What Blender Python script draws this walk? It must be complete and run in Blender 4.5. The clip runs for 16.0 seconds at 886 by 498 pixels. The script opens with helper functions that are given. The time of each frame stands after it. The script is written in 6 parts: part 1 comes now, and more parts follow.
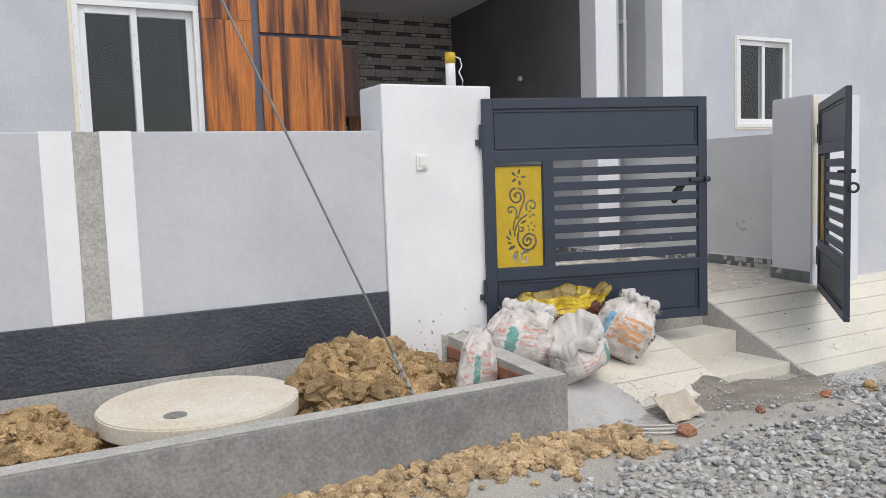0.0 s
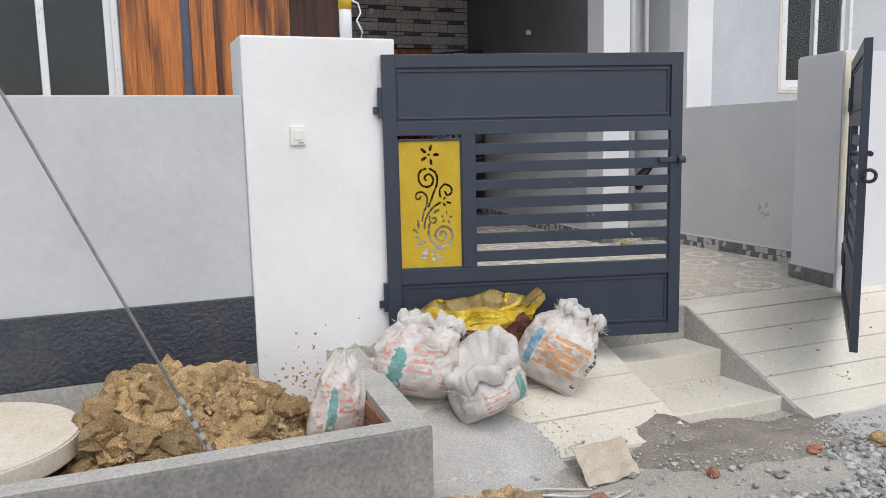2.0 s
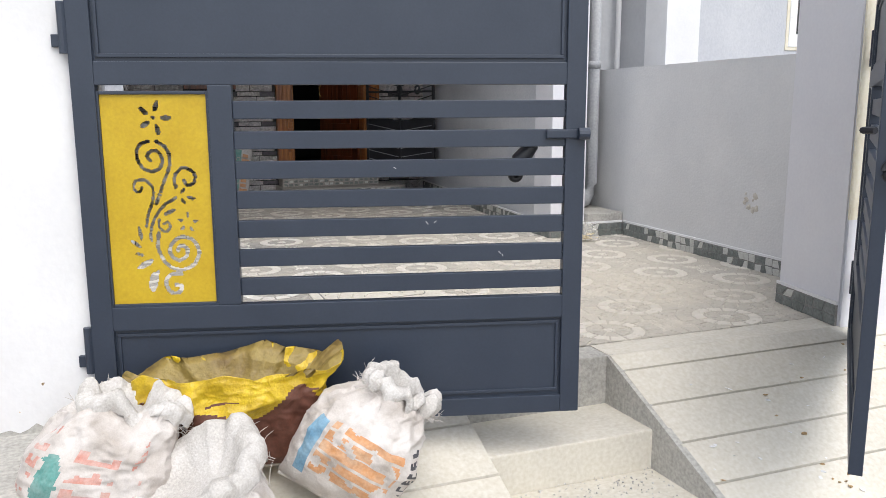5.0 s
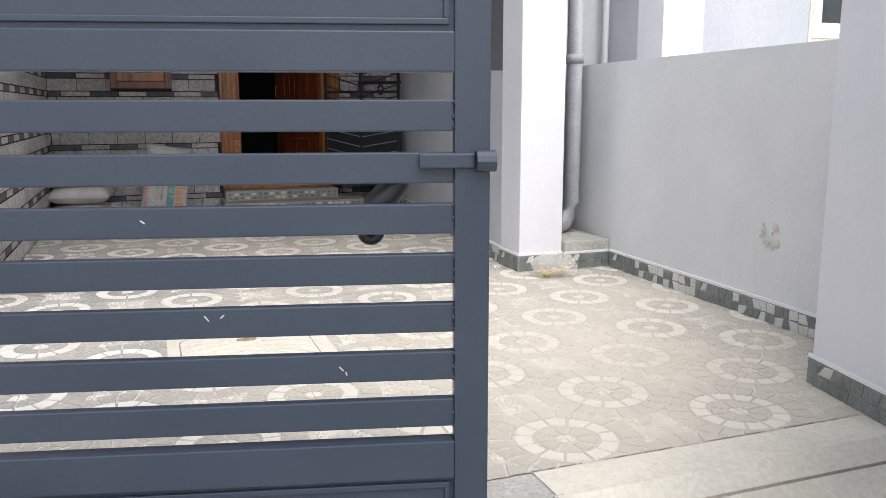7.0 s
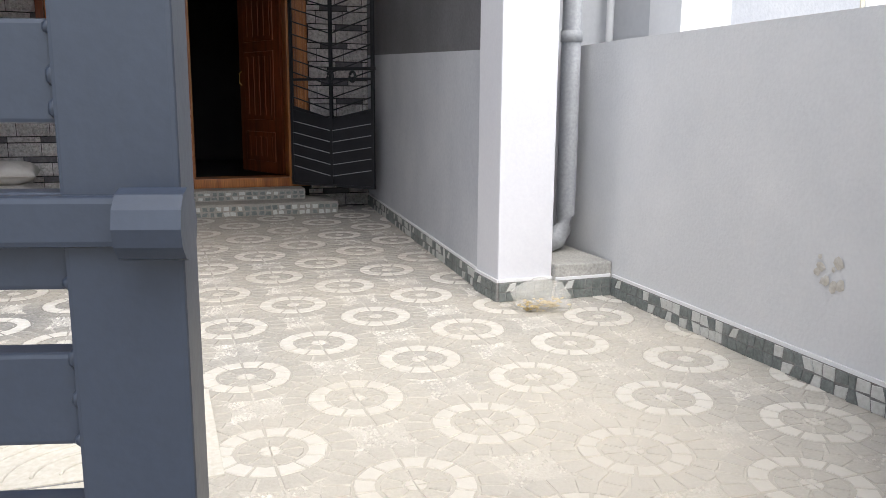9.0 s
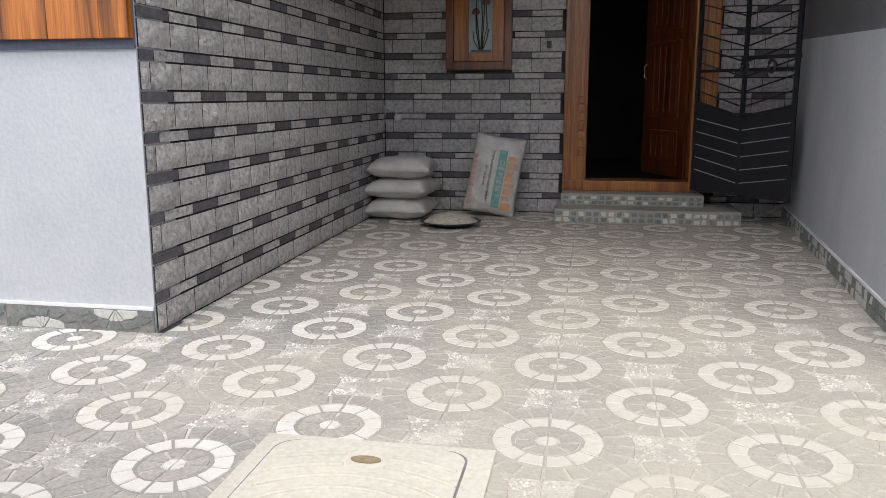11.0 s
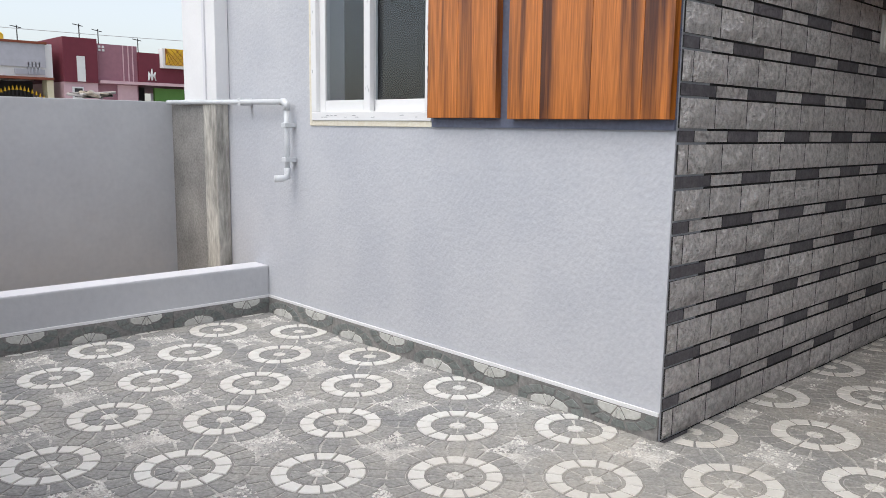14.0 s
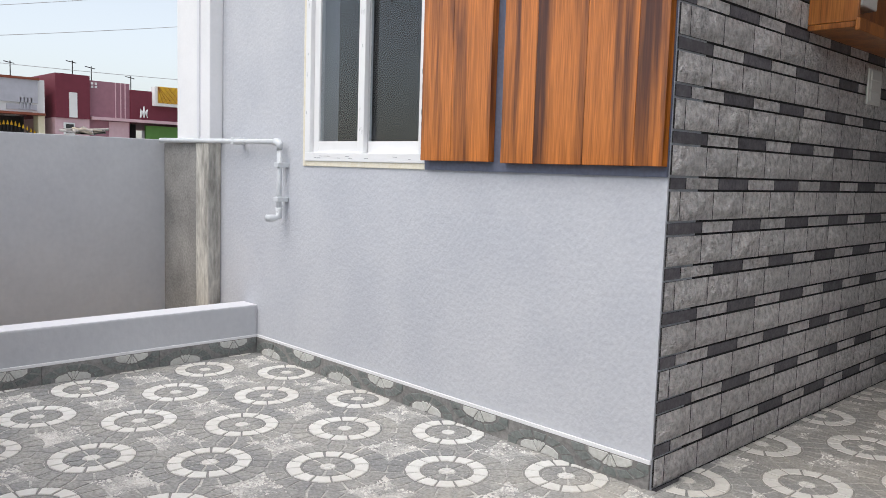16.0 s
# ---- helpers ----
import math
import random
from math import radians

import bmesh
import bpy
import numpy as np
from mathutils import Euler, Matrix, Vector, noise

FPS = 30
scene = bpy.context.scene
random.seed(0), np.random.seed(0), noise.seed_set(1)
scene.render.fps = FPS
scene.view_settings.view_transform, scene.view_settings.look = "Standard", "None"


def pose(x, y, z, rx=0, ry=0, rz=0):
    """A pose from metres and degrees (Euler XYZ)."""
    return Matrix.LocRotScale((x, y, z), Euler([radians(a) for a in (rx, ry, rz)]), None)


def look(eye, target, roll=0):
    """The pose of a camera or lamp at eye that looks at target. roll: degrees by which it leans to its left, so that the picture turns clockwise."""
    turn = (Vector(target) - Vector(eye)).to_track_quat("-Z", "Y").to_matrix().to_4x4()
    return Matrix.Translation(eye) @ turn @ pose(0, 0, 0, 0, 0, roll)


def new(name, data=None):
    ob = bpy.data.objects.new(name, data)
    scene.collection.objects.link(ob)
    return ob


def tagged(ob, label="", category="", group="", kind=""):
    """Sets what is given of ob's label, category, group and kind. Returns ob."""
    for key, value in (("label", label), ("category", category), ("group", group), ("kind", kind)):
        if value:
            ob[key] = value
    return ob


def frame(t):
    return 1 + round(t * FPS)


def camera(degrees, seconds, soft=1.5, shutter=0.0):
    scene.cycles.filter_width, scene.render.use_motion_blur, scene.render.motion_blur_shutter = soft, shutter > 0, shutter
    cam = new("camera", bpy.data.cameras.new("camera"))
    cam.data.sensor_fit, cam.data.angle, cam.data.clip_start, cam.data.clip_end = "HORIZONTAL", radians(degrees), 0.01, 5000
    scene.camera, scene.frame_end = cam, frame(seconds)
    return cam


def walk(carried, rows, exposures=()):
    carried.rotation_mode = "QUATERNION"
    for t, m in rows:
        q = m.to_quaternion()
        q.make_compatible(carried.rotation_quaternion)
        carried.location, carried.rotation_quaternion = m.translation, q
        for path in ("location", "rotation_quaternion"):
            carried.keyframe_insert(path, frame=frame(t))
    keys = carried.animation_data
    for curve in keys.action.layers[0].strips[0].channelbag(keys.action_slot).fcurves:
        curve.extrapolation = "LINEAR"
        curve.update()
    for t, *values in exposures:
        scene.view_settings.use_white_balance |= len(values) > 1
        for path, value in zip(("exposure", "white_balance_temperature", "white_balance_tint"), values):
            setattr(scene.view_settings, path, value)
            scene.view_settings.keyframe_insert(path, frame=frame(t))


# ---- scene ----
cam = camera(58.1, 16.0, 0.85)
PATH = [
    (0, (0.062, 0.645, 1.474), (0.992, 2.407, 1.295), -2.0),
    (0.5, (0.47, 0.769, 1.474), (1.309, 2.574, 1.279), -2.5),
    (1, (0.816, 0.893, 1.497), (1.522, 2.746, 1.238), -1.8),
    (1.5, (1.175, 1.102, 1.512), (1.981, 2.904, 1.185), -1.4),
    (2, (1.518, 1.191, 1.545), (2.264, 3.026, 1.27), -1.3),
    (2.5, (1.765, 1.38, 1.512), (2.478, 3.232, 1.261), 0.5),
    (3, (2.057, 1.628, 1.484), (2.795, 3.468, 1.215), 0.6),
    (3.5, (2.376, 1.843, 1.469), (3.083, 3.689, 1.168), -0.4),
    (3.7, (2.478, 1.918, 1.468), (3.171, 3.771, 1.177), -0.5),
    (5.8, (3.384, 2.925, 1.504), (4.083, 4.76, 1.121), 0.0),
    (6, (3.461, 3.053, 1.495), (4.197, 4.88, 1.148), 1.0),
    (6.5, (3.638, 3.29, 1.485), (4.43, 5.101, 1.183), 0.7),
    (7, (3.884, 3.48, 1.496), (4.564, 5.329, 1.147), -0.1),
    (7.5, (4.053, 3.675, 1.489), (4.66, 5.54, 1.094), 0.4),
    (8, (4.202, 3.931, 1.494), (4.857, 5.777, 1.09), 0.9),
    (8.2, (4.264, 4.04, 1.494), (4.944, 5.877, 1.092), 0.6),
    (10.3, (4.807, 4.903, 1.408), (5.134, 6.852, 1.104), 0.7),
    (10.5, (4.846, 4.984, 1.41), (4.992, 6.954, 1.095), 0.1),
    (11, (4.866, 5.088, 1.462), (4.508, 7.019, 1.086), -0.1),
    (11.5, (4.842, 5.136, 1.487), (4.174, 6.986, 1.125), -0.9),
    (12, (4.809, 5.18, 1.498), (3.981, 6.981, 1.234), -1.6),
    (12.2, (4.82, 5.168, 1.512), (3.883, 6.917, 1.264), -1.5),
    (12.5, (4.769, 5.193, 1.524), (3.742, 6.894, 1.294), -0.3),
    (13, (4.667, 5.312, 1.515), (3.509, 6.928, 1.299), 0.8),
    (13.5, (4.58, 5.411, 1.593), (3.288, 6.912, 1.314), 2.0),
    (14, (4.607, 5.504, 1.659), (3.165, 6.856, 1.358), 0.8),
    (14.5, (4.602, 5.517, 1.671), (3.024, 6.722, 1.428), 1.1),
    (15, (4.578, 5.474, 1.684), (2.942, 6.605, 1.469), 0.6),
    (15.5, (4.583, 5.49, 1.675), (2.971, 6.656, 1.466), 1.2),
    (16, (4.589, 5.495, 1.663), (3.157, 6.877, 1.465), 1.8),
]
EXPOSURES = [(0.0, 0.24), (3.7, 0.36), (5.8, 0.88), (8.2, 1.0), (10.5, 0.9), (11.5, 0.75), (12.0, 0.70), (12.5, 0.52), (16.0, 0.5)]
walk(cam, [(t, look(eye, target, roll)) for t, eye, target, roll in PATH], EXPOSURES)

# ---------- world, sun, exposure ----------
world = bpy.data.worlds.new("sky")
scene.world = world
world.use_nodes = True
wn = world.node_tree
sky = wn.nodes.new("ShaderNodeTexSky")
sky.sky_type = "NISHITA"
sky.sun_disc = False
sky.sun_elevation = radians(58)
sky.sun_rotation = radians(180)
sky.air_density, sky.dust_density, sky.ozone_density = 1.0, 2.0, 1.0
wn.nodes["Background"].inputs["Strength"].default_value = 0.15
haze = wn.nodes.new("ShaderNodeHueSaturation")
haze.inputs["Saturation"].default_value = 0.45
wn.links.new(sky.outputs["Color"], haze.inputs["Color"])
wn.links.new(haze.outputs["Color"], wn.nodes["Background"].inputs["Color"])
sun = new("sun", bpy.data.lights.new("sun", "SUN"))
sun.data.energy, sun.data.angle, sun.data.color = 1.2, radians(55), (1.0, 0.97, 0.92)
sun.matrix_world = look((0, -14, 24), (0, 0, 0))


# ---------- materials ----------
def mat(name, base, other=None, rough=0.7, scale=3.0, fine=60.0, bump=0.15, metal=0.0, mix=0.5, coord="Position", stretch=(1, 1, 1), spec=0.5, vary=0.0, fine_mix=0.15, island=False, dust=None, relief=0.0):
    """A surface with large stains and fine grain; base and other are its two colours."""
    m = bpy.data.materials.new(name)
    m.use_nodes = True
    nt = m.node_tree
    n, l = nt.nodes, nt.links
    b = n["Principled BSDF"]
    if other is None:
        other = tuple(c * 0.8 for c in base)
    if coord == "Position":
        src = n.new("ShaderNodeNewGeometry").outputs["Position"]
    else:
        src = n.new("ShaderNodeTexCoord").outputs["Object"]
    mp = n.new("ShaderNodeMapping")
    mp.inputs["Scale"].default_value = stretch
    l.new(src, mp.inputs["Vector"])
    big = n.new("ShaderNodeTexNoise")
    big.inputs["Scale"].default_value = scale
    big.inputs["Detail"].default_value = 6
    big.inputs["Roughness"].default_value = 0.62
    l.new(mp.outputs["Vector"], big.inputs["Vector"])
    ramp = n.new("ShaderNodeValToRGB")
    ramp.color_ramp.elements[0].position = 0.5 - 0.28 * mix
    ramp.color_ramp.elements[1].position = 0.5 + 0.45 * mix
    ramp.color_ramp.elements[0].color = (*base, 1)
    ramp.color_ramp.elements[1].color = (*other, 1)
    l.new(big.outputs["Fac"], ramp.inputs["Fac"])
    small = n.new("ShaderNodeTexNoise")
    small.inputs["Scale"].default_value = fine
    small.inputs["Detail"].default_value = 4
    l.new(mp.outputs["Vector"], small.inputs["Vector"])
    grain = n.new("ShaderNodeMix")
    grain.data_type, grain.blend_type = "RGBA", "OVERLAY"
    grain.inputs["Factor"].default_value = fine_mix * 2
    l.new(ramp.outputs["Color"], grain.inputs[6])
    l.new(small.outputs["Fac"], grain.inputs[7])
    colour = grain.outputs[2]
    for tone, centre, reach, most in dust or ():
        pos = n.new("ShaderNodeNewGeometry").outputs["Position"]
        dist = n.new("ShaderNodeVectorMath")
        dist.operation = "DISTANCE"
        dist.inputs[1].default_value = centre
        l.new(pos, dist.inputs[0])
        cloud = n.new("ShaderNodeTexNoise")
        cloud.inputs["Scale"].default_value, cloud.inputs["Detail"].default_value = 1.6, 7
        l.new(pos, cloud.inputs["Vector"])
        wob = n.new("ShaderNodeMath")
        wob.operation = "MULTIPLY_ADD"
        wob.inputs[1].default_value = 3.2
        l.new(cloud.outputs["Fac"], wob.inputs[0])
        l.new(dist.outputs["Value"], wob.inputs[2])
        fade = n.new("ShaderNodeMapRange")
        fade.inputs["From Min"].default_value, fade.inputs["From Max"].default_value = 1.6, 1.6 + reach
        fade.inputs["To Min"].default_value, fade.inputs["To Max"].default_value = most, 0.0
        l.new(wob.outputs[0], fade.inputs["Value"])
        lay = n.new("ShaderNodeMix")
        lay.data_type = "RGBA"
        l.new(fade.outputs["Result"], lay.inputs["Factor"])
        l.new(colour, lay.inputs[6])
        lay.inputs[7].default_value = (*tone, 1)
        colour = lay.outputs[2]
    if vary:
        hsv = n.new("ShaderNodeHueSaturation")
        rng = n.new("ShaderNodeMapRange")
        rng.inputs["To Min"].default_value, rng.inputs["To Max"].default_value = 1 - vary, 1 + vary
        l.new(n.new("ShaderNodeNewGeometry").outputs["Random Per Island"] if island else n.new("ShaderNodeObjectInfo").outputs["Random"], rng.inputs["Value"])
        l.new(rng.outputs["Result"], hsv.inputs["Value"])
        l.new(colour, hsv.inputs["Color"])
        colour = hsv.outputs["Color"]
    l.new(colour, b.inputs["Base Color"])
    b.inputs["Roughness"].default_value = rough
    b.inputs["Metallic"].default_value = metal
    b.inputs["Specular IOR Level"].default_value = spec
    if bump:
        bp = n.new("ShaderNodeBump")
        bp.inputs["Strength"].default_value = bump
        bp.inputs["Distance"].default_value = 0.01
        l.new(small.outputs["Fac"], bp.inputs["Height"])
        l.new(bp.outputs["Normal"], b.inputs["Normal"])
        if relief:
            chip = n.new("ShaderNodeTexVoronoi")
            chip.inputs["Scale"].default_value = scale * 1.4
            warp = n.new("ShaderNodeVectorMath")
            warp.operation = "MULTIPLY_ADD"
            warp.inputs[1].default_value = (0.08, 0.08, 0.08)
            l.new(big.outputs["Color"], warp.inputs[0])
            l.new(mp.outputs["Vector"], warp.inputs[2])
            l.new(warp.outputs[0], chip.inputs["Vector"])
            rise = n.new("ShaderNodeBump")
            rise.inputs["Strength"].default_value = relief
            rise.inputs["Distance"].default_value = 0.03
            l.new(chip.outputs["Distance"], rise.inputs["Height"])
            l.new(rise.outputs["Normal"], bp.inputs["Normal"])
    return m


def wood(name, light, dark, rough=0.35, scale=9.0, axis=2):
    """Wood with grain along one axis."""
    m = bpy.data.materials.new(name)
    m.use_nodes = True
    n, l = m.node_tree.nodes, m.node_tree.links
    b = n["Principled BSDF"]
    tc = n.new("ShaderNodeNewGeometry")
    inf = n.new("ShaderNodeObjectInfo")
    add = n.new("ShaderNodeVectorMath")
    add.operation = "MULTIPLY_ADD"
    add.inputs[1].default_value = (1, 1, 1)
    off = n.new("ShaderNodeCombineXYZ")
    mul = n.new("ShaderNodeMath")
    mul.operation = "MULTIPLY"
    mul.inputs[1].default_value = 37.0
    l.new(inf.outputs["Random"], mul.inputs[0])
    for k in range(3):
        l.new(mul.outputs[0], off.inputs[k])
    l.new(tc.outputs["Position"], add.inputs[0])
    l.new(off.outputs[0], add.inputs[2])
    mp = n.new("ShaderNodeMapping")
    s = [1.0, 1.0, 1.0]
    s[axis] = 0.06
    mp.inputs["Scale"].default_value = s
    l.new(add.outputs[0], mp.inputs["Vector"])
    a = n.new("ShaderNodeTexNoise")
    a.inputs["Scale"].default_value = scale
    a.inputs["Detail"].default_value = 8
    a.inputs["Distortion"].default_value = 0.6
    l.new(mp.outputs["Vector"], a.inputs["Vector"])
    r = n.new("ShaderNodeValToRGB")
    r.color_ramp.elements[0].position, r.color_ramp.elements[1].position = 0.38, 0.56
    r.color_ramp.elements[0].color, r.color_ramp.elements[1].color = (*dark, 1), (*light, 1)
    l.new(a.outputs["Fac"], r.inputs["Fac"])
    mp2 = n.new("ShaderNodeMapping")
    s2 = [1.0, 1.0, 1.0]
    s2[axis] = 0.03
    mp2.inputs["Scale"].default_value = s2
    l.new(add.outputs[0], mp2.inputs["Vector"])
    f = n.new("ShaderNodeTexNoise")
    f.inputs["Scale"].default_value = scale * 14
    f.inputs["Detail"].default_value = 3
    l.new(mp2.outputs["Vector"], f.inputs["Vector"])
    o = n.new("ShaderNodeMix")
    o.data_type, o.blend_type = "RGBA", "OVERLAY"
    o.inputs["Factor"].default_value = 0.85
    l.new(r.outputs["Color"], o.inputs[6])
    l.new(f.outputs["Fac"], o.inputs[7])
    l.new(o.outputs[2], b.inputs["Base Color"])
    b.inputs["Roughness"].default_value = rough
    bp = n.new("ShaderNodeBump")
    bp.inputs["Strength"].default_value = 0.08
    l.new(f.outputs["Fac"], bp.inputs["Height"])
    l.new(bp.outputs["Normal"], b.inputs["Normal"])
    return m


def glass(name, tint, rough=0.03):
    m = bpy.data.materials.new(name)
    m.use_nodes = True
    b = m.node_tree.nodes["Principled BSDF"]
    b.inputs["Base Color"].default_value = (*tint, 1)
    b.inputs["Roughness"].default_value = rough
    b.inputs["Transmission Weight"].default_value = 1.0
    b.inputs["IOR"].default_value = 1.45
    return m


M_GREY = mat("grey_wall_paint", (0.485, 0.50, 0.54), (0.55, 0.56, 0.59), rough=0.75, scale=1.6, fine=55, bump=0.36, fine_mix=0.07, mix=0.35, stretch=(1, 1, 0.8))
M_GREY_WARM = mat("grey_compound_paint", (0.47, 0.48, 0.505), (0.55, 0.56, 0.58), rough=0.7, scale=1.3, fine=28, bump=0.18, fine_mix=0.04)
M_EAST = mat("pale_warm_grey_wall_paint", (0.62, 0.625, 0.635), (0.68, 0.68, 0.685), rough=0.75, scale=1.6, fine=60, bump=0.25, fine_mix=0.06, mix=0.35)
M_WHITE = mat("white_wall_paint", (0.80, 0.80, 0.81), (0.72, 0.72, 0.73), rough=0.6, scale=2.0, fine=50, bump=0.08, fine_mix=0.06)
M_OFFWHITE = mat("pale_lilac_paint", (0.68, 0.68, 0.72), (0.74, 0.74, 0.77), rough=0.6, scale=1.5, fine=60, bump=0.08, fine_mix=0.06)
M_DARKBAND = mat("dark_grey_upper_wall", (0.13, 0.13, 0.14), (0.17, 0.17, 0.18), rough=0.65, scale=2, fine=60, bump=0.1)
M_PLINTH = mat("charcoal_rough_plinth_paint", (0.040, 0.045, 0.060), (0.065, 0.07, 0.085), rough=0.38, scale=5, fine=45, bump=0.9, fine_mix=0.3)
M_CEMENT = mat("raw_cement", (0.37, 0.36, 0.335), (0.47, 0.455, 0.42), rough=0.9, scale=5, fine=70, bump=0.35, fine_mix=0.25)
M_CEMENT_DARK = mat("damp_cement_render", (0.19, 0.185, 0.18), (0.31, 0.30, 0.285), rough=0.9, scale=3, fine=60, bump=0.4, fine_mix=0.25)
M_CEMENT_STAIN = mat("streaked_bare_cement", (0.55, 0.53, 0.48), (0.17, 0.16, 0.145), rough=0.9, scale=7, fine=50, bump=0.7, stretch=(1, 1, 0.25), mix=0.45, fine_mix=0.3)
M_CONCRETE = mat("pale_smooth_concrete", (0.66, 0.62, 0.535), (0.55, 0.52, 0.455), rough=0.85, scale=1.6, fine=60, bump=0.15, fine_mix=0.15)
M_SOIL = mat("yellow_clay", (0.48, 0.335, 0.17), (0.22, 0.135, 0.06), rough=0.95, scale=13, fine=140, bump=1.0, fine_mix=0.5, mix=0.8, vary=0.35, island=True, relief=0.5)
M_CLAY = mat("dry_pale_clay", (0.50, 0.37, 0.22), (0.34, 0.23, 0.12), rough=0.95, scale=14, fine=110, bump=1.0, fine_mix=0.4, vary=0.3, island=True)
M_GROUND = mat("dusty_ground", (0.37, 0.35, 0.315), (0.47, 0.44, 0.38), rough=0.95, scale=2, fine=120, bump=0.8, fine_mix=0.4)
M_GRAVEL = mat("crushed_grey_stone", (0.33, 0.33, 0.325), (0.47, 0.46, 0.44), rough=0.9, scale=40, fine=200, bump=0.4, fine_mix=0.25, vary=0.45, island=True)
M_MUD = mat("wet_sandy_mortar", (0.20, 0.18, 0.15), (0.30, 0.27, 0.23), rough=0.9, scale=5, fine=90, bump=0.7, fine_mix=0.35)
M_BRICK = mat("red_clay_brick", (0.30, 0.13, 0.08), (0.38, 0.20, 0.12), rough=0.9, scale=12, fine=90, bump=0.5, vary=0.2)
M_GATE = mat("blue_grey_gate_paint", (0.028, 0.038, 0.060), (0.036, 0.047, 0.071), rough=0.38, scale=3, fine=120, bump=0.03, fine_mix=0.06)
M_GOLD = mat("mustard_gold_paint", (0.50, 0.33, 0.012), (0.58, 0.40, 0.02), rough=0.42, scale=7, fine=90, bump=0.05, fine_mix=0.08)
M_BLACK = mat("black_iron_paint", (0.012, 0.013, 0.017), (0.02, 0.021, 0.026), rough=0.45, scale=6, fine=90, bump=0.05)
M_UPVC = mat("white_window_plastic", (0.80, 0.80, 0.80), (0.76, 0.76, 0.77), rough=0.3, scale=3, fine=40, bump=0.0, fine_mix=0.03)
M_CREAM = mat("cream_sealant", (0.72, 0.66, 0.52), (0.78, 0.74, 0.62), rough=0.6, scale=9, fine=60, bump=0.2)
M_PVC = mat("pale_grey_pipe_plastic", (0.66, 0.68, 0.70), (0.58, 0.60, 0.62), rough=0.4, scale=6, fine=60, bump=0.02, fine_mix=0.05)
M_PVC_DARK = mat("grey_drain_plastic", (0.30, 0.31, 0.33), (0.36, 0.37, 0.38), rough=0.45, scale=6, fine=60, bump=0.02)
M_PANEL = wood("amber_wood_laminate", (0.46, 0.145, 0.026), (0.07, 0.017, 0.005), rough=0.22, scale=10)
M_DOORWOOD = wood("varnished_teak", (0.36, 0.13, 0.03), (0.20, 0.06, 0.014), rough=0.3, scale=12)
M_DOORLEAF = wood("dark_red_varnished_door_wood", (0.16, 0.04, 0.014), (0.07, 0.016, 0.006), rough=0.3, scale=12)
M_GAP = mat("blue_grey_gap_and_shadow_line", (0.10, 0.115, 0.17), (0.12, 0.135, 0.19), rough=0.6, scale=4, fine=60, bump=0.05)
M_STONE = mat("split_face_pale_stone", (0.95, 0.90, 0.885), (0.55, 0.515, 0.505), rough=0.6, scale=30, fine=75, bump=1.0, fine_mix=0.5, mix=0.4, vary=0.10, relief=1.0)
M_STONE_ISL = mat("split_face_pale_stone_far", (0.95, 0.90, 0.885), (0.55, 0.515, 0.505), rough=0.6, scale=30, fine=75, bump=1.0, fine_mix=0.5, mix=0.4, vary=0.10, relief=1.0, island=True)
M_SLATE = mat("dark_purple_grey_slate", (0.095, 0.088, 0.098), (0.15, 0.14, 0.15), rough=0.75, scale=18, fine=70, bump=0.6, fine_mix=0.3, vary=0.15)
M_JOINT = mat("dark_stone_joint", (0.025, 0.023, 0.023), (0.04, 0.037, 0.037), rough=0.95, scale=9, fine=60, bump=0.2)
# cement dust before the gateway and brown dust trodden in towards the door
DUST = (((0.36, 0.315, 0.26), (5.0, 10.6, 0.43), 3.6, 0.62), ((0.61, 0.555, 0.465), (5.75, 6.4, 0.43), 3.5, 0.86))
M_TILE_W = mat("worn_white_tile_stone", (0.74, 0.73, 0.70), (0.64, 0.61, 0.56), rough=0.65, scale=1.3, fine=80, bump=0.25, fine_mix=0.12, mix=0.4, dust=DUST)
M_TILE_G = mat("grey_tile_stone", (0.25, 0.25, 0.247), (0.38, 0.365, 0.335), rough=0.62, scale=2.6, fine=80, bump=0.4, fine_mix=0.35, mix=0.4, dust=DUST)
M_TILE_P = mat("dusty_tile_pebble", (0.30, 0.295, 0.285), (0.80, 0.78, 0.74), rough=0.85, scale=9, fine=130, bump=0.8, fine_mix=0.5, mix=0.3, dust=DUST)
M_TILE_J = mat("dusty_tile_joint", (0.33, 0.325, 0.315), (0.66, 0.64, 0.60), rough=0.9, scale=7, fine=110, bump=0.5, fine_mix=0.4, mix=0.35, dust=DUST)
M_SKIRT = mat("dark_green_grey_skirting_stone", (0.14, 0.158, 0.15), (0.23, 0.245, 0.235), rough=0.5, scale=9, fine=70, bump=0.3, fine_mix=0.25)
M_SKIRT_W = mat("white_skirting_stone", (0.60, 0.60, 0.57), (0.5, 0.5, 0.47), rough=0.55, scale=9, fine=70, bump=0.2)
M_SACK = mat("white_woven_sack", (0.68, 0.645, 0.62), (0.33, 0.275, 0.23), rough=0.65, scale=8, fine=260, bump=0.12, fine_mix=0.08, mix=0.7, relief=0.45)
M_SACK_IN = mat("grey_woven_sack", (0.62, 0.595, 0.57), (0.46, 0.435, 0.405), rough=0.8, scale=6, fine=160, bump=0.35, fine_mix=0.2)
M_YSACK = mat("glossy_yellow_sack", (0.66, 0.46, 0.02), (0.42, 0.27, 0.015), rough=0.33, scale=9, fine=60, bump=0.25, relief=0.7)
M_PRINT_R = mat("faded_red_print", (0.52, 0.20, 0.15), (0.62, 0.52, 0.48), rough=0.7, scale=22, fine=120, bump=0.1, mix=0.7)
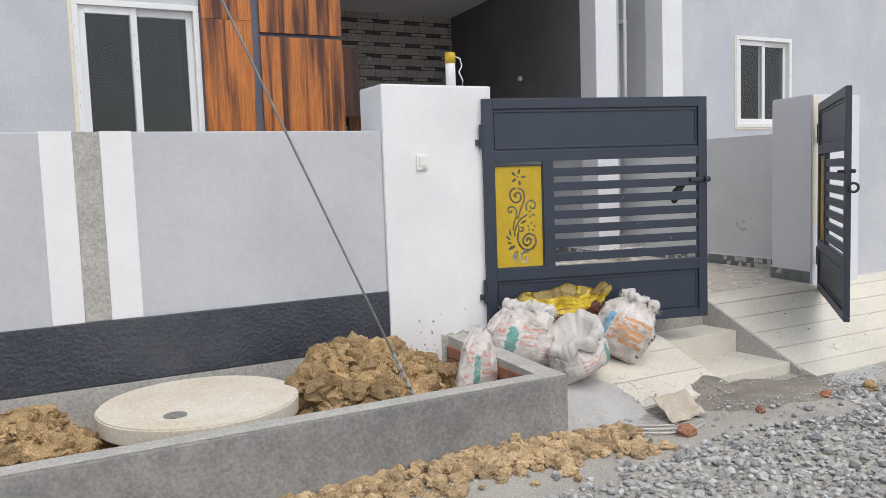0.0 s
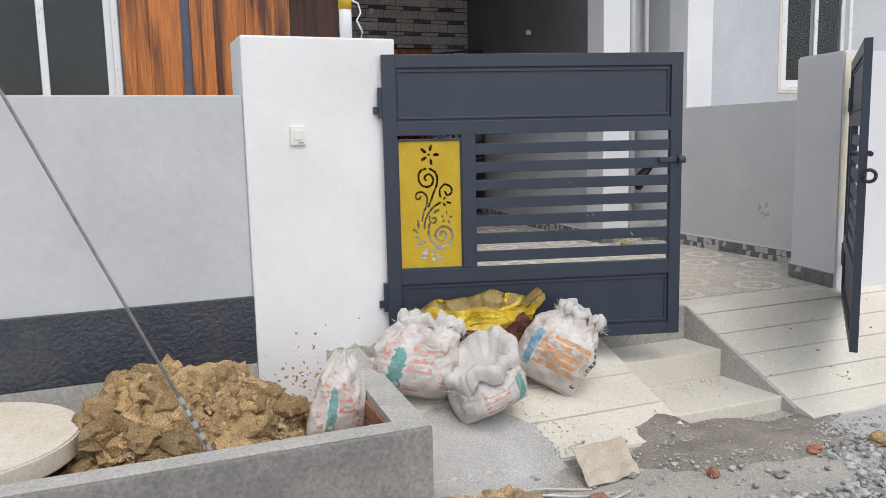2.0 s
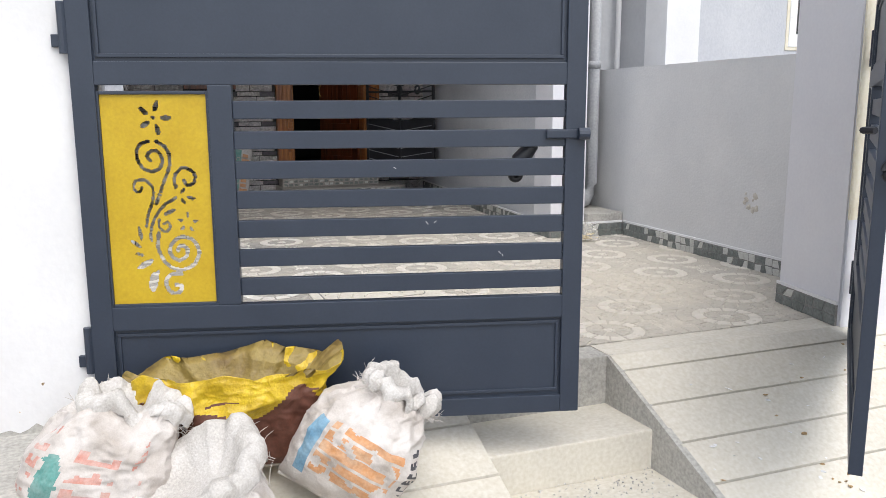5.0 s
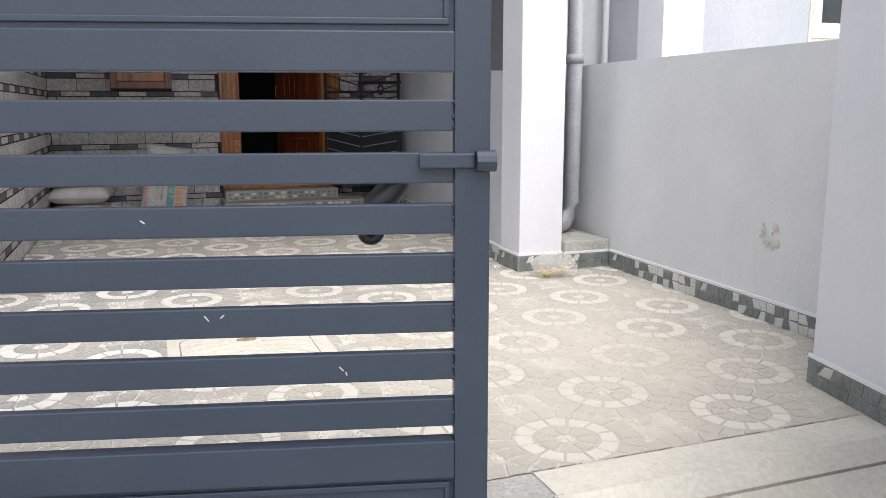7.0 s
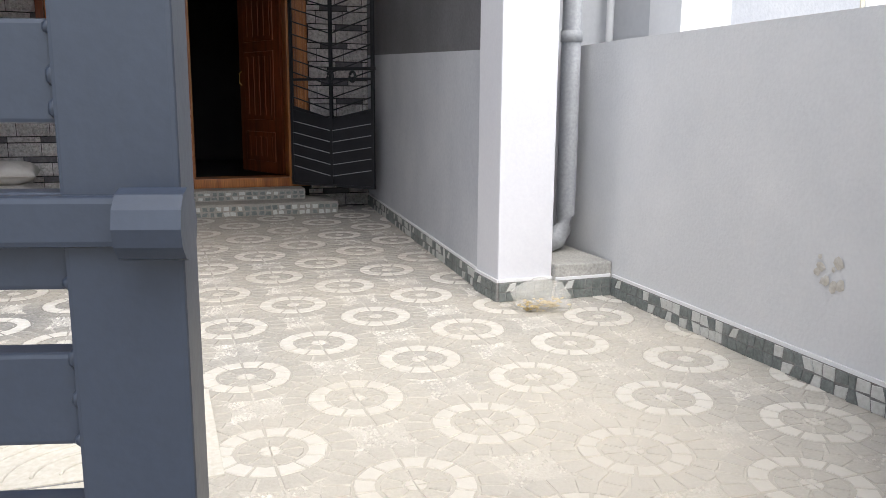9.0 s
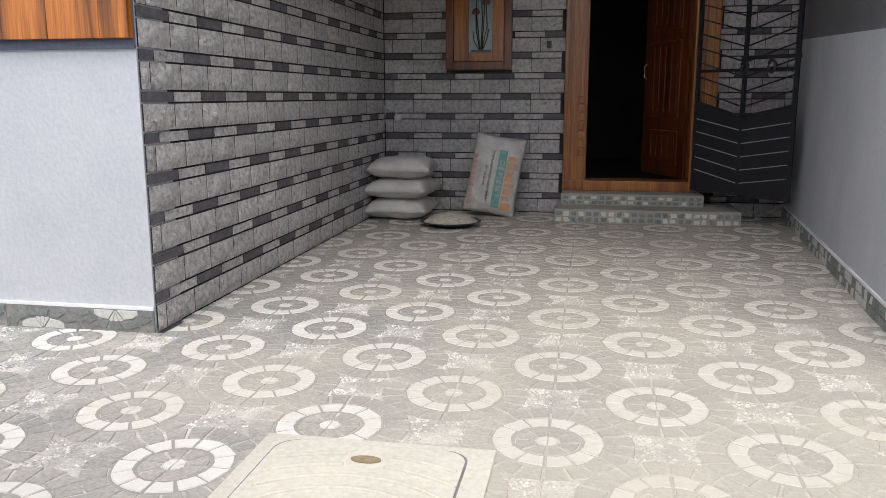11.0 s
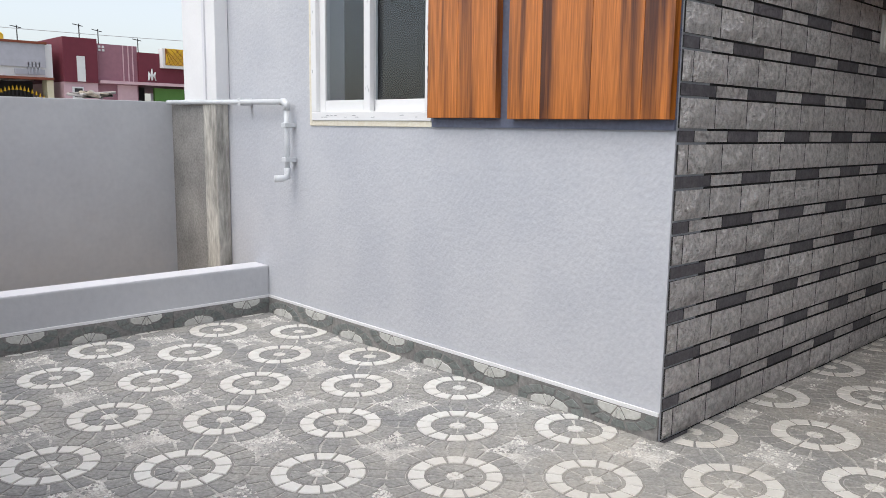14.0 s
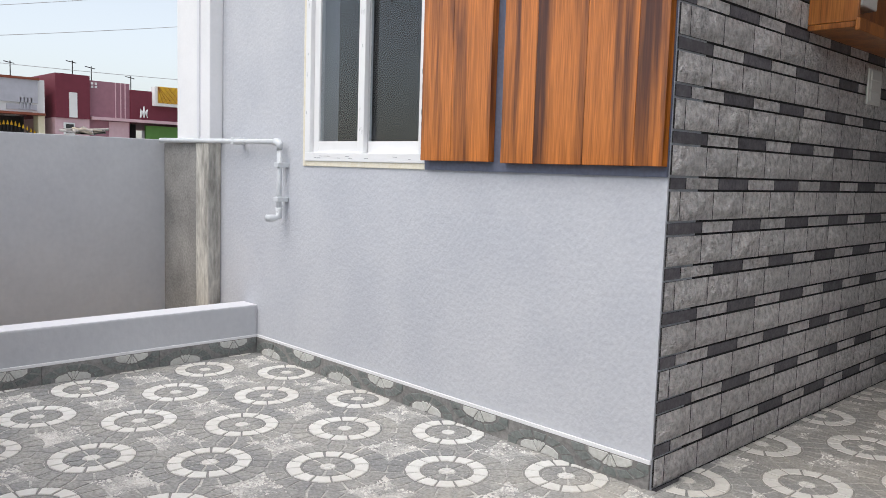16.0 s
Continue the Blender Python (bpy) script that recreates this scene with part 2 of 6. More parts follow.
M_PRINT_G = mat("green_print", (0.06, 0.25, 0.22), (0.34, 0.44, 0.42), rough=0.7, scale=18, fine=120, bump=0.1, mix=0.8)
M_PRINT_O = mat("orange_print", (0.56, 0.24, 0.08), (0.62, 0.46, 0.33), rough=0.7, scale=18, fine=120, bump=0.1, mix=0.8)
M_PRINT_B = mat("dark_brown_print", (0.10, 0.035, 0.02), (0.16, 0.06, 0.04), rough=0.6, scale=14, fine=120, bump=0.1)
M_PRINT_K = mat("dark_ink", (0.06, 0.06, 0.07), (0.09, 0.09, 0.1), rough=0.7, scale=14, fine=120, bump=0.0)
M_CABLE = mat("twisted_steel_wire", (0.22, 0.22, 0.22), (0.32, 0.32, 0.31), rough=0.5, metal=0.4, scale=30, fine=300, bump=0.3)
M_GLASS = glass("window_glass", (0.72, 0.78, 0.84))
# darkness of the unlit rooms, put into their wall colour
M_ROOMDARK = mat("painted_room_darkness", (0.034, 0.034, 0.037), (0.048, 0.048, 0.052), rough=0.9, scale=2, fine=60, bump=0.05)
M_PLATE = mat("white_switch_plastic", (0.78, 0.77, 0.73), (0.74, 0.73, 0.70), rough=0.3, scale=9, fine=60, bump=0.0, fine_mix=0.03)
M_CARD = mat("brown_cardboard", (0.42, 0.36, 0.28), (0.54, 0.48, 0.40), rough=0.85, scale=9, fine=90, bump=0.15)


# ---------- building helpers ----------
def finish(name, bm, materials, smooth=False):
    me = bpy.data.meshes.new(name)
    bmesh.ops.recalc_face_normals(bm, faces=bm.faces)
    bm.to_mesh(me)
    bm.free()
    for m in materials if isinstance(materials, (list, tuple)) else [materials]:
        me.materials.append(m)
    if smooth:
        me.polygons.foreach_set("use_smooth", [True] * len(me.polygons))
    return me


def part(name, bm, material, parent=None, label="", smooth=False, at=None):
    """One mesh object, under a thing or a part when a parent is given."""
    ob = new(name, finish(name, bm, material, smooth))
    if parent is not None:
        ob.parent = parent
    if at is not None:
        ob.matrix_basis = at
    if label:
        ob["label"] = label
    return ob


def thing(name, label, category, group="", kind="", at=None):
    """An empty at a thing's base that holds its parts."""
    ob = new(name)
    ob.empty_display_size = 0.1
    if at is not None:
        ob.matrix_basis = at
    return tagged(ob, label, category, group, kind)


def add_box(bm, x0, x1, y0, y1, z0, z1, bevel=0.0, index=0):
    v = [bm.verts.new(p) for p in ((x0, y0, z0), (x1, y0, z0), (x1, y1, z0), (x0, y1, z0), (x0, y0, z1), (x1, y0, z1), (x1, y1, z1), (x0, y1, z1))]
    fs = [bm.faces.new([v[i] for i in q]) for q in ((0, 3, 2, 1), (4, 5, 6, 7), (0, 1, 5, 4), (1, 2, 6, 5), (2, 3, 7, 6), (3, 0, 4, 7))]
    for f in fs:
        f.material_index = index
    if bevel:
        es = list({e for f in fs for e in f.edges})
        got = bmesh.ops.bevel(bm, geom=es, offset=bevel, segments=2, profile=0.6, affect="EDGES")
        for f in got["faces"]:
            f.material_index = index
    return fs


def box(x0, x1, y0, y1, z0, z1, bevel=0.0):
    bm = bmesh.new()
    add_box(bm, x0, x1, y0, y1, z0, z1, bevel)
    return bm


def prism(points, z0, z1, bevel=0.0):
    """A plan outline drawn up from z0 to z1 (z1 may be one height a corner)."""
    bm = bmesh.new()
    tops = z1 if isinstance(z1, (list, tuple)) else [z1] * len(points)
    feet = z0 if isinstance(z0, (list, tuple)) else [z0] * len(points)
    lo = [bm.verts.new((x, y, z)) for (x, y), z in zip(points, feet)]
    hi = [bm.verts.new((x, y, z)) for (x, y), z in zip(points, tops)]
    n = len(points)
    bm.faces.new(lo[::-1])
    bm.faces.new(hi)
    for i in range(n):
        bm.faces.new((lo[i], lo[(i + 1) % n], hi[(i + 1) % n], hi[i]))
    if bevel:
        bmesh.ops.bevel(bm, geom=bm.edges[:], offset=bevel, segments=2, affect="EDGES")
    return bm


def tube(points, radius, sides=10, closed_ends=True, radii=None):
    """A round tube along a line of points."""
    bm = bmesh.new()
    rings = []
    pts = [Vector(p) for p in points]
    for i, p in enumerate(pts):
        d = (pts[min(i + 1, len(pts) - 1)] - pts[max(i - 1, 0)]).normalized()
        a = d.orthogonal().normalized() if abs(d.z) > 0.99 else d.cross(Vector((0, 0, 1))).normalized()
        b = d.cross(a)
        r = radii[i] if radii else radius
        rings.append([bm.verts.new(p + (a * math.cos(k * math.tau / sides) + b * math.sin(k * math.tau / sides)) * r) for k in range(sides)])
    for r0, r1 in zip(rings, rings[1:]):
        for k in range(sides):
            bm.faces.new((r0[k], r0[(k + 1) % sides], r1[(k + 1) % sides], r1[k]))
    if closed_ends:
        bm.faces.new(rings[0][::-1])
        bm.faces.new(rings[-1])
    return bm


def wall_with_holes(x0, x1, y0, y1, z0, z1, holes):
    """A wall along x with rectangular openings (xa, xb, za, zb) that go right through it."""
    bm = bmesh.new()
    xs = sorted({x0, x1, *[h[0] for h in holes], *[h[1] for h in holes]})
    zs = sorted({z0, z1, *[h[2] for h in holes], *[h[3] for h in holes]})
    def solid(i, j):
        if not (0 <= i < len(xs) - 1 and 0 <= j < len(zs) - 1):
            return False
        cx, cz = (xs[i] + xs[i + 1]) / 2, (zs[j] + zs[j + 1]) / 2
        return not any(h[0] < cx < h[1] and h[2] < cz < h[3] for h in holes)
    grid = {}
    def vert(i, j, y):
        if (i, j, y) not in grid:
            grid[i, j, y] = bm.verts.new((xs[i], y, zs[j]))
        return grid[i, j, y]
    for i in range(len(xs) - 1):
        for j in range(len(zs) - 1):
            if not solid(i, j):
                continue
            bm.faces.new((vert(i, j, y0), vert(i + 1, j, y0), vert(i + 1, j + 1, y0), vert(i, j + 1, y0)))
            bm.faces.new((vert(i, j, y1), vert(i, j + 1, y1), vert(i + 1, j + 1, y1), vert(i + 1, j, y1)))
            for di, dj, a, b in ((-1, 0, (i, j), (i, j + 1)), (1, 0, (i + 1, j), (i + 1, j + 1)), (0, -1, (i, j), (i + 1, j)), (0, 1, (i, j + 1), (i + 1, j + 1))):
                if not solid(i + di, j + dj):
                    bm.faces.new((vert(*a, y0), vert(*b, y0), vert(*b, y1), vert(*a, y1)))
    return bm


def structure(name, bm, material, label, category, smooth=False):
    return tagged(part(name, bm, material, smooth=smooth), label, category, kind="structure")


FLOOR = 0.43

# ---------- ground and street ----------
def ground_height(x, y):
    return -0.03 + 0.05 * noise.noise((x * 0.7, y * 0.7, 3.1)) + 0.02 * noise.noise((x * 3, y * 3, 1.7))


bm = bmesh.new()
xs = [-800, -200, -60, -20] + [-8 + 0.25 * i for i in range(81)] + [20, 60, 200, 800]
ys = [-800, -200, -60, -20] + [-3 + 0.25 * i for i in range(33)] + [5.24, 5.4, 20, 60, 200, 800]
rows = [[bm.verts.new((x, y, ground_height(x, y) if -8 <= x <= 12 and -3 <= y <= 5 else -0.06)) for x in xs] for y in ys]
for j in range(len(ys) - 1):
    for i in range(len(xs) - 1):
        bm.faces.new((rows[j][i], rows[j][i + 1], rows[j + 1][i + 1], rows[j + 1][i]))
structure("ground", bm, M_GROUND, "dusty grey unpaved street with stone chips and mortar dust", "ground", smooth=True)

# raised earth under the house plot
structure("plot_base", box(-1.3, 9.0, 5.475, 14.0, -0.3, FLOOR - 0.03), M_CEMENT, "raised cement base under the tiled forecourt", "floor base")

# ramps and steps before the gate
ramp_l = thing("ramp_west", "pale grooved concrete ramp beside the entrance steps", "ramp", kind="structure")
ramp_r = thing("ramp_east", "pale grooved concrete ramp rising to the forecourt", "ramp", kind="structure")


def ramp_strips(parent, x0, x1, y0, z0, y1, z1, count, skew=0.0):
    """Concrete strips with narrow grooves between them, running across a slope."""
    for k in range(count):
        a, b = k / count, (k + 1) / count
        ya, yb = y0 + (y1 - y0) * a + 0.006, y0 + (y1 - y0) * b - 0.006
        za, zb = z0 + (z1 - z0) * (a + 0.006), z0 + (z1 - z0) * (b - 0.006)
        bm = bmesh.new()
        cut = [(x0 + skew * (1 - a), ya, za), (x1, ya, za), (x1, yb, zb), (x0 + skew * (1 - b), yb, zb)]
        lo = [bm.verts.new((x, y, z - 0.05)) for x, y, z in cut]
        hi = [bm.verts.new(p) for p in cut]
        bm.faces.new(lo[::-1]), bm.faces.new(hi)
        for i in range(4):
            bm.faces.new((lo[i], lo[(i + 1) % 4], hi[(i + 1) % 4], hi[i]))
        part("slab", bm, M_CONCRETE, parent)


ramp_strips(ramp_l, 2.66, 4.19, 4.38, 0.0, 5.43, 0.375, 4)
part("bed", prism([(2.66, 4.38), (4.18, 4.38), (4.18, 5.46), (2.66, 5.46)], -0.2, [-0.012, -0.012, 0.365, 0.365]), M_CEMENT, ramp_l)
ramp_strips(ramp_r, 4.915, 8.6, 4.50, 0.025, 5.225, 0.385, 4, 0.05)
part("slab", prism([(4.915, 5.231), (8.6, 5.231), (8.6, 5.310), (4.90, 5.310)], 0.33, [0.387, 0.387, 0.427, 0.427]), M_CONCRETE, ramp_r)
ramp_strips(ramp_r, 4.965, 8.6, 4.32, -0.02, 4.50, 0.025, 1)
part("bed", prism([(4.97, 4.44), (8.6, 4.44), (8.6, 5.305), (4.92, 5.305)], -0.2, [-0.022, -0.022, 0.41, 0.41]), M_CEMENT, ramp_r)
part("cheek", prism([(4.945, 4.44), (4.975, 4.44), (4.92, 5.32), (4.89, 5.32)], -0.2, [0.0, 0.0, 0.428, 0.428]), M_CEMENT, ramp_r)
steps = thing("entrance_steps", "worn cement steps between two concrete ramps", "steps", kind="structure")
part("step", box(4.19, 4.945, 4.53, 5.00, -0.2, 0.045, 0.008), M_CONCRETE, steps)
part("step", box(4.19, 4.935, 5.0, 5.36, -0.2, 0.21, 0.008), M_CONCRETE, steps)
part("riser", box(4.19, 4.898, 5.32, 5.472, -0.2, 0.427, 0.006), M_CEMENT, steps)
structure("threshold_slab", prism([(4.90, 5.309), (8.6, 5.309), (8.6, 5.472), (4.90, 5.472)], -0.2, FLOOR - 0.003), M_CONCRETE, "pale concrete strip across the gateway", "slab")
structure("threshold_slab_west", box(2.96, 4.188, 5.43, 5.472, -0.2, FLOOR - 0.006), M_CONCRETE, "pale concrete strip across the gateway", "slab")

# ---------- compound wall, gate pillars ----------
wall_s = structure("wall_street", box(-6, 2.14, 5.375, 5.53, -0.2, 1.785, 0.008), M_GREY_WARM, "grey painted compound wall along the street", "wall")
part("plinth_band", box(-6, 2.138, 5.352, 5.378, 0.395, 0.75, 0.005), M_PLINTH, wall_s, "charcoal rough plastered plinth band")
part("footing", box(-6, 2.138, 5.35, 5.377, -0.2, 0.392), M_CEMENT, wall_s, "bare cement footing")
part("band", box(0.175, 0.335, 5.369, 5.378, 0.752, 1.788), M_WHITE, wall_s, "white painted upright band")
part("band", box(0.472, 0.635, 5.369, 5.378, 0.752, 1.788), M_WHITE, wall_s, "white painted upright band")
bm = bmesh.new()
lo = []
for k in range(15):
    z = 0.755 + k * 0.0735
    lo.append([bm.verts.new((x + 0.007 * noise.noise((z * 7, x, s)), y, z)) for x, y, s in ((0.337, 5.366, 1), (0.47, 5.366, 2), (0.47, 5.378, 2), (0.337, 5.378, 1))])
for a, b in zip(lo, lo[1:]):
    for i in range(4):
        bm.faces.new((a[i], a[(i + 1) % 4], b[(i + 1) % 4], b[i]))
bm.faces.new(lo[0][::-1]), bm.faces.new(lo[-1])
part("patch", bm, M_CEMENT, wall_s, "unpainted cement strip between white bands")


def painted_pillar(name, x0, x1, y0, y1, z1, label):
    bm = bmesh.new()
    add_box(bm, x0, x1, y0, y1, -0.2, z1, 0.012)
    bm.normal_update()
    for f in bm.faces:
        c = f.calc_center_median()
        f.material_index = 1 if (c.x > x1 - 0.001 or c.y > y1 - 0.001) else 0
    return structure(name, bm, [M_WHITE, M_GREY_WARM], label, "pillar")


painted_pillar("gate_pillar_west", 2.14, 2.955, 5.352, 5.715, 2.08, "white painted masonry gate pillar with mud splashes")
structure("gate_pillar_east", prism([(6.18, 5.30), (6.80, 5.28), (6.86, 5.79), (6.282, 5.81)], -0.2, 2.08, 0.012), M_OFFWHITE, "pale grey masonry gate pillar", "pillar")
part("primer_band", prism([(6.186, 5.296), (6.25, 5.2938), (6.25, 5.302), (6.186, 5.304)], 0.95, 2.06), M_CREAM, bpy.data.objects["gate_pillar_east"], "cream unpainted primer strip")
structure("wall_east_front", box(6.75, 9.5, 5.40, 5.55, -0.2, 1.8), M_GREY, "grey compound wall beside the gateway", "wall")

# ---------- forecourt walls ----------
structure("wall_west", box(-1.32, -1.17, 5.53, 8.2, -0.2, 1.82, 0.006), M_GREY_WARM, "grey painted boundary wall of the forecourt", "wall")
structure("kerb", box(-0.15, 0.03, 5.53, 8.218, FLOOR - 0.02, 0.74, 0.008), M_GREY_WARM, "low grey planter kerb with a paler top", "kerb")
structure("kerb_cap", box(-0.145, 0.025, 5.54, 8.216, 0.739, 0.743), M_OFFWHITE, "pale top of the low kerb", "kerb")
structure("planter_soil", box(-1.17, -0.15, 5.53, 8.2, 0.0, 0.5), M_SOIL, "dry clay soil behind the low kerb", "soil")

# front wall of the house with its window opening
WX0, WX1, WZ0, WZ1 = 0.57, 1.625, 1.69, 3.10
structure("wall_house_front", wall_with_holes(-1.05, 2.985, 8.22, 8.45, -0.1, 4.6, [(WX0, WX1, WZ0, WZ1)]), M_GREY, "light grey painted house wall with fine roller texture", "wall")
column = structure("column_west", box(-0.92, -0.44, 8.12, 8.218, 1.80, 4.6, 0.006), M_WHITE, "white painted column above a bare cement foot", "column")
part("column_foot", box(-0.64, -0.46, 8.122, 8.217, 0.5, 1.80, 0.006), M_CEMENT_STAIN, column, "bare streaked cement column foot")
part("column_foot", box(-1.168, -0.64, 8.135, 8.217, 0.5, 1.80, 0.006), M_CEMENT_DARK, column, "dark cement return beside the foot")
part("column_edge", box(-0.60, -0.57, 8.108, 8.121, 1.83, 4.6), M_OFFWHITE, column)

# porch: stone clad walls carry a plain backing
structure("wall_porch_west", box(2.80, 2.985, 8.45, 12.5, -0.1, 4.6), M_JOINT, "dark mortar backing of the stone cladding", "wall")
DX0, DX1, DZ0, DZ1 = 4.62, 5.89, 0.645, 2.82
NX0, NX1, NZ0, NZ1 = 3.575, 4.155, 1.69, 2.85
structure("wall_porch_back", wall_with_holes(2.985, 7.3, 12.285, 12.5, -0.1, 4.6, [(DX0, DX1, DZ0, DZ1), (NX0, NX1, NZ0, NZ1)]), M_JOINT, "dark mortar backing of the stone cladding", "wall")
E_LINE = [(6.155, 8.46), (6.50, 12.29)]
structure("wall_porch_east", prism([E_LINE[0], (6.46, 8.46), (6.9, 12.29), E_LINE[1]], -0.1, [1.74, 1.74, 1.91, 1.91]), M_GREY, "pale grey porch side wall with dark upper part", "wall")
# the side wall is dark grey above a sloping line
structure("wall_porch_east_dark", prism([E_LINE[0], (6.46, 8.46), (6.9, 12.29), E_LINE[1]], [1.74, 1.74, 1.91, 1.91], 4.6), M_DARKBAND, "dark grey upper part of the porch side wall", "wall")
structure("porch_column", box(6.14, 6.455, 8.16, 8.46, -0.1, 4.6, 0.008), M_OFFWHITE, "pale lilac painted square porch column", "column")
structure("ceiling", box(2.985, 6.9, 8.3, 12.285, 4.05, 4.2), M_OFFWHITE, "white painted porch ceiling", "ceiling")
structure("roof_slab", box(-1.06, 6.46, 8.25, 14.0, 4.6, 4.75), M_CEMENT, "plain cement roof slab", "roof")

# niche with drain pipes beside the column
structure("wall_niche_back", box(6.46, 7.21, 8.9, 9.05, -0.1, 4.6), M_GREY_WARM, "grey wall behind the drain pipes", "wall")
structure("niche_ledge", box(6.46, 6.80, 8.12, 8.9, FLOOR - 0.02, 0.615, 0.01), M_CEMENT, "rough cement ledge under the drain pipe", "ledge")
structure("wall_east", prism([(6.80, 8.1), (6.86, 8.9), (7.0, 8.9), (6.95, 5.55), (6.75, 5.55), (6.76, 6.2)], -0.1, 1.79), M_EAST, "grey painted side compound wall", "wall")
bm = bmesh.new()
rg = random.Random(5)
for k in range(9):
    cy, cz, r = 6.60 + rg.gauss(0, 0.05), 0.865 + rg.gauss(0, 0.035), rg.uniform(0.008, 0.028)
    hub = bm.verts.new((6.757 + 0.0075 * (cy - 6.2), cy, cz))
    rim = [bm.verts.new((6.760 + 0.0075 * (cy - 6.2), cy + r * rg.uniform(0.6, 1.2) * math.cos(q * math.tau / 9), cz + r * rg.uniform(0.6, 1.2) * math.sin(q * math.tau / 9))) for q in range(9)]
    for q in range(9):
        bm.faces.new((hub, rim[q], rim[(q + 1) % 9]))
stain = part("stain", bm, mat("faint_brown_smear", (0.50, 0.46, 0.39), (0.62, 0.60, 0.57), rough=0.8, scale=30, fine=90, bump=0.2), bpy.data.objects["wall_east"], "faint brown hand-high smear")
stain["kind"] = "stuff"
# neighbouring house
nb = thing("neighbour_house", "grey neighbouring house with a white column and plastic windows", "house")
part("wall", wall_with_holes(7.54, 12.5, 8.26, 8.45, 0, 6.5, [(8.55, 9.62, 2.0, 3.2)]), M_GREY, nb)
part("column", box(7.21, 7.54, 8.20, 8.5, 0, 6.5), M_WHITE, nb, "white painted column")
part("side_wall", box(7.212, 7.4, 8.5, 9.2, 0, 6.5), M_GREY_WARM, nb)

# rooms behind the door and windows; near-black walls carry their unlit darkness
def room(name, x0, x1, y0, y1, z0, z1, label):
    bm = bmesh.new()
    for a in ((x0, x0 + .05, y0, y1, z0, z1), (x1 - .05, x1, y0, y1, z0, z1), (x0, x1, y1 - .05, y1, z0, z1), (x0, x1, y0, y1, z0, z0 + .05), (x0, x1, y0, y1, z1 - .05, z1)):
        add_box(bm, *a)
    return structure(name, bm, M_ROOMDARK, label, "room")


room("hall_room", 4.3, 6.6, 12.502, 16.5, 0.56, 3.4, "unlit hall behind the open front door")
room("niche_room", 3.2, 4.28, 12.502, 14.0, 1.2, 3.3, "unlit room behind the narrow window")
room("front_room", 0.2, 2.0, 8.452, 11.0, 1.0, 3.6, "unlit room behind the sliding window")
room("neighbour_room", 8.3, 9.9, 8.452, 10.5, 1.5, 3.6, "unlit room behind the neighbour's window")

# ---------- sliding windows ----------
def slider(name, x0, x1, z0, z1, y, label, mullion=0.5):
    w = thing(name, label, "window", kind="structure")
    for nm, b in (("frame_head", (x0, x1, z1 - 0.05, z1)), ("frame_sill", (x0, x1, z0, z0 + 0.05)), ("frame_jamb", (x0, x0 + 0.05, z0 + 0.05, z1 - 0.05)), ("frame_jamb", (x1 - 0.05, x1, z0 + 0.05, z1 - 0.05))):
        part(nm, box(b[0], b[1], y - 0.015, y + 0.09, b[2], b[3], 0.004), M_UPVC, w)
    xm = x0 + (x1 - x0) * mullion
    for (a, b), dy in (((x0 + 0.05, xm + 0.03), 0.0), ((xm - 0.03, x1 - 0.05), 0.035)):
        yy = y + 0.012 + dy
        s = part("sash", box(a, a + 0.055, yy, yy + 0.03, z0 + 0.05, z1 - 0.05, 0.004), M_UPVC, w)
        for q in ((b - 0.055, b, z0 + 0.05, z1 - 0.05), (a + 0.055, b - 0.055, z0 + 0.05, z0 + 0.115), (a + 0.055, b - 0.055, z1 - 0.115, z1 - 0.05)):
            part("sash_rail", box(q[0], q[1], yy, yy + 0.03, q[2], q[3], 0.004), M_UPVC, s)
        g = part("pane", box(a + 0.055, b - 0.055, yy + 0.012, yy + 0.017, z0 + 0.115, z1 - 0.115), M_GLASS, s, "dusty dark glass pane")
        g.visible_shadow = False
    bm = bmesh.new()
    rg = random.Random(7)
    for k in range(26):
        side = k % 4
        z = z0 + 0.1 + (z1 - z0 - 0.2) * rg.random()
        x = (x0 + 0.02, x1 - 0.03, xm - 0.005, xm + 0.012)[side] + rg.uniform(-0.006, 0.006)
        yy = y - 0.0165 if side < 2 else y + 0.0105
        add_box(bm, x, x + 0.003, yy, yy + 0.002, z, z + rg.uniform(0.012, 0.03))
    for k in range(12):
        x = x0 + 0.08 + (x1 - x0 - 0.16) * rg.random()
        add_box(bm, x, x + rg.uniform(0.012, 0.035), y - 0.0165, y - 0.014, z0 + 0.018 + 0.01 * (k % 2), z0 + 0.021 + 0.01 * (k % 2))
    marks = part("tape_marks", bm, M_PVC_DARK, w, "grey print on protective tape")
    marks["kind"] = "stuff"
    for b in ((x0 - 0.03, x0, z0 - 0.03, z1), (x0, x1, z0 - 0.03, z0)):
        part("sealant", box(b[0], b[1], y - 0.008, y + 0.03, b[2], b[3], 0.003), M_CREAM, w, "cream sealant bead")
    return w


slider("window_1", WX0, WX1, WZ0, WZ1, 8.22, "white plastic sliding window with protective tape on its frame", 0.47)
slider("window_2", 8.55, 9.62, 2.0, 3.2, 8.26, "white plastic sliding window of the neighbouring house")

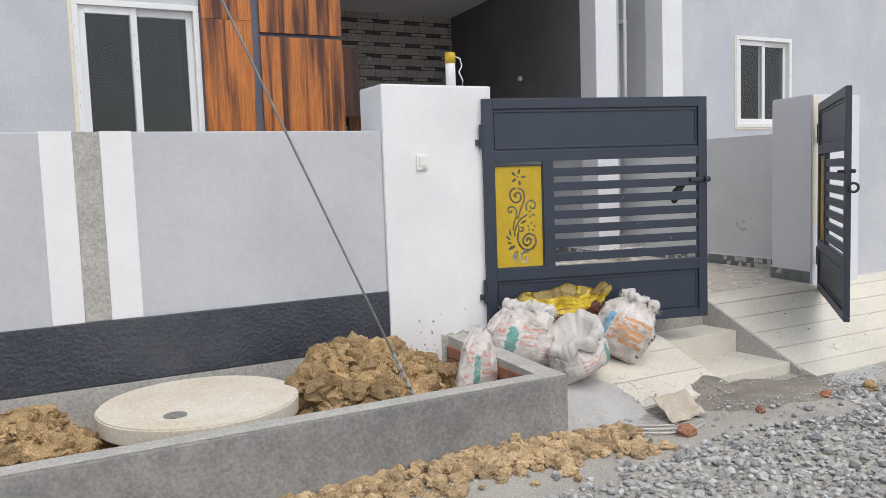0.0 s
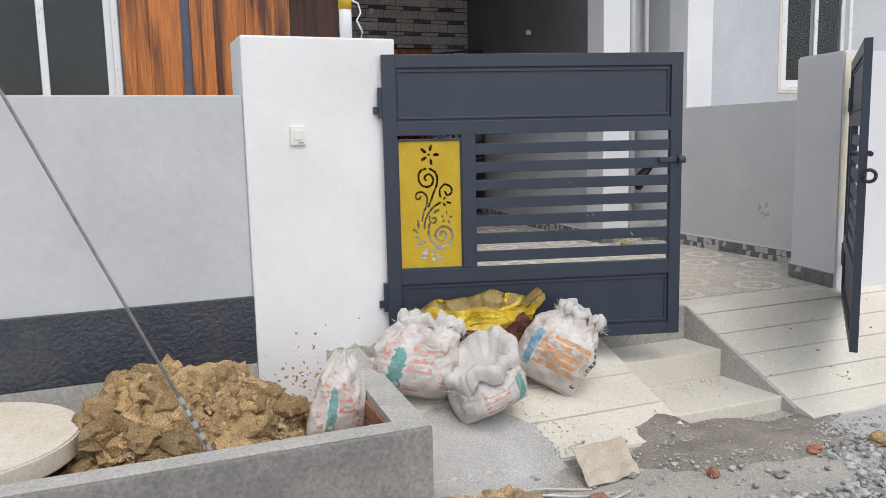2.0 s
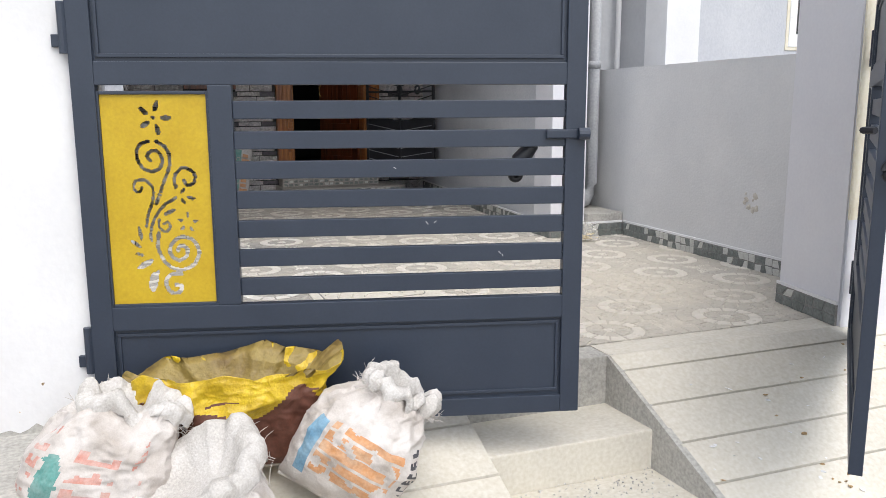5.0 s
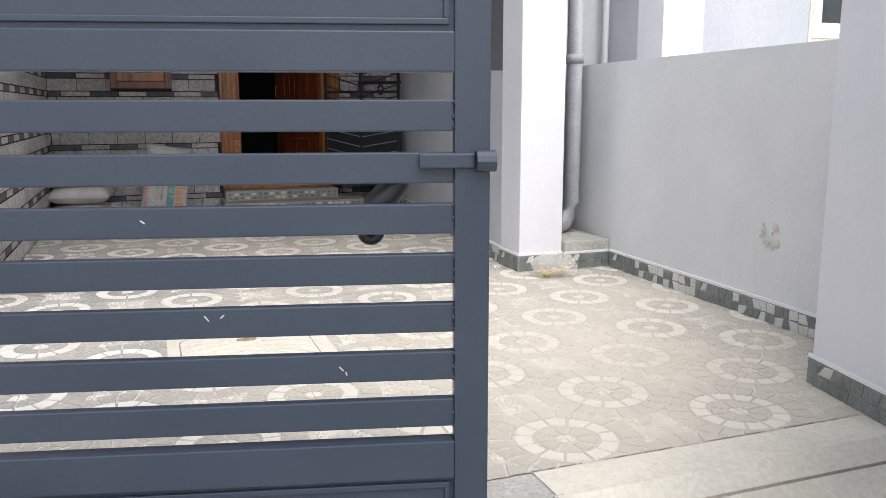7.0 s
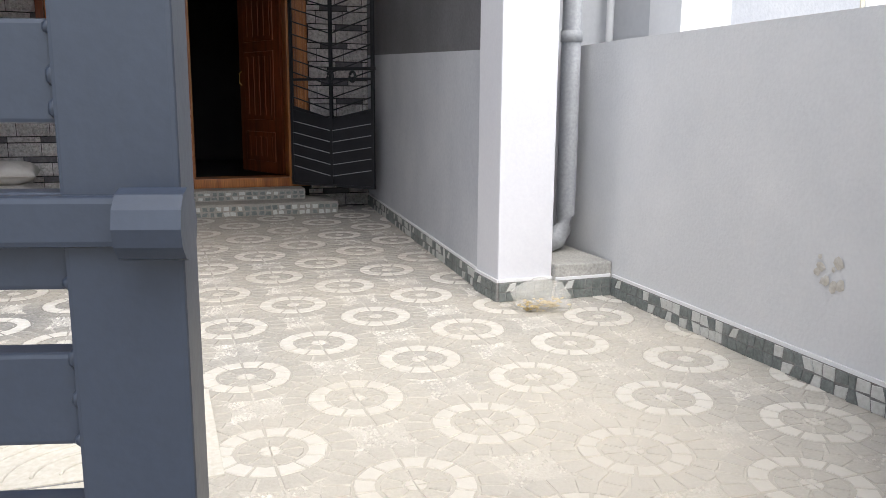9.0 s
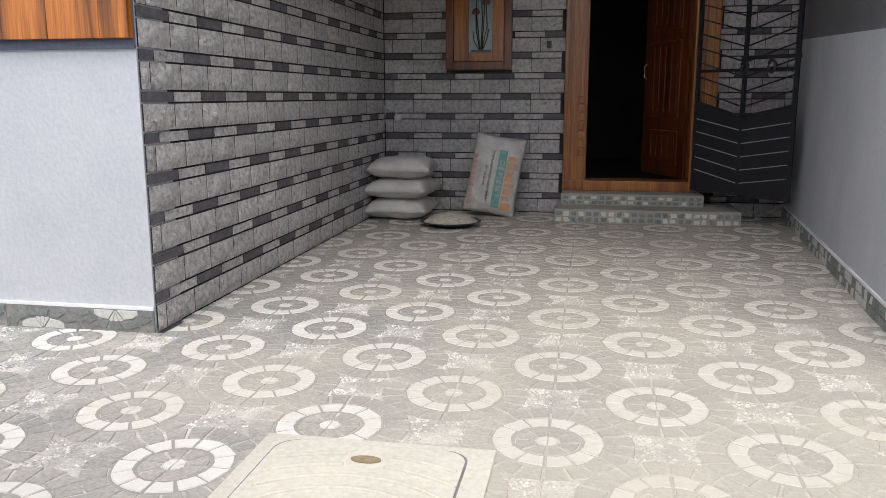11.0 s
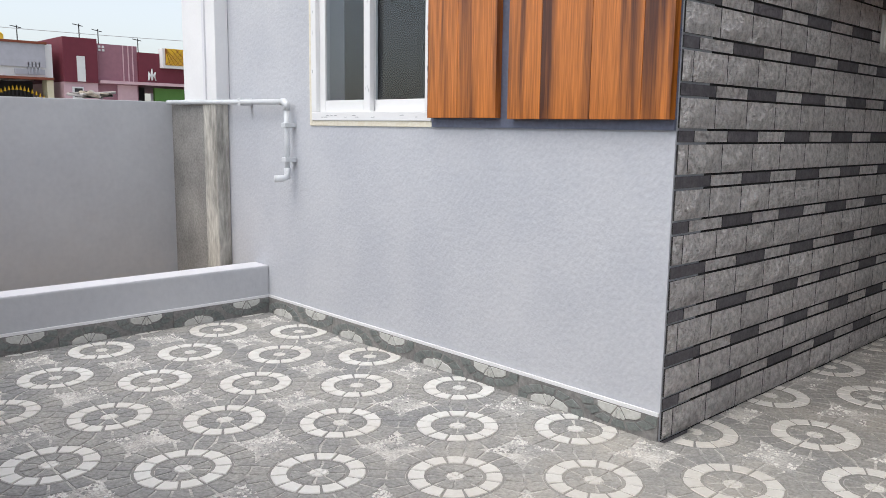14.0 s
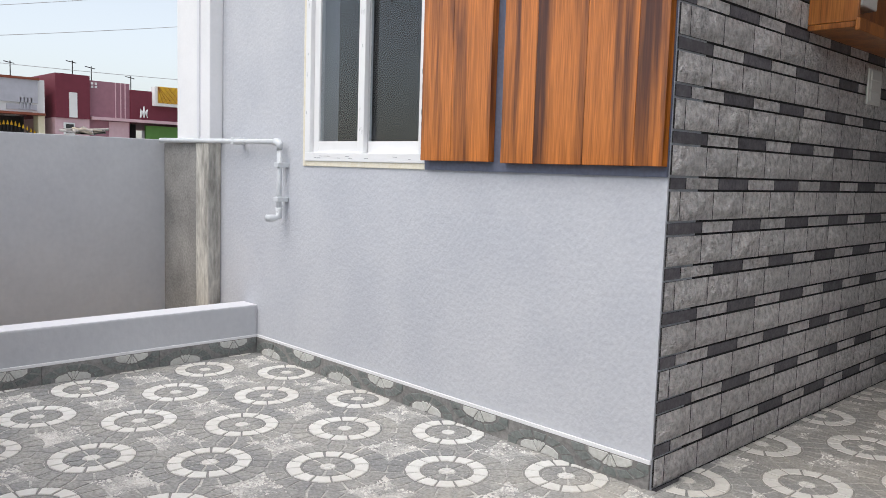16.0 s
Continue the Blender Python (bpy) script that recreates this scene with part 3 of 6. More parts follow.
# ---------- wood cladding panels on the front wall ----------
# backing drops 4 cm below the panels as their painted shadow line
structure("cladding_backing", box(1.63, 2.985, 8.205, 8.222, 1.66, 4.5), M_GAP, "blue-grey backing in the wood panel gaps, lower strip painted as shadow", "trim")
def cladding(x0, x1, z0, z1, cuts):
    t = thing("cladding_panel", "glossy amber wood-grain wall panel", "wall panel", group="wood panels on the front wall")
    edges = [x0, *cuts, x1]
    for a, b in zip(edges, edges[1:]):
        part("board", box(a, b - 0.0015, 8.165, 8.204, z0, z1, 0.002), M_PANEL, t)
for z0, z1 in ((1.705, 2.985), (2.988, 3.20), (3.24, 4.4)):
    cladding(1.64, 2.10, z0, z1, [1.85])
for z0, z1 in ((1.70, 2.855), (2.89, 3.85), (3.89, 4.4)):
    cladding(2.172, 2.99, z0, z1, [2.36, 2.62, 2.86])

# ---------- street gate leaves ----------
def gate_leaf(name, origin, end, flip, label):
    """Steel leaf: sheet panels above and below, slats and a cut gold panel between. Local x runs from the hinge to the free edge."""
    d = Vector((end[0] - origin[0], end[1] - origin[1], 0))
    L = d.length
    k = L / 1.72
    g = thing(name, label, "gate", at=Matrix.Translation((origin[0], origin[1], 0)) @ Matrix.Rotation(math.atan2(d.y, d.x), 4, "Z"))
    B, T = 0.388, 1.992
    def rail(nm, x0, x1, z0, z1, y0=-0.02, y1=0.02, m=M_GATE, label="", bevel=0.003):
        return part(nm, box(x0 * k, x1 * k, y0, y1, z0, z1, bevel), m, g, label)
    rail("stile", 0.0, 0.075, B, T)
    rail("stile", 1.65, 1.72, B, T)
    rail("top_rail", 0.075, 1.65, T - 0.07, T)
    rail("middle_rail", 0.075, 1.65, 1.562, 1.637)
    rail("lower_rail", 0.075, 1.65, 0.745, 0.826)
    rail("bottom_rail", 0.075, 1.65, B, B + 0.065)
    rail("mullion", 0.432, 0.51, 0.826, 1.562)
    rail("top_sheet", 0.075, 1.65, 1.637, T - 0.07, -0.004, 0.004, bevel=0)
    rail("bottom_sheet", 0.075, 1.65, B + 0.065, 0.745, -0.004, 0.004, bevel=0)
    for z in (1.655, 1.904, 0.727, B + 0.085):
        for s in (-0.012, 0.005):
            rail("bead", 0.085, 1.64, z - 0.006, z + 0.006, s, s + 0.007, bevel=0.002)
    for x in (0.09, 1.635):
        for z0, z1 in ((1.661, 1.898), (B + 0.09, 0.721)):
            rail("bead", x - 0.005, x + 0.005, z0, z1, -0.012, -0.004, bevel=0.002)
    for i in range(7):
        z = 0.826 + 0.0293 + i * 0.0994
        rail("slat", 0.51, 1.65, z, z + 0.0595, -0.012, 0.012)
    for z in (0.60, 1.66):
        part("hinge", tube([(-0.012, -0.014, z), (-0.012, -0.014, z + 0.16)], 0.014, 10), M_GATE, g)
        part("hinge_plate", box(-0.05, 0.0, -0.012, 0.006, z + 0.02, z + 0.06, 0.003), M_GATE, g)
    # gold panel with cut-out scroll work
    px0, px1, pz0, pz1 = 0.082, 0.424, 0.836, 1.532
    w, h = (px1 - px0) * k, pz1 - pz0
    n = 88
    m_ = int(n * h / w)
    def spiral(cx, cy, r0, turns, start, hand, count=46):
        return [(cx + r0 * (1 - 0.88 * t) * math.cos(start + hand * turns * math.tau * t), cy + r0 * (1 - 0.88 * t) * math.sin(start + hand * turns * math.tau * t)) for t in [i / count for i in range(count + 1)]]
    def curve(pts, count=30):
        out = []
        for i in range(len(pts) - 1):
            p0, p1, p2, p3 = (Vector(pts[max(0, min(len(pts) - 1, i + d_))]) for d_ in (-1, 0, 1, 2))
            for s in range(count):
                t = s / count
                q = 0.5 * ((2 * p1) + (-p0 + p2) * t + (2 * p0 - 5 * p1 + 4 * p2 - p3) * t * t + (-p0 + 3 * p1 - 3 * p2 + p3) * t ** 3)
                out.append((q.x, q.y))
        return out
    def line(*pts, count=8):
        """A smooth stroke through points given on the pattern sheet, 435 wide and 855 high."""
        return curve([(x / 435, 1 - y / 855) for x, y in pts], count)
    strokes = [
        (line((185, 185), (150, 200), (134, 245), (160, 295), (205, 305), (236, 280), (234, 240), (205, 222), (178, 243), (192, 264)), 0.018),
        (line((218, 185), (258, 215), (270, 275), (240, 350), (200, 445)), 0.019),
        (line((288, 372), (285, 332), (320, 294), (366, 312), (366, 354), (335, 362), (322, 342)), 0.018),
        (line((148, 374), (133, 390), (114, 378), (122, 347), (160, 342), (190, 370), (190, 420), (166, 485), (156, 536)), 0.016),
        (line((286, 416), (235, 446), (195, 495), (174, 548), (173, 592)), 0.017),
        (line((210, 506), (208, 534), (232, 555), (255, 538), (246, 516), (228, 522)), 0.014),
        (line((205, 560), (200, 630), (235, 695), (290, 716), (345, 695), (370, 645), (350, 595), (300, 578), (256, 608), (250, 650), (280, 676), (314, 660), (320, 627), (294, 614), (280, 636)), 0.021),
        (line((290, 734), (245, 736), (222, 770), (240, 810), (275, 812), (288, 786), (262, 780)), 0.022)]
    blobs = [(212 / 435, 1 - 91 / 855, 0.0, 0.02, 0.02)]
    for cx, cy, a, l, ww in (
        (226, 46, 1.2, 24, 11), (264, 92, 0.0, 24, 11), (228, 140, -1.35, 24, 11), (178, 118, 0.5, 24, 11), (174, 64, 2.4, 24, 11),
        (127, 560, 1.7, 32, 9), (107, 604, 2.5, 26, 9), (120, 648, 2.9, 20, 7), (140, 690, 0.5, 40, 14), (170, 765, 1.4, 46, 20), (184, 735, 1.0, 26, 9),
        (316, 387, 0.8, 14, 7), (350, 417, -0.2, 20, 8), (316, 430, -0.9, 14, 7), (256, 474, 0.4, 28, 9),
        (331, 486, 1.5, 12, 7), (300, 508, 2.9, 12, 7), (362, 513, 0.2, 12, 7), (307, 542, 0.9, 12, 7), (345, 546, -1.0, 12, 7)):
        blobs.append((cx / 435, 1 - cy / 855, a, l / 435, ww / 435))
    mask = np.zeros((m_, n), bool)
    gx, gy = np.meshgrid((np.arange(n) + 0.5) / n, (np.arange(m_) + 0.5) / m_)
    asp = h / w
    for pts, r in strokes:
        for (sx, sy) in pts:
            sy2 = sy
            mask |= (gx - sx) ** 2 + ((gy - sy2) * asp) ** 2 < r * r
    for cx, cy, a, l, ww in blobs:
        dx, dy = gx - cx, (gy - cy) * asp
        u, v = dx * math.cos(a) + dy * math.sin(a), -dx * math.sin(a) + dy * math.cos(a)
        mask |= (u / l) ** 2 + (v / ww) ** 2 < 1
    mask[:2], mask[-2:], mask[:, :2], mask[:, -2:] = False, False, False, False
    # sheet as cells with the pattern left out, both faces and the cut edges
    verts, faces, idx = [], [], {}
    def vid(i, j, s):
        if (i, j, s) not in idx:
            idx[i, j, s] = len(verts)
            verts.append((px0 * k + w * j / n, -0.003 if s == 0 else 0.003, pz0 + h * i / m_))
        return idx[i, j, s]
    for i in range(m_):
        for j in range(n):
            if mask[i, j]:
                continue
            faces.append((vid(i, j, 0), vid(i, j + 1, 0), vid(i + 1, j + 1, 0), vid(i + 1, j, 0)))
            faces.append((vid(i, j, 1), vid(i + 1, j, 1), vid(i + 1, j + 1, 1), vid(i, j + 1, 1)))
            for di, dj, p, q in ((0, -1, (i, j), (i + 1, j)), (0, 1, (i, j + 1), (i + 1, j + 1)), (-1, 0, (i, j), (i, j + 1)), (1, 0, (i + 1, j), (i + 1, j + 1))):
                a_, b_ = i + di, j + dj
                if not (0 <= a_ < m_ and 0 <= b_ < n) or mask[a_, b_]:
                    faces.append((vid(*p, 0), vid(*q, 0), vid(*q, 1), vid(*p, 1)))
    me = bpy.data.meshes.new("gold_panel")
    me.from_pydata(verts, [], faces)
    me.materials.append(M_GOLD)
    gp = new("gold_panel", me)
    gp.parent = g
    gp["label"] = "mustard gold sheet with cut floral scrolls"
    for b in ((px0 - 0.012, px0, pz0 - 0.012, pz1 + 0.012), (px1, px1 + 0.012, pz0 - 0.012, pz1 + 0.012), (px0, px1, pz1, pz1 + 0.012), (px0, px1, pz0 - 0.012, pz0)):
        rail("panel_frame", b[0], b[1], b[2], b[3], -0.012, 0.012)
    return g, k


gate1, GK = gate_leaf("gate_leaf", (2.87, 5.338), (4.507, 4.915), False, "blue-grey steel gate leaf with slats and gold scroll panel")
gate2, GK2 = gate_leaf("gate_leaf", (6.20, 5.235), (5.015, 4.135), False, "blue-grey steel gate leaf standing open against its pillar")
# scratched paint and weld beads on the nearer leaf
M_SCRATCH = mat("bare_scratched_primer", (0.55, 0.55, 0.55), (0.42, 0.42, 0.43), rough=0.6, scale=60, fine=200, bump=0.1)
for x, z, a, L in ((1.16, 1.095, 0.9, 0.014), (1.19, 1.098, -0.7, 0.010), (1.42, 0.985, 0.8, 0.012), (1.43, 0.975, 1.3, 0.008), (1.05, 1.285, 0.6, 0.010)):
    part("scratch", box(-L / 2, L / 2, -0.0131, -0.0119, -0.0012, 0.0012), M_SCRATCH, gate1, "bare scratch in the paint", at=Matrix.Translation((x * GK, 0, z)) @ Matrix.Rotation(a, 4, "Y"))
rg = random.Random(31)
for i in range(7):
    z = 0.826 + 0.0293 + i * 0.0994
    for dz in (0.006, 0.03, 0.053):
        bm = bmesh.new()
        bmesh.ops.create_icosphere(bm, subdivisions=1, radius=0.0045, matrix=Matrix.Translation((1.649 * GK, -0.0135, z + dz + rg.uniform(-0.004, 0.004))) @ Matrix.Diagonal((0.9, 0.7, rg.uniform(0.9, 1.8), 1)))
        part("weld_bead", bm, M_GATE, gate1, smooth=True)
# sliding bolts
part("bolt_plate", box(1.58 * GK, 1.69 * GK, -0.030, -0.013, 1.381, 1.411, 0.004), M_GATE, gate1, "painted bolt housing")
part("bolt", tube([(1.69 * GK, -0.036, 1.396), (1.728 * GK, -0.036, 1.396)], 0.021, 12), M_GATE, gate1)
bm = tube([(1.555 * GK, 0.03, 1.375), (1.545 * GK, 0.035, 1.355), (1.522 * GK, 0.04, 1.328), (1.495 * GK, 0.04, 1.305), (1.485 * GK, 0.04, 1.275)], 0.02, 12, radii=[0.014, 0.022, 0.028, 0.027, 0.018])
part("handle", bm, M_BLACK, gate1, "black drop handle of the bolt", smooth=True)
bm = tube([(1.485 * GK + 0.016 * math.cos(a), 0.04, 1.252 + 0.016 * math.sin(a)) for a in [i * math.tau / 16 for i in range(17)]], 0.012, 8)
part("handle_ring", bm, M_BLACK, gate1, smooth=True)
part("bolt", tube([(1.60 * GK2, 0.03, 1.42), (1.76 * GK2, 0.03, 1.42)], 0.014, 12), M_BLACK, gate2)
part("bolt_ring", tube([(1.75 * GK2, 0.03 + 0.03 * math.cos(a), 1.31 + 0.03 * math.sin(a)) for a in [i * math.tau / 16 for i in range(17)]], 0.009, 8), M_BLACK, gate2, smooth=True)
part("hasp", tube([(1.70 * GK2, -0.03, 1.42), (1.73 * GK2, -0.06, 1.42), (1.76 * GK2, -0.03, 1.42)], 0.01, 8), M_BLACK, gate2)

# ---------- street side things ----------
def surf(x, y):
    """Height of the ramp or the ground."""
    if 2.66 <= x <= 4.19 and 4.38 <= y <= 5.43:
        return (y - 4.38) / 1.05 * 0.375
    return ground_height(x, y)


ICO_V = np.array([(0, -1, 1.618), (0, 1, 1.618), (0, -1, -1.618), (0, 1, -1.618), (-1, 1.618, 0), (1, 1.618, 0), (-1, -1.618, 0), (1, -1.618, 0), (1.618, 0, 1), (1.618, 0, -1), (-1.618, 0, 1), (-1.618, 0, -1)]) / 1.902
ICO_F = [(0, 1, 10), (0, 8, 1), (1, 8, 5), (1, 5, 4), (1, 4, 10), (4, 5, 3), (5, 9, 3), (8, 9, 5), (7, 9, 8), (0, 7, 8), (0, 6, 7), (0, 10, 6), (10, 11, 6), (10, 4, 11), (4, 3, 11), (2, 11, 3), (2, 3, 9), (2, 9, 7), (2, 7, 6), (2, 6, 11)]


def rocks(name, spots, material, flat=0.7, rough=0.28, seed=1):
    """Many broken stones in one mesh; spots: x, y, z, size."""
    rng = np.random.default_rng(seed)
    n = len(spots)
    sp = np.array(spots)
    v = np.repeat(ICO_V[None], n, 0) * (1 + rng.uniform(-rough, rough, (n, 12, 1)))
    v *= rng.uniform(0.65, 1.25, (n, 1, 3)) * np.array([1, 1, flat])
    a, b = rng.uniform(0, math.tau, n), rng.uniform(-0.5, 0.5, n)
    ca, sa, cb, sb = (f[:, None] for f in (np.cos(a), np.sin(a), np.cos(b), np.sin(b)))
    x, y, z = v[..., 0], v[..., 1], v[..., 2]
    y, z = cb * y - sb * z, sb * y + cb * z
    x, y = ca * x - sa * y, sa * x + ca * y
    v = np.stack([x, y, z], -1) * sp[:, None, 3:4] + sp[:, None, :3]
    f = (np.array(ICO_F)[None] + 12 * np.arange(n)[:, None, None]).reshape(-1, 3)
    me = bpy.data.meshes.new(name)
    me.from_pydata(v.reshape(-1, 3).tolist(), [], f.tolist())
    me.materials.append(material)
    return new(name, me)


def clods(name, spots, material, seed=1):
    """Crumbly lumps of earth, finer than stones."""
    rng = random.Random(seed)
    bm = bmesh.new()
    bmesh.ops.create_icosphere(bm, subdivisions=3, radius=1)
    base = [v.co.copy() for v in bm.verts]
    tri = [tuple(v.index for v in f.verts) for f in bm.faces]
    bm.free()
    vs, fs = [], []
    for x, y, z, r in spots:
        o = Vector((rng.uniform(0, 99), rng.uniform(0, 99), rng.uniform(0, 99)))
        rot = Euler((rng.uniform(0, 6), rng.uniform(0, 6), rng.uniform(0, 6))).to_matrix()
        k = len(vs)
        sc = Vector((rng.uniform(0.75, 1.2), rng.uniform(0.75, 1.2), rng.uniform(0.6, 0.95)))
        for c in base:
            d = 1 + 0.6 * noise.noise(c * 1.4 + o) + 0.45 * abs(noise.noise(c * 3.2 + o)) + 0.25 * noise.noise(c * 7 + o) + 0.12 * noise.noise(c * 15 + o)
            p = rot @ c * d
            vs.append((x + p.x * sc.x * r, y + p.y * sc.y * r, z + p.z * sc.z * r))
        fs += [tuple(i + k for i in t) for t in tri]
    me = bpy.data.meshes.new(name)
    me.from_pydata(vs, [], fs)
    me.materials.append(material)
    return new(name, me)


rnd = random.Random(4)
spots = []
while len(spots) < 13000:
    x, y = rnd.uniform(0.2, 8.5), rnd.uniform(2.5, 4.35)
    edge = 3.72 + 0.16 * noise.noise((x * 1.3, 0, 5)) + (0.28 if x > 4.6 else 0) - (0.1 if x < 2.6 else 0)
    if y > edge and rnd.random() > 0.05:
        continue
    if x < 2.62 and y > 4.05:
        continue
    spots.append((x, y, ground_height(x, y) + rnd.uniform(-0.006, 0.016), rnd.choice((0.009, 0.012, 0.015, 0.019, 0.024)) * rnd.uniform(0.8, 1.25)))
tagged(rocks("gravel", spots, M_GRAVEL, 0.62, 0.3, 3), "loose crushed grey stone chips on the street", "gravel", kind="stuff")
spots = []
while len(spots) < 900:
    x = rnd.uniform(0.0, 3.1)
    y = 4.13 - abs(rnd.gauss(0, 0.13))
    if y > 3.6:
        spots.append((x, y, ground_height(x, y) + 0.012 + 0.05 * max(0, 1 - (4.13 - y) / 0.2) * rnd.random(), rnd.choice((0.012, 0.018, 0.03, 0.045)) * rnd.uniform(0.7, 1.2)))
tagged(clods("clay_clods", spots, M_CLAY, 5), "yellow clay lumps along the planter wall", "clay", kind="stuff")


def patch(name, cx, cy, rx, ry, h, material, label, seed=0, cat="mortar"):
    """A thin irregular spill that follows the surface under it."""
    bm = bmesh.new()
    rings = []
    R, S = 8, 44
    c = bm.verts.new((cx, cy, surf(cx, cy) + h))
    for i in range(1, R + 1):
        ring = []
        for k in range(S):
            a = k * math.tau / S
            q = i / R * (1 + 0.3 * noise.noise((math.cos(a) * 1.6, math.sin(a) * 1.6, seed)) + 0.12 * noise.noise((math.cos(a) * 5, math.sin(a) * 5, seed)))
            x, y = cx + rx * q * math.cos(a), cy + ry * q * math.sin(a)
            ring.append(bm.verts.new((x, y, surf(x, y) + (h * (1 - (i / R) ** 2) + 0.5 * h * noise.noise((x * 9, y * 9, seed)) if i < R else -0.012) + 0.004)))
        rings.append(ring)
    for k in range(S):
        bm.faces.new((c, rings[0][k], rings[0][(k + 1) % S]))
        for r0, r1 in zip(rings, rings[1:]):
            bm.faces.new((r0[k], r1[k], r1[(k + 1) % S], r0[(k + 1) % S]))
    return tagged(part(name, bm, material, smooth=True), label, cat, kind="stuff")


patch("mortar_spill", 4.45, 4.25, 0.75, 0.30, 0.03, M_MUD, "damp sandy mortar spilled before the steps", 2)
M_GRIT = mat("pale_stone_dust", (0.56, 0.55, 0.53), (0.44, 0.43, 0.415), rough=0.95, scale=4, fine=170, bump=1.0, fine_mix=0.5)
patch("stone_dust", 3.02, 4.48, 0.42, 0.38, 0.012, M_GRIT, "pale stone dust and fine grit beside the planter", 5, "stone dust")
patch("stone_dust", 5.15, 4.25, 0.5, 0.18, 0.012, M_GRIT, "pale stone dust and fine grit beside the ramp", 7, "stone dust")
spots = [(x, y, surf(x, y) + 0.006, rnd.uniform(0.002, 0.006)) for x, y in [(rnd.gauss(3.05, 0.3), rnd.gauss(4.4, 0.22)) for _ in range(2200)] if x > 2.62]
spots += [(x, y, surf(x, y) + 0.02, rnd.uniform(0.003, 0.011)) for x, y in [(rnd.gauss(4.5, 0.4), rnd.gauss(4.2, 0.14)) for _ in range(900)]]
spots += [(x, y, 0.05, rnd.uniform(0.002, 0.005)) for x, y in [(rnd.uniform(4.22, 4.9), rnd.gauss(4.93, 0.10)) for _ in range(260)]]
tagged(rocks("grit", spots, M_GRIT, 0.7, 0.3, 8), "scattered grit on ramp and steps", "grit", kind="stuff")

# paint flakes and dry scraps on the ramp
def on_ramp(y):
    return 0.025 + (y - 4.50) / 0.725 * 0.36 + 0.004


spots = [(x, y, on_ramp(y), rnd.uniform(0.006, 0.013)) for x, y in [(rnd.uniform(4.98, 6.4), rnd.uniform(4.54, 5.2)) for _ in range(26)]]
tagged(rocks("paint_flakes", spots, M_UPVC, 0.15, 0.4, 23), "white paint flakes scattered on the ramp", "paint flakes", kind="stuff")
spots = [(x, y, on_ramp(y), rnd.uniform(0.004, 0.012)) for x, y in [(rnd.uniform(4.98, 6.4), rnd.uniform(4.54, 5.2)) for _ in range(22)]]
tagged(rocks("dry_scraps", spots, M_SOIL, 0.3, 0.4, 24), "small dry earth scraps on the ramp", "scraps", kind="stuff")

# planter before the wall
planter = thing("street_planter", "rough cement planter trough along the compound wall", "planter")
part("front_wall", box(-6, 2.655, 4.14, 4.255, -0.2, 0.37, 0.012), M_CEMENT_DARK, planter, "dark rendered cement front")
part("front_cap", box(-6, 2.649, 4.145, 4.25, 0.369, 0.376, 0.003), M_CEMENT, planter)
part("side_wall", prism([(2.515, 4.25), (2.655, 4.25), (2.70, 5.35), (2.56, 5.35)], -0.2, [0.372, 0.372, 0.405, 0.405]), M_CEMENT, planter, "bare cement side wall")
for r in range(5):
    for c in range(5):
        x = 2.515 - 0.012 + 0.045 * (c * 0.21 + 0.1) / 1.16
        y0 = 4.26 + c * 0.215 + (0.1 if r % 2 else 0)
        part("brick", box(x, x + 0.02, y0, min(y0 + 0.21, 5.34), -0.05 + r * 0.08, 0.02 + r * 0.08, 0.004), M_BRICK, planter, "exposed red brick")
structure("planter_earth", box(-6, 2.52, 4.25, 5.352, -0.2, 0.14), M_SOIL, "yellow clay filling the street planter", "soil")


def mound(name, cx, cy, rx, ry, z0, h, label, seed, lumps, lump_r):
    t = thing(name, label, "dirt heap")
    bm = bmesh.new()
    N = 40
    rows = []
    for j in range(N + 1):
        row = []
        for i in range(N + 1):
            u, v = i / N * 2 - 1, j / N * 2 - 1
            d = min(1, math.hypot(u, v))
            x, y = cx + u * rx, cy + v * ry
            z = h * (1 - d ** 1.7) * (0.75 + 0.5 * noise.noise((x * 2.2, y * 2.2, seed))) + 0.05 * noise.noise((x * 9, y * 9, seed)) * (1 - d)
            row.append(bm.verts.new((x, y, z0 + z - (0.03 if d > 0.97 else 0))))
        rows.append(row)
    for j in range(N):
        for i in range(N):
            bm.faces.new((rows[j][i], rows[j][i + 1], rows[j + 1][i + 1], rows[j + 1][i]))
    part("mound", bm, M_SOIL, t, smooth=True)
    rg = random.Random(seed)
    sp = []
    for _ in range(lumps):
        a, q = rg.uniform(0, math.tau), rg.random() ** 0.6
        u, v = q * math.cos(a), q * math.sin(a)
        x, y = cx + u * rx, cy + v * ry
        z = h * (1 - q ** 1.7) * (0.75 + 0.5 * noise.noise((x * 2.2, y * 2.2, seed)))
        sp.append((x, y, z0 + z, lump_r * rg.choice((0.12, 0.15, 0.2, 0.2, 0.3, 0.3, 0.45, 0.7, 1.1)) * rg.uniform(0.8, 1.2)))
    c = clods("clods", sp, M_SOIL, seed)
    c.parent = t
    c["kind"] = "stuff"
    fine_sp = []
    for _ in range(lumps * 5):
        a, q = rg.uniform(0, math.tau), rg.random() ** 0.55
        x, y = cx + q * math.cos(a) * rx, cy + q * math.sin(a) * ry
        z = h * (1 - q ** 1.7) * (0.75 + 0.5 * noise.noise((x * 2.2, y * 2.2, seed)))
        fine_sp.append((x, y, z0 + z + rg.uniform(0.0, 0.05), rg.uniform(0.006, 0.02)))
    g_ = rocks("crumbs", fine_sp, M_CLAY if seed == 3 else M_SOIL, 0.8, 0.35, seed)
    g_.parent = t
    g_["kind"] = "stuff"
    return t


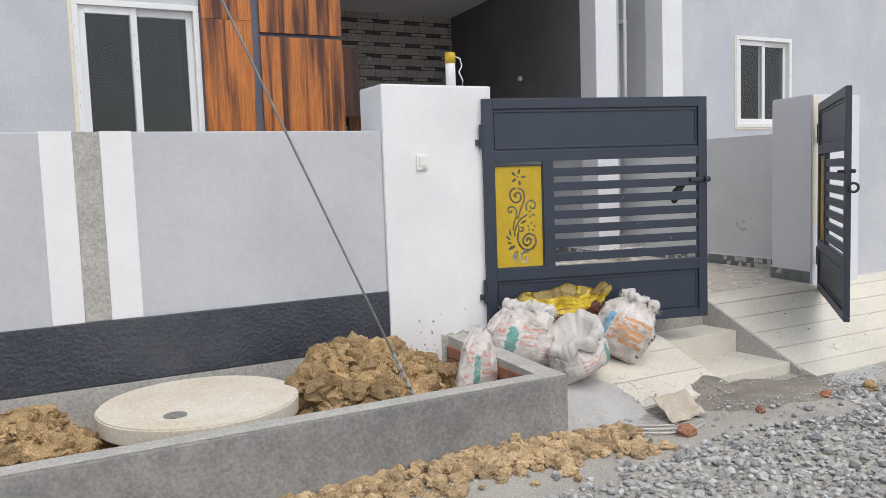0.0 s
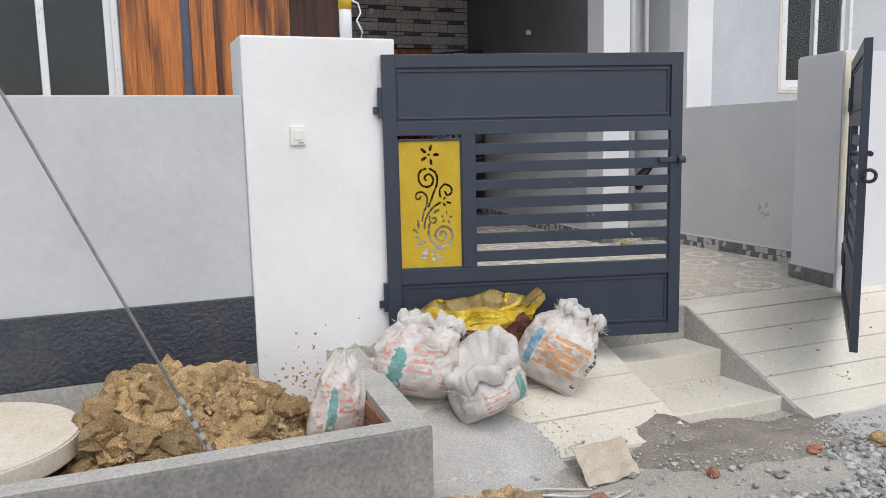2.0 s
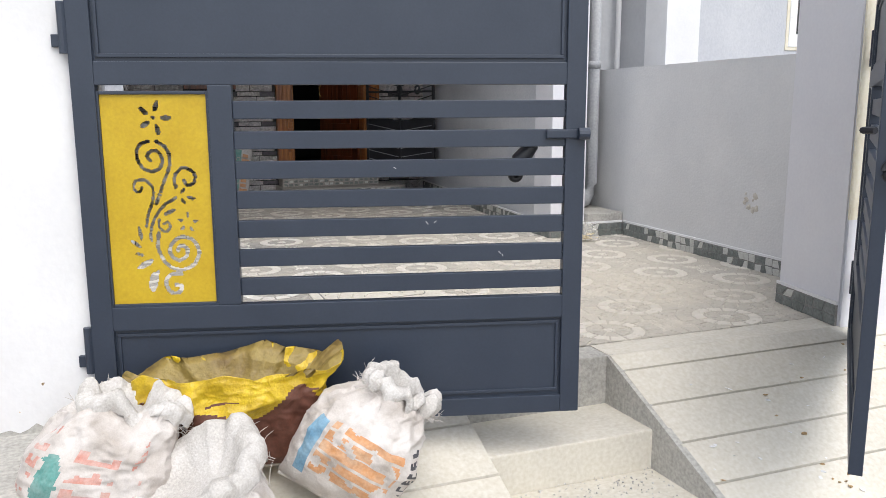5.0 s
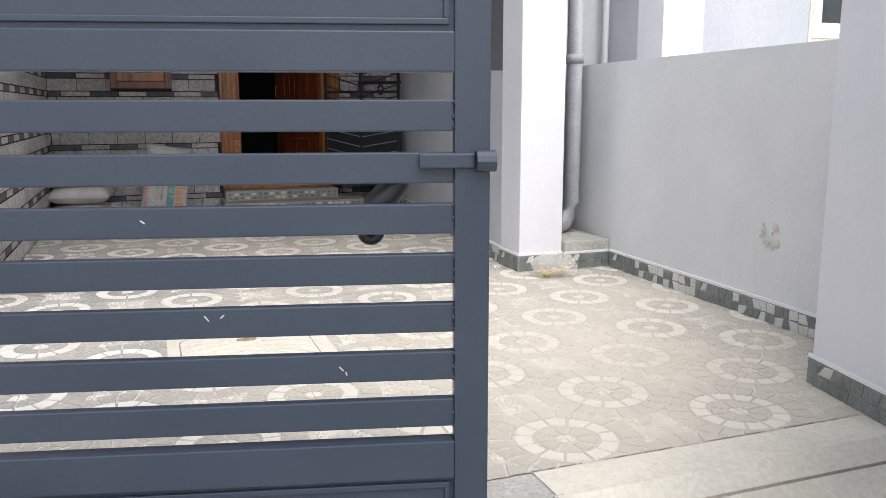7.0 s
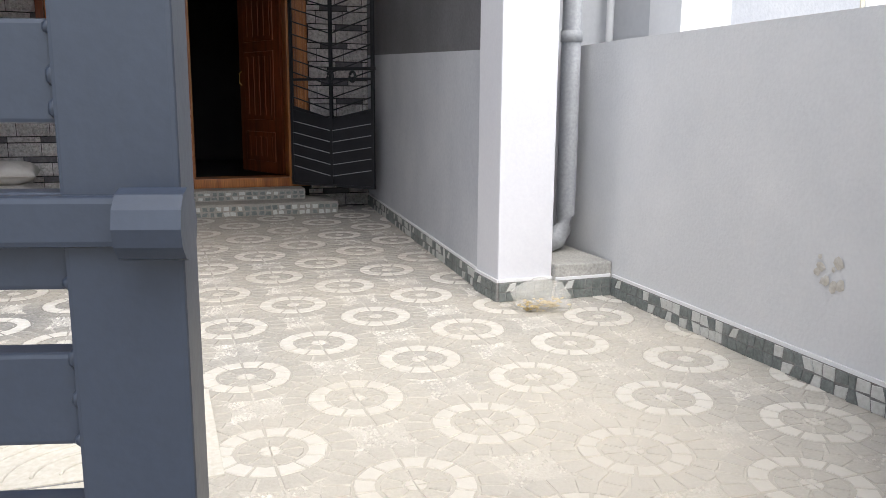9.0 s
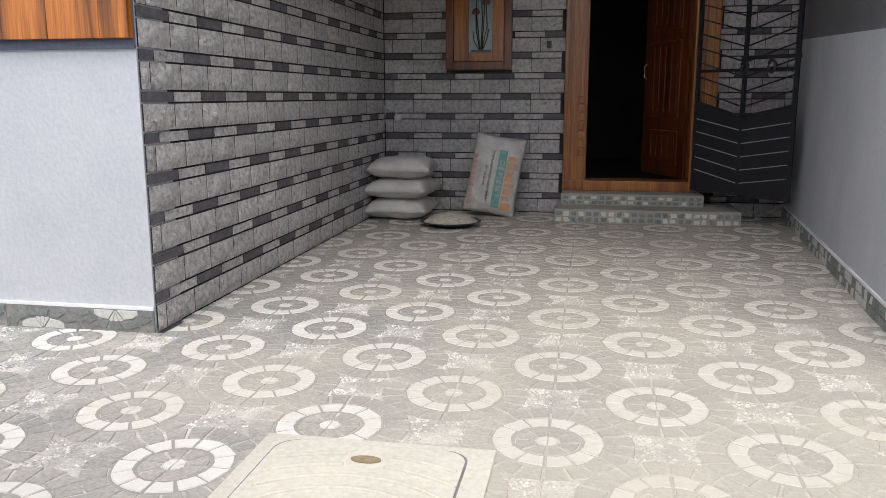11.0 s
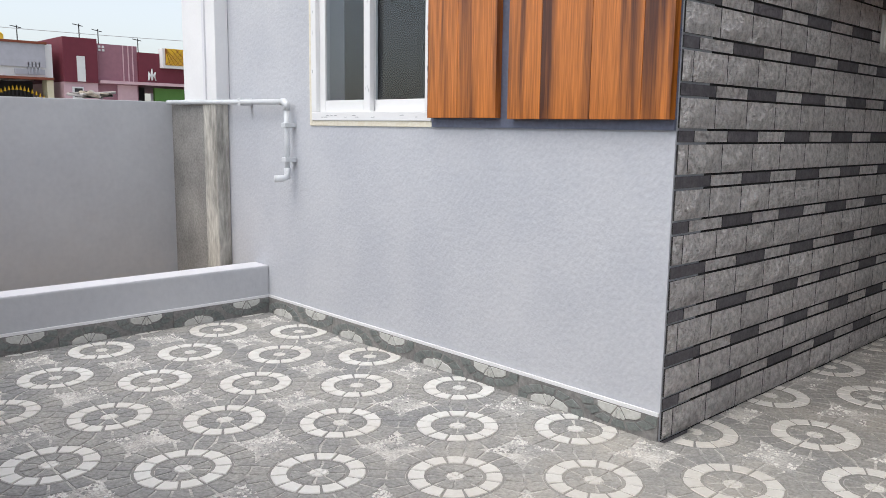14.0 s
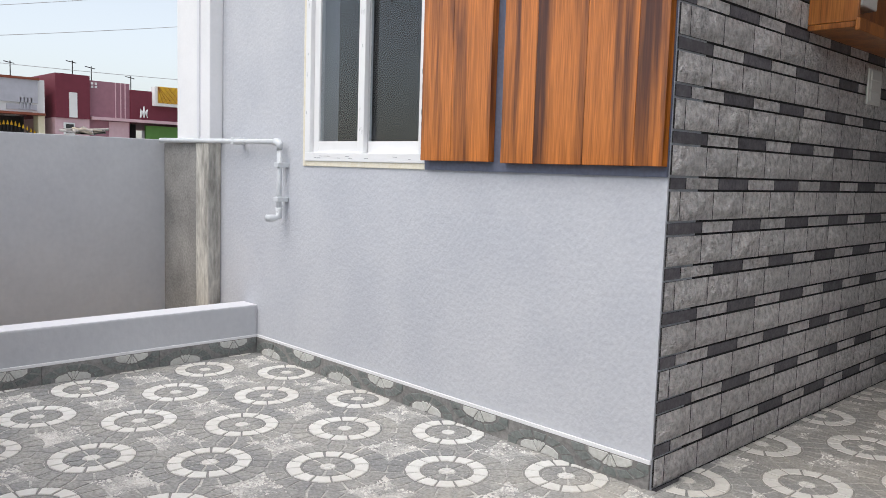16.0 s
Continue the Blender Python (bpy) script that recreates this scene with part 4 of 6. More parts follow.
mound("dirt_heap", 1.74, 4.78, 0.53, 0.46, 0.12, 0.51, "heap of yellow clay lumps beside the gate pillar", 3, 900, 0.075)
mound("dirt_heap", -0.17, 4.74, 0.62, 0.46, 0.12, 0.44, "heap of yellow clay lumps beside the tank lid", 9, 700, 0.065)
mound("dirt_heap", -2.2, 4.74, 1.6, 0.46, 0.12, 0.30, "long heap of yellow clay lumps in the planter", 12, 300, 0.075)

# round tank lid
lid = thing("tank_lid", "round cast concrete tank lid dusted with clay", "tank lid")
bm = bmesh.new()
bmesh.ops.create_cone(bm, cap_ends=True, segments=72, radius1=0.50, radius2=0.50, depth=0.09, matrix=Matrix.Translation((0.81, 4.80, 0.335)))
bmesh.ops.bevel(bm, geom=[e for e in bm.edges if abs(e.verts[0].co.z - e.verts[1].co.z) < 1e-5], offset=0.008, segments=2, affect="EDGES")
M_LID = mat("dusty_pale_concrete_lid", (0.68, 0.64, 0.56), (0.58, 0.49, 0.36), rough=0.85, scale=2.5, fine=70, bump=0.2, fine_mix=0.2, mix=0.6)
part("slab", bm, M_LID, lid)
bm = bmesh.new()
bmesh.ops.create_cone(bm, cap_ends=True, segments=32, radius1=0.055, radius2=0.055, depth=0.006, matrix=Matrix.Translation((0.65, 4.57, 0.382)))
part("plug", bm, M_CEMENT_DARK, lid, "grey cement plug")
structure("lid_footing", box(0.45, 1.15, 4.45, 5.1, 0.13, 0.30), M_CEMENT, "cement ring under the tank lid", "footing")

# guy wire
w0, w1 = Vector((1.851, 4.277, 0.20)), Vector((-1.788, 4.479, 8.50))
bm = tube([w0.lerp(w1, i / 10) for i in range(11)], 0.006, 8)
tagged(part("guy_wire", bm, M_CABLE, smooth=True), "slanting twisted steel guy wire anchored in the planter", "wire")

for k in range(5):
    q = w0.lerp(w1, 0.02 + 0.006 * k)
    ring = tube([q, w0.lerp(w1, 0.023 + 0.006 * k)], 0.011, 8)
    part("lashing", ring, M_PVC_DARK, bpy.data.objects["guy_wire"])

# bell switch and pipe stub on the west pillar
sw = thing("bell_switch", "white plastic bell switch on the gate pillar", "switch")
part("plate", box(2.368, 2.448, 5.336, 5.352, 1.525, 1.625, 0.005), M_PLATE, sw)
part("rocker", box(2.386, 2.430, 5.329, 5.337, 1.553, 1.605, 0.003), M_PLATE, sw)
part("label_strip", box(2.408, 2.438, 5.3345, 5.3362, 1.535, 1.541), M_PVC_DARK, sw)
stub = thing("pipe_stub", "white plastic conduit stub with yellow tape on the pillar", "pipe stub")
part("tube", tube([(2.73, 5.5, 2.079), (2.73, 5.5, 2.30)], 0.034, 16), M_UPVC, stub, smooth=True)
part("tape", tube([(2.73, 5.5, 2.245), (2.73, 5.5, 2.318)], 0.0365, 16), M_GOLD, stub, "yellow tape cap", smooth=True)
part("cable", tube([(2.75, 5.5, 2.30), (2.80, 5.49, 2.28), (2.815, 5.49, 2.23), (2.79, 5.49, 2.19), (2.82, 5.49, 2.13), (2.81, 5.49, 2.08)], 0.005, 6), M_UPVC, stub, smooth=True)


spl = []
for _ in range(420):
    x = min(2.92, max(2.16, rnd.gauss(2.45, 0.17)))
    z = 0.14 + abs(rnd.gauss(0, 0.14))
    spl.append((x, 5.3525, z, rnd.choice((0.002, 0.003, 0.004, 0.006, 0.010)) * rnd.uniform(0.7, 1.3)))
mud = rocks("mud_splash", spl, M_CLAY, 1.0, 0.4, 15)
for v in mud.data.vertices:
    v.co.y = 5.3525 + (v.co.y - 5.3525) * 0.12
mud.parent = bpy.data.objects["gate_pillar_west"]
mud["kind"] = "stuff"
mud["label"] = "dried clay splashes on white paint"
bm = bmesh.new()
rows_ = [[bm.verts.new((2.51 + 0.43 * i / 16, 5.351 - (0.006 if 0 < i < 16 and 0 < j < 6 else 0), 0.2 + (0.22 + 0.04 * noise.noise((i * 0.6, 1, 1)) + 0.015 * noise.noise((i * 2.7, 1, 1))) * j / 6)) for i in range(17)] for j in range(7)]
for j in range(6):
    for i in range(16):
        bm.faces.new((rows_[j][i], rows_[j][i + 1], rows_[j + 1][i + 1], rows_[j + 1][i]))
part("cement_smear", bm, M_CEMENT, bpy.data.objects["gate_pillar_west"], "rough cement smear at the pillar foot")


# ---------- sacks ----------
def slack_sack(name, label, corner, yaw, roll, pitch, w, d, h, materials, printer, mouth, gape, seed, collar=0.0, back_rise=0.0, fringe=60, lean=(0.0, 0.0)):
    """A part-filled woven sack: two sheets sewn along the sides and the foot. It rests on one bottom corner;
    mouth and gape are the width and depth of its mouth, collar the length of the rim folded outwards."""
    side = 1 if roll > 0 else -1
    t = thing(name, label, "sack", at=Matrix.Translation(corner) @ Matrix.Rotation(radians(yaw), 4, "Z") @ Matrix.Rotation(radians(pitch), 4, "X") @ Matrix.Rotation(radians(roll), 4, "Y") @ Matrix.Translation((-side * w * 0.47, 0, 0)))
    U, V = 168, 92
    bm = bmesh.new()
    rings = []
    for j in range(V + 1):
        v = j / V
        fill = (1 - (1 - min(1.0, v / 0.42)) ** 2.2) ** 0.6 if v > 0 else 0.0
        top = max(0.0, (v - 0.5) / 0.5)
        wide = (0.94 + 0.06 * math.sin(min(1, v / 0.5) * math.pi)) * (1 - top ** 1.3) + mouth * top ** 1.3
        deep = (0.05 + 0.95 * fill) * (1 - top ** 1.5) + gape * top ** 1.5
        sharp = 1.0 - 0.22 * fill
        ring = []
        for i in range(U):
            a = i * math.tau / U
            ca, sa = math.cos(a), math.sin(a)
            px = math.copysign(abs(ca) ** sharp, ca) * w / 2 * wide
            py = math.copysign(abs(sa) ** 1.05, sa) * d / 2 * deep
            p = Vector((px, py, h * v))
            n1 = noise.noise(p * 4 + Vector((seed * 3.1, 0, 0)))
            c1 = 0.28 - abs(noise.noise(p * 6.5 + Vector((0, seed * 2.3, 0))))
            c2 = 0.28 - abs(noise.noise(Vector((p.x * 15, p.y * 15, p.z * 9)) + Vector((0, 0, seed * 1.7))))
            c3 = 0.28 - abs(noise.noise(p * 34 + Vector((seed, 5, 0))))
            slack = 0.35 + 0.55 * min(1.0, max(0.0, (v - 0.3) / 0.4))
            push = (0.05 * n1 + (0.06 * c1 + 0.036 * c2 + 0.012 * c3) * slack) * (0.2 + 0.8 * fill) * min(w, 0.45) / 0.4
            out = Vector((ca, sa * 1.2, 0)).normalized()
            rag = top ** 1.3
            zz = h * (v + rag * (0.14 * noise.noise((ca * 2.0, sa * 2.0, seed + 7)) + 0.06 * noise.noise((ca * 4, sa * 4, seed)) + back_rise * max(0.0, sa + 0.5 * ca)))
            ring.append(bm.verts.new((px + out.x * push + lean[0] * v ** 2, py + out.y * push + lean[1] * v ** 2, zz)))
        rings.append(ring)
    rim = [p.co.copy() for p in rings[V]]
    c = sum(rim, Vector()) / U
    if collar:
        # the rim rolls outwards and hangs down outside
        for q, (go, drop) in enumerate(((0.014, -0.012), (0.034, -0.004), (0.046, 0.25), (0.044, 0.6), (0.036, 1.0))):
            ring = []
            for i, p in enumerate(rim):
                o = Vector((p.x - c.x, p.y - c.y, 0)).normalized()
                long = collar * (0.75 + 0.9 * noise.noise((o.x * 2.2, o.y * 2.2, seed + 3)))
                wob = 1 + 0.3 * noise.noise((o.x * 6, o.y * 6, seed + q * 0.2))
                ring.append(bm.verts.new(p + o * go * wob - Vector((0, 0, drop * (long if drop > 0.1 else 1.0)))))
            rings.append(ring)
        tops = [p.co.copy() for p in rings[-1]]
        inner = V + 1
    else:
        tops, inner = rim, V + 1
    walls = len(rings)
    for j in range(walls - 1):
        for i in range(U):
            f = bm.faces.new((rings[j][i], rings[j][(i + 1) % U], rings[j + 1][(i + 1) % U], rings[j + 1][i]))
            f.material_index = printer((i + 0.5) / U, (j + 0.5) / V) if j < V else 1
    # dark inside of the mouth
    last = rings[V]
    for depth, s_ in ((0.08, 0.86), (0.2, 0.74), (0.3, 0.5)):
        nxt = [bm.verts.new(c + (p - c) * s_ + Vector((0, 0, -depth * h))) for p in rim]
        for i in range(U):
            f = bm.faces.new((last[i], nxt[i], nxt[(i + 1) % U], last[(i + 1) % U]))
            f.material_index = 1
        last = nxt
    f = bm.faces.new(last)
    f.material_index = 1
    bm.faces.new(rings[0][::-1])
    part("body", bm, materials, t, smooth=True)
    # stitched foot seam
    part("foot_seam", tube([(w * 0.47 * x, 0.004 * math.sin(x * 9), -0.004) for x in (-1, -0.6, -0.2, 0.2, 0.6, 1)], 0.006, 6), M_SACK, t, "stitched bottom hem")
    if fringe:
        rg = random.Random(seed)
        vs, fs = [], []
        for _ in range(fringe):
            p = rg.choice(tops)
            p = p + Vector((rg.uniform(-0.02, 0.02), rg.uniform(-0.02, 0.02), rg.uniform(-0.02, 0.0)))
            dv = Vector((rg.uniform(-1, 1), rg.uniform(-1, 1), rg.uniform(-0.6, 0.8))).normalized() * rg.uniform(0.02, 0.065)
            sdv = dv.orthogonal().normalized() * 0.0012
            for q, r in ((p, 1), (p + dv * 0.5 + Vector((0, 0, 0.006)), 1), (p + dv, 0.6)):
                for s_ in (sdv, -sdv * 0.5 + dv.cross(sdv).normalized() * 0.001, -sdv * 0.5 - dv.cross(sdv).normalized() * 0.001):
                    vs.append(tuple(q + s_ * r))
            k = len(vs) - 9
            for b in (0, 3):
                for i in range(3):
                    fs.append((k + b + i, k + b + (i + 1) % 3, k + b + 3 + (i + 1) % 3, k + b + 3 + i))
        me = bpy.data.meshes.new("frayed_edge")
        me.from_pydata(vs, [], fs)
        me.materials.append(M_SACK)
        fr = new("frayed_edge", me)
        fr.parent = t
        fr["kind"] = "stuff"
        fr["label"] = "frayed loose plastic threads"
    return t


def letters(u, v, u0, u1, v0, v1, n, fill=0.62):
    """True on the broken strokes of a faded unreadable word."""
    if not (u0 < u < u1 and v0 < v < v1):
        return False
    q, r = (v - v0) / (v1 - v0) * n, (u - u0) / (u1 - u0)
    stroke = q % 1 < 0.28 or (q % 1 < fill and (r < 0.25 or r > 0.75 or 0.4 < r < 0.6 and int(q) % 2))
    return stroke and noise.noise((u * 22, v * 9, 4)) > -0.12


def print_a(u, v):
    if 0.665 < u + 0.02 * noise.noise((v * 9, 0, 1)) < 0.715 and 0.08 < v < 0.62 and noise.noise((u * 30, v * 9, 6)) > -0.3:
        return 3
    if letters(u, v, 0.575, 0.65, 0.15, 0.85, 6) or letters(u, v, 0.725, 0.80, 0.1, 0.72, 5) or letters(u, v, 0.83, 0.86, 0.2, 0.8, 12):
        return 2
    return 0


def print_b(u, v):
    if letters(u, v, 0.70, 0.79, 0.08, 0.55, 5):
        return 2
    if 0.84 < u < 0.9 and 0.1 < v < 0.6:
        return 3
    return 0


def print_c(u, v):
    if 0.66 < u < 0.86 and 0.18 < v < 0.62 and noise.noise((u * 34, v * 9, 2)) > -0.12 and (v * 11) % 1 > 0.2:
        return 2
    if 0.6 < u < 0.65 and 0.12 < v < 0.6:
        return 3
    if letters(u, v, 0.88, 0.93, 0.1, 0.7, 9):
        return 4
    return 0


def print_y(u, v):
    if 0.56 < u < 0.94 and v < 0.68 + 0.34 * noise.noise((u * 11, 2, 5)):
        return 2
    if 0.58 < u < 0.92 and 0.70 < v < 0.88 and letters(u, v, 0.6, 0.9, 0.72, 0.84, 1, 0.62) and noise.noise((u * 90, v * 26, 8)) > -0.05:
        return 2
    return 0


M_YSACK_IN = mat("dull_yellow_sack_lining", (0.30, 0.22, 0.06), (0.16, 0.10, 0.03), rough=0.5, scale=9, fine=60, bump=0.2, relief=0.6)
GROUP = "sacks heaped before the gate"
S_MATS = [M_SACK, M_SACK_IN, M_PRINT_R, M_PRINT_G, M_PRINT_K]
M_PRINT_BLUE = mat("faded_blue_print", (0.16, 0.33, 0.48), (0.3, 0.45, 0.55), rough=0.7, scale=14, fine=120, bump=0.1)
O_MATS = [M_SACK, M_SACK_IN, M_PRINT_O, M_PRINT_BLUE, M_PRINT_K]
for ob in (
    slack_sack("woven_sack", "white woven sack of rubble with faded red and green print", (3.02, 4.91, 0.19), -16, 13, -8, 0.43, 0.35, 0.40, S_MATS, print_a, 0.62, 0.5, 3, 0.07, 0.08, 130, (0.06, 0.02)),
    slack_sack("woven_sack", "half-full white woven sack with a wide rolled mouth", (3.06, 4.72, 0.118), -8, -20, -4, 0.37, 0.30, 0.27, S_MATS, print_b, 0.86, 0.85, 8, 0.09, 0.28, 90),
    slack_sack("woven_sack", "full white woven sack with orange print, its mouth frayed", (3.71, 4.79, 0.145), -22, 29, -8, 0.40, 0.27, 0.43, O_MATS, print_c, 0.40, 0.30, 13, 0.06, 0.05, 150, (0.03, 0.02)),
    slack_sack("woven_sack", "small white woven sack slumped in the planter corner", (2.49, 4.68, 0.145), 8, 12, -6, 0.27, 0.17, 0.40, S_MATS, print_a, 0.3, 0.4, 21, 0.0, 0.0, 20),
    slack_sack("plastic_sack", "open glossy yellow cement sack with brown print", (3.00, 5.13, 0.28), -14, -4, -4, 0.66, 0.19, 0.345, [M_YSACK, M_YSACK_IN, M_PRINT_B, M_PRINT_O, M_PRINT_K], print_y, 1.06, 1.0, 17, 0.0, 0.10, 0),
):
    ob["group"] = GROUP

# litter: cardboard piece, straps, broken brick
bm = bmesh.new()
g = [[bm.verts.new((3.38 + 0.30 * i / 6 + 0.05 * j / 5, 4.10 + 0.22 * j / 5 + 0.03 * i / 6, surf(3.4, 4.1) + 0.02 + 0.09 * (j / 5) + 0.025 * noise.noise((i * 0.8, j * 0.8, 2)))) for i in range(7)] for j in range(6)]
for j in range(5):
    for i in range(6):
        bm.faces.new((g[j][i], g[j][i + 1], g[j + 1][i + 1], g[j + 1][i]))
ext = bmesh.ops.extrude_face_region(bm, geom=bm.faces[:])
bmesh.ops.translate(bm, verts=[v for v in ext["geom"] if isinstance(v, bmesh.types.BMVert)], vec=(0, 0, -0.006))
tagged(part("cardboard_piece", bm, M_CARD), "torn brown cardboard lying in stone dust", "cardboard")
for k in range(3):
    bm = tube([(2.95 + 0.06 * k + 0.09 * i, 4.12 - 0.05 * k + 0.05 * math.sin(i * 0.7 + k), surf(3.1, 4.1) + 0.02 + 0.012 * math.sin(i + k)) for i in range(6)], 0.006, 6)
    tagged(part("plastic_strap", bm, M_SACK, smooth=True), "curled white plastic strap lying in stone dust", "strap", group="loose straps")
for x, y, r in ((3.33, 3.93, 0.045), (4.62, 4.0, 0.03), (3.95, 3.95, 0.025), (5.0, 3.95, 0.05)):
    tagged(clods("brick_fragment", [(x, y, ground_height(x, y) + r * 0.5, r)], M_BRICK if r != 0.05 else M_SOIL, int(x * 50)), "broken red brick lump on the gravel" if r != 0.05 else "brown stone lump on the gravel", "rubble", group="rubble lumps")

# ---------- porch: steps, door, narrow window, grille gate ----------
def mosaic(bm, x0, x1, y, z0, z1, seed):
    """Broken-tile facing: stones proud of a dark joint, facing -y."""
    rg = random.Random(seed)
    nx = max(1, int((x1 - x0) / 0.06))
    for i in range(nx):
        for j in range(2):
            a, b = x0 + (x1 - x0) * i / nx, x0 + (x1 - x0) * (i + 1) / nx
            c, d = z0 + (z1 - z0) * j / 2, z0 + (z1 - z0) * (j + 1) / 2
            q = [(a + rg.uniform(0.002, 0.018), c + rg.uniform(0.002, 0.012)), (b - rg.uniform(0.002, 0.018), c + rg.uniform(0.002, 0.012)), (b - rg.uniform(0.002, 0.018), d - rg.uniform(0.002, 0.012)), (a + rg.uniform(0.002, 0.018), d - rg.uniform(0.002, 0.012))]
            f0 = [bm.verts.new((p[0], y - 0.004, p[1])) for p in q]
            f1 = [bm.verts.new((p[0], y + 0.001, p[1])) for p in q]
            idx = 1 if rg.random() < 0.33 else 0
            for vs in (f0, *[(f0[k], f1[k], f1[(k + 1) % 4], f0[(k + 1) % 4]) for k in range(4)]):
                f = bm.faces.new(vs)
                f.material_index = idx


dsteps = thing("door_steps", "two low steps faced with broken white and grey tile", "steps", kind="structure")
part("tread", box(4.58, 6.06, 11.72, 12.283, FLOOR, 0.545, 0.004), M_TILE_G, dsteps)
part("tread", box(4.62, 5.80, 11.98, 12.283, 0.545, 0.643, 0.004), M_TILE_G, dsteps)
for x0, x1, y, z0, z1, s in ((4.585, 6.055, 11.72, FLOOR + 0.004, 0.53, 1), (4.625, 5.795, 11.98, 0.55, 0.63, 2)):
    bm = bmesh.new()
    mosaic(bm, x0, x1, y, z0, z1, s)
    part("mosaic_facing", bm, [M_SKIRT, M_SKIRT_W], dsteps, "broken tile mosaic facing")

door = thing("door_1", "open carved teak front door in a heavy varnished frame", "door", kind="structure")
for x0, x1 in ((DX0, 4.82), (5.69, DX1)):
    j = part("jamb", box(x0, x1, 12.20, 12.46, DZ0 + 0.09, DZ1 - 0.2, 0.006), M_DOORWOOD, door)
    for k in range(4):
        xx = x0 + 0.03 + k * 0.045
        part("moulding", box(xx, xx + 0.022, 12.19, 12.201, DZ0 + 0.1, DZ1 - 0.21, 0.004), M_DOORWOOD, j)
    for k in range(7):
        z = 0.95 + 0.075 * k
        part("carved_boss", box((x0 + x1) / 2 + 0.05 * (1 if x0 < 5 else -1) - 0.028, (x0 + x1) / 2 + 0.05 * (1 if x0 < 5 else -1) + 0.028, 12.172, 12.192, z, z + 0.06, 0.009), M_DOORWOOD, j)
part("head", box(DX0, DX1, 12.20, 12.46, DZ1 - 0.2, DZ1, 0.006), M_DOORWOOD, door)
part("sill", box(DX0, DX1, 12.20, 12.46, DZ0, DZ0 + 0.088, 0.006), M_DOORWOOD, door)
hx, hy, fx, fy = 5.685, 12.47, 5.37, 13.22
lv = Vector((fx - hx, fy - hy, 0))
leaf = part("leaf", box(0, lv.length, -0.02, 0.02, 0.735, DZ1 - 0.205, 0.003), M_DOORLEAF, door, "dark red-brown carved door leaf", at=Matrix.Translation((hx, hy, 0)) @ Matrix.Rotation(math.atan2(lv.y, lv.x), 4, "Z"))
for z0, z1 in ((0.85, 1.15), (1.27, 1.95), (2.05, 2.5)):
    part("raised_panel", box(0.12, lv.length - 0.12, 0.019, 0.032, z0, z1, 0.008), M_DOORLEAF, leaf)
    for q in range(5):
        part("carved_rib", box(0.16 + q * 0.11, 0.19 + q * 0.11, 0.031, 0.038, z0 + 0.05, z1 - 0.05, 0.003), M_DOORLEAF, leaf)
part("handle", tube([(lv.length - 0.05, 0.025, 1.62), (lv.length - 0.05, 0.05, 1.64), (lv.length - 0.05, 0.05, 1.74), (lv.length - 0.05, 0.025, 1.76)], 0.007, 8), mat("brass", (0.6, 0.42, 0.16), (0.5, 0.35, 0.12), rough=0.3, metal=1.0, scale=20, fine=100, bump=0), leaf, "small brass pull handle")

nwin = thing("window_3", "narrow teak window with frosted floral glass", "window", kind="structure")
for b in ((NX0, NX0 + 0.065, NZ0, NZ1), (NX1 - 0.065, NX1, NZ0, NZ1), (NX0 + 0.065, NX1 - 0.065, NZ0, NZ0 + 0.07), (NX0 + 0.065, NX1 - 0.065, NZ1 - 0.07, NZ1)):
    part("frame", box(b[0], b[1], 12.20, 12.45, b[2], b[3], 0.005), M_DOORLEAF, nwin, "dark outer window frame")
for b in ((NX0 + 0.068, 3.775, NZ0 + 0.073, NZ1 - 0.073), (3.985, NX1 - 0.068, NZ0 + 0.073, NZ1 - 0.073), (3.775, 3.985, NZ0 + 0.073, NZ0 + 0.15), (3.775, 3.985, NZ1 - 0.15, NZ1 - 0.073)):
    part("sash", box(b[0], b[1], 12.225, 12.27, b[2], b[3], 0.006), M_DOORWOOD, nwin)
M_FROST = mat("frosted_grey_glass", (0.20, 0.24, 0.25), (0.26, 0.30, 0.31), rough=0.25, scale=8, fine=60, bump=0.02)
part("pane", box(3.775, 3.985, 12.245, 12.252, NZ0 + 0.15, NZ1 - 0.15), M_FROST, nwin, "frosted glass with etched flowers")
M_FLOWER = mat("dark_red_glass_paint", (0.10, 0.012, 0.015), (0.16, 0.02, 0.02), rough=0.4, scale=20, fine=60, bump=0)
M_STEM = mat("black_green_glass_paint", (0.012, 0.02, 0.016), (0.02, 0.03, 0.022), rough=0.4, scale=20, fine=60, bump=0)
for k, (dx, hgt) in enumerate(((-0.045, 0.32), (0.0, 0.52), (0.045, 0.40), (-0.07, 0.16), (0.07, 0.18), (-0.03, 0.66), (0.04, 0.72))):
    b0 = NZ0 + 0.17
    bm = tube([(3.88 + dx * 0.2, 12.243, b0), (3.88 + dx * 0.9 + 0.015 * math.sin(k), 12.243, b0 + hgt * 0.5), (3.88 + dx, 12.243, b0 + hgt)], 0.005, 6)
    st = part("stem", bm, M_STEM, nwin, "painted dark stem")
    if hgt > 0.25:
        bm = bmesh.new()
        for q in range(5):
            a = math.pi * (q / 4)
            bmesh.ops.create_icosphere(bm, subdivisions=1, radius=0.02, matrix=Matrix.Translation((3.88 + dx + 0.02 * math.cos(a), 12.243, b0 + hgt + 0.02 * math.sin(a))) @ Matrix.Diagonal((1, 0.12, 1, 1)))
        part("flower", bm, M_FLOWER, st, "painted dark red flower")
part("water_line", box(3.79, 3.97, 12.243, 12.245, NZ0 + 0.155, NZ0 + 0.172), mat("deep_blue_glass_paint", (0.02, 0.03, 0.07), rough=0.3, bump=0), nwin)

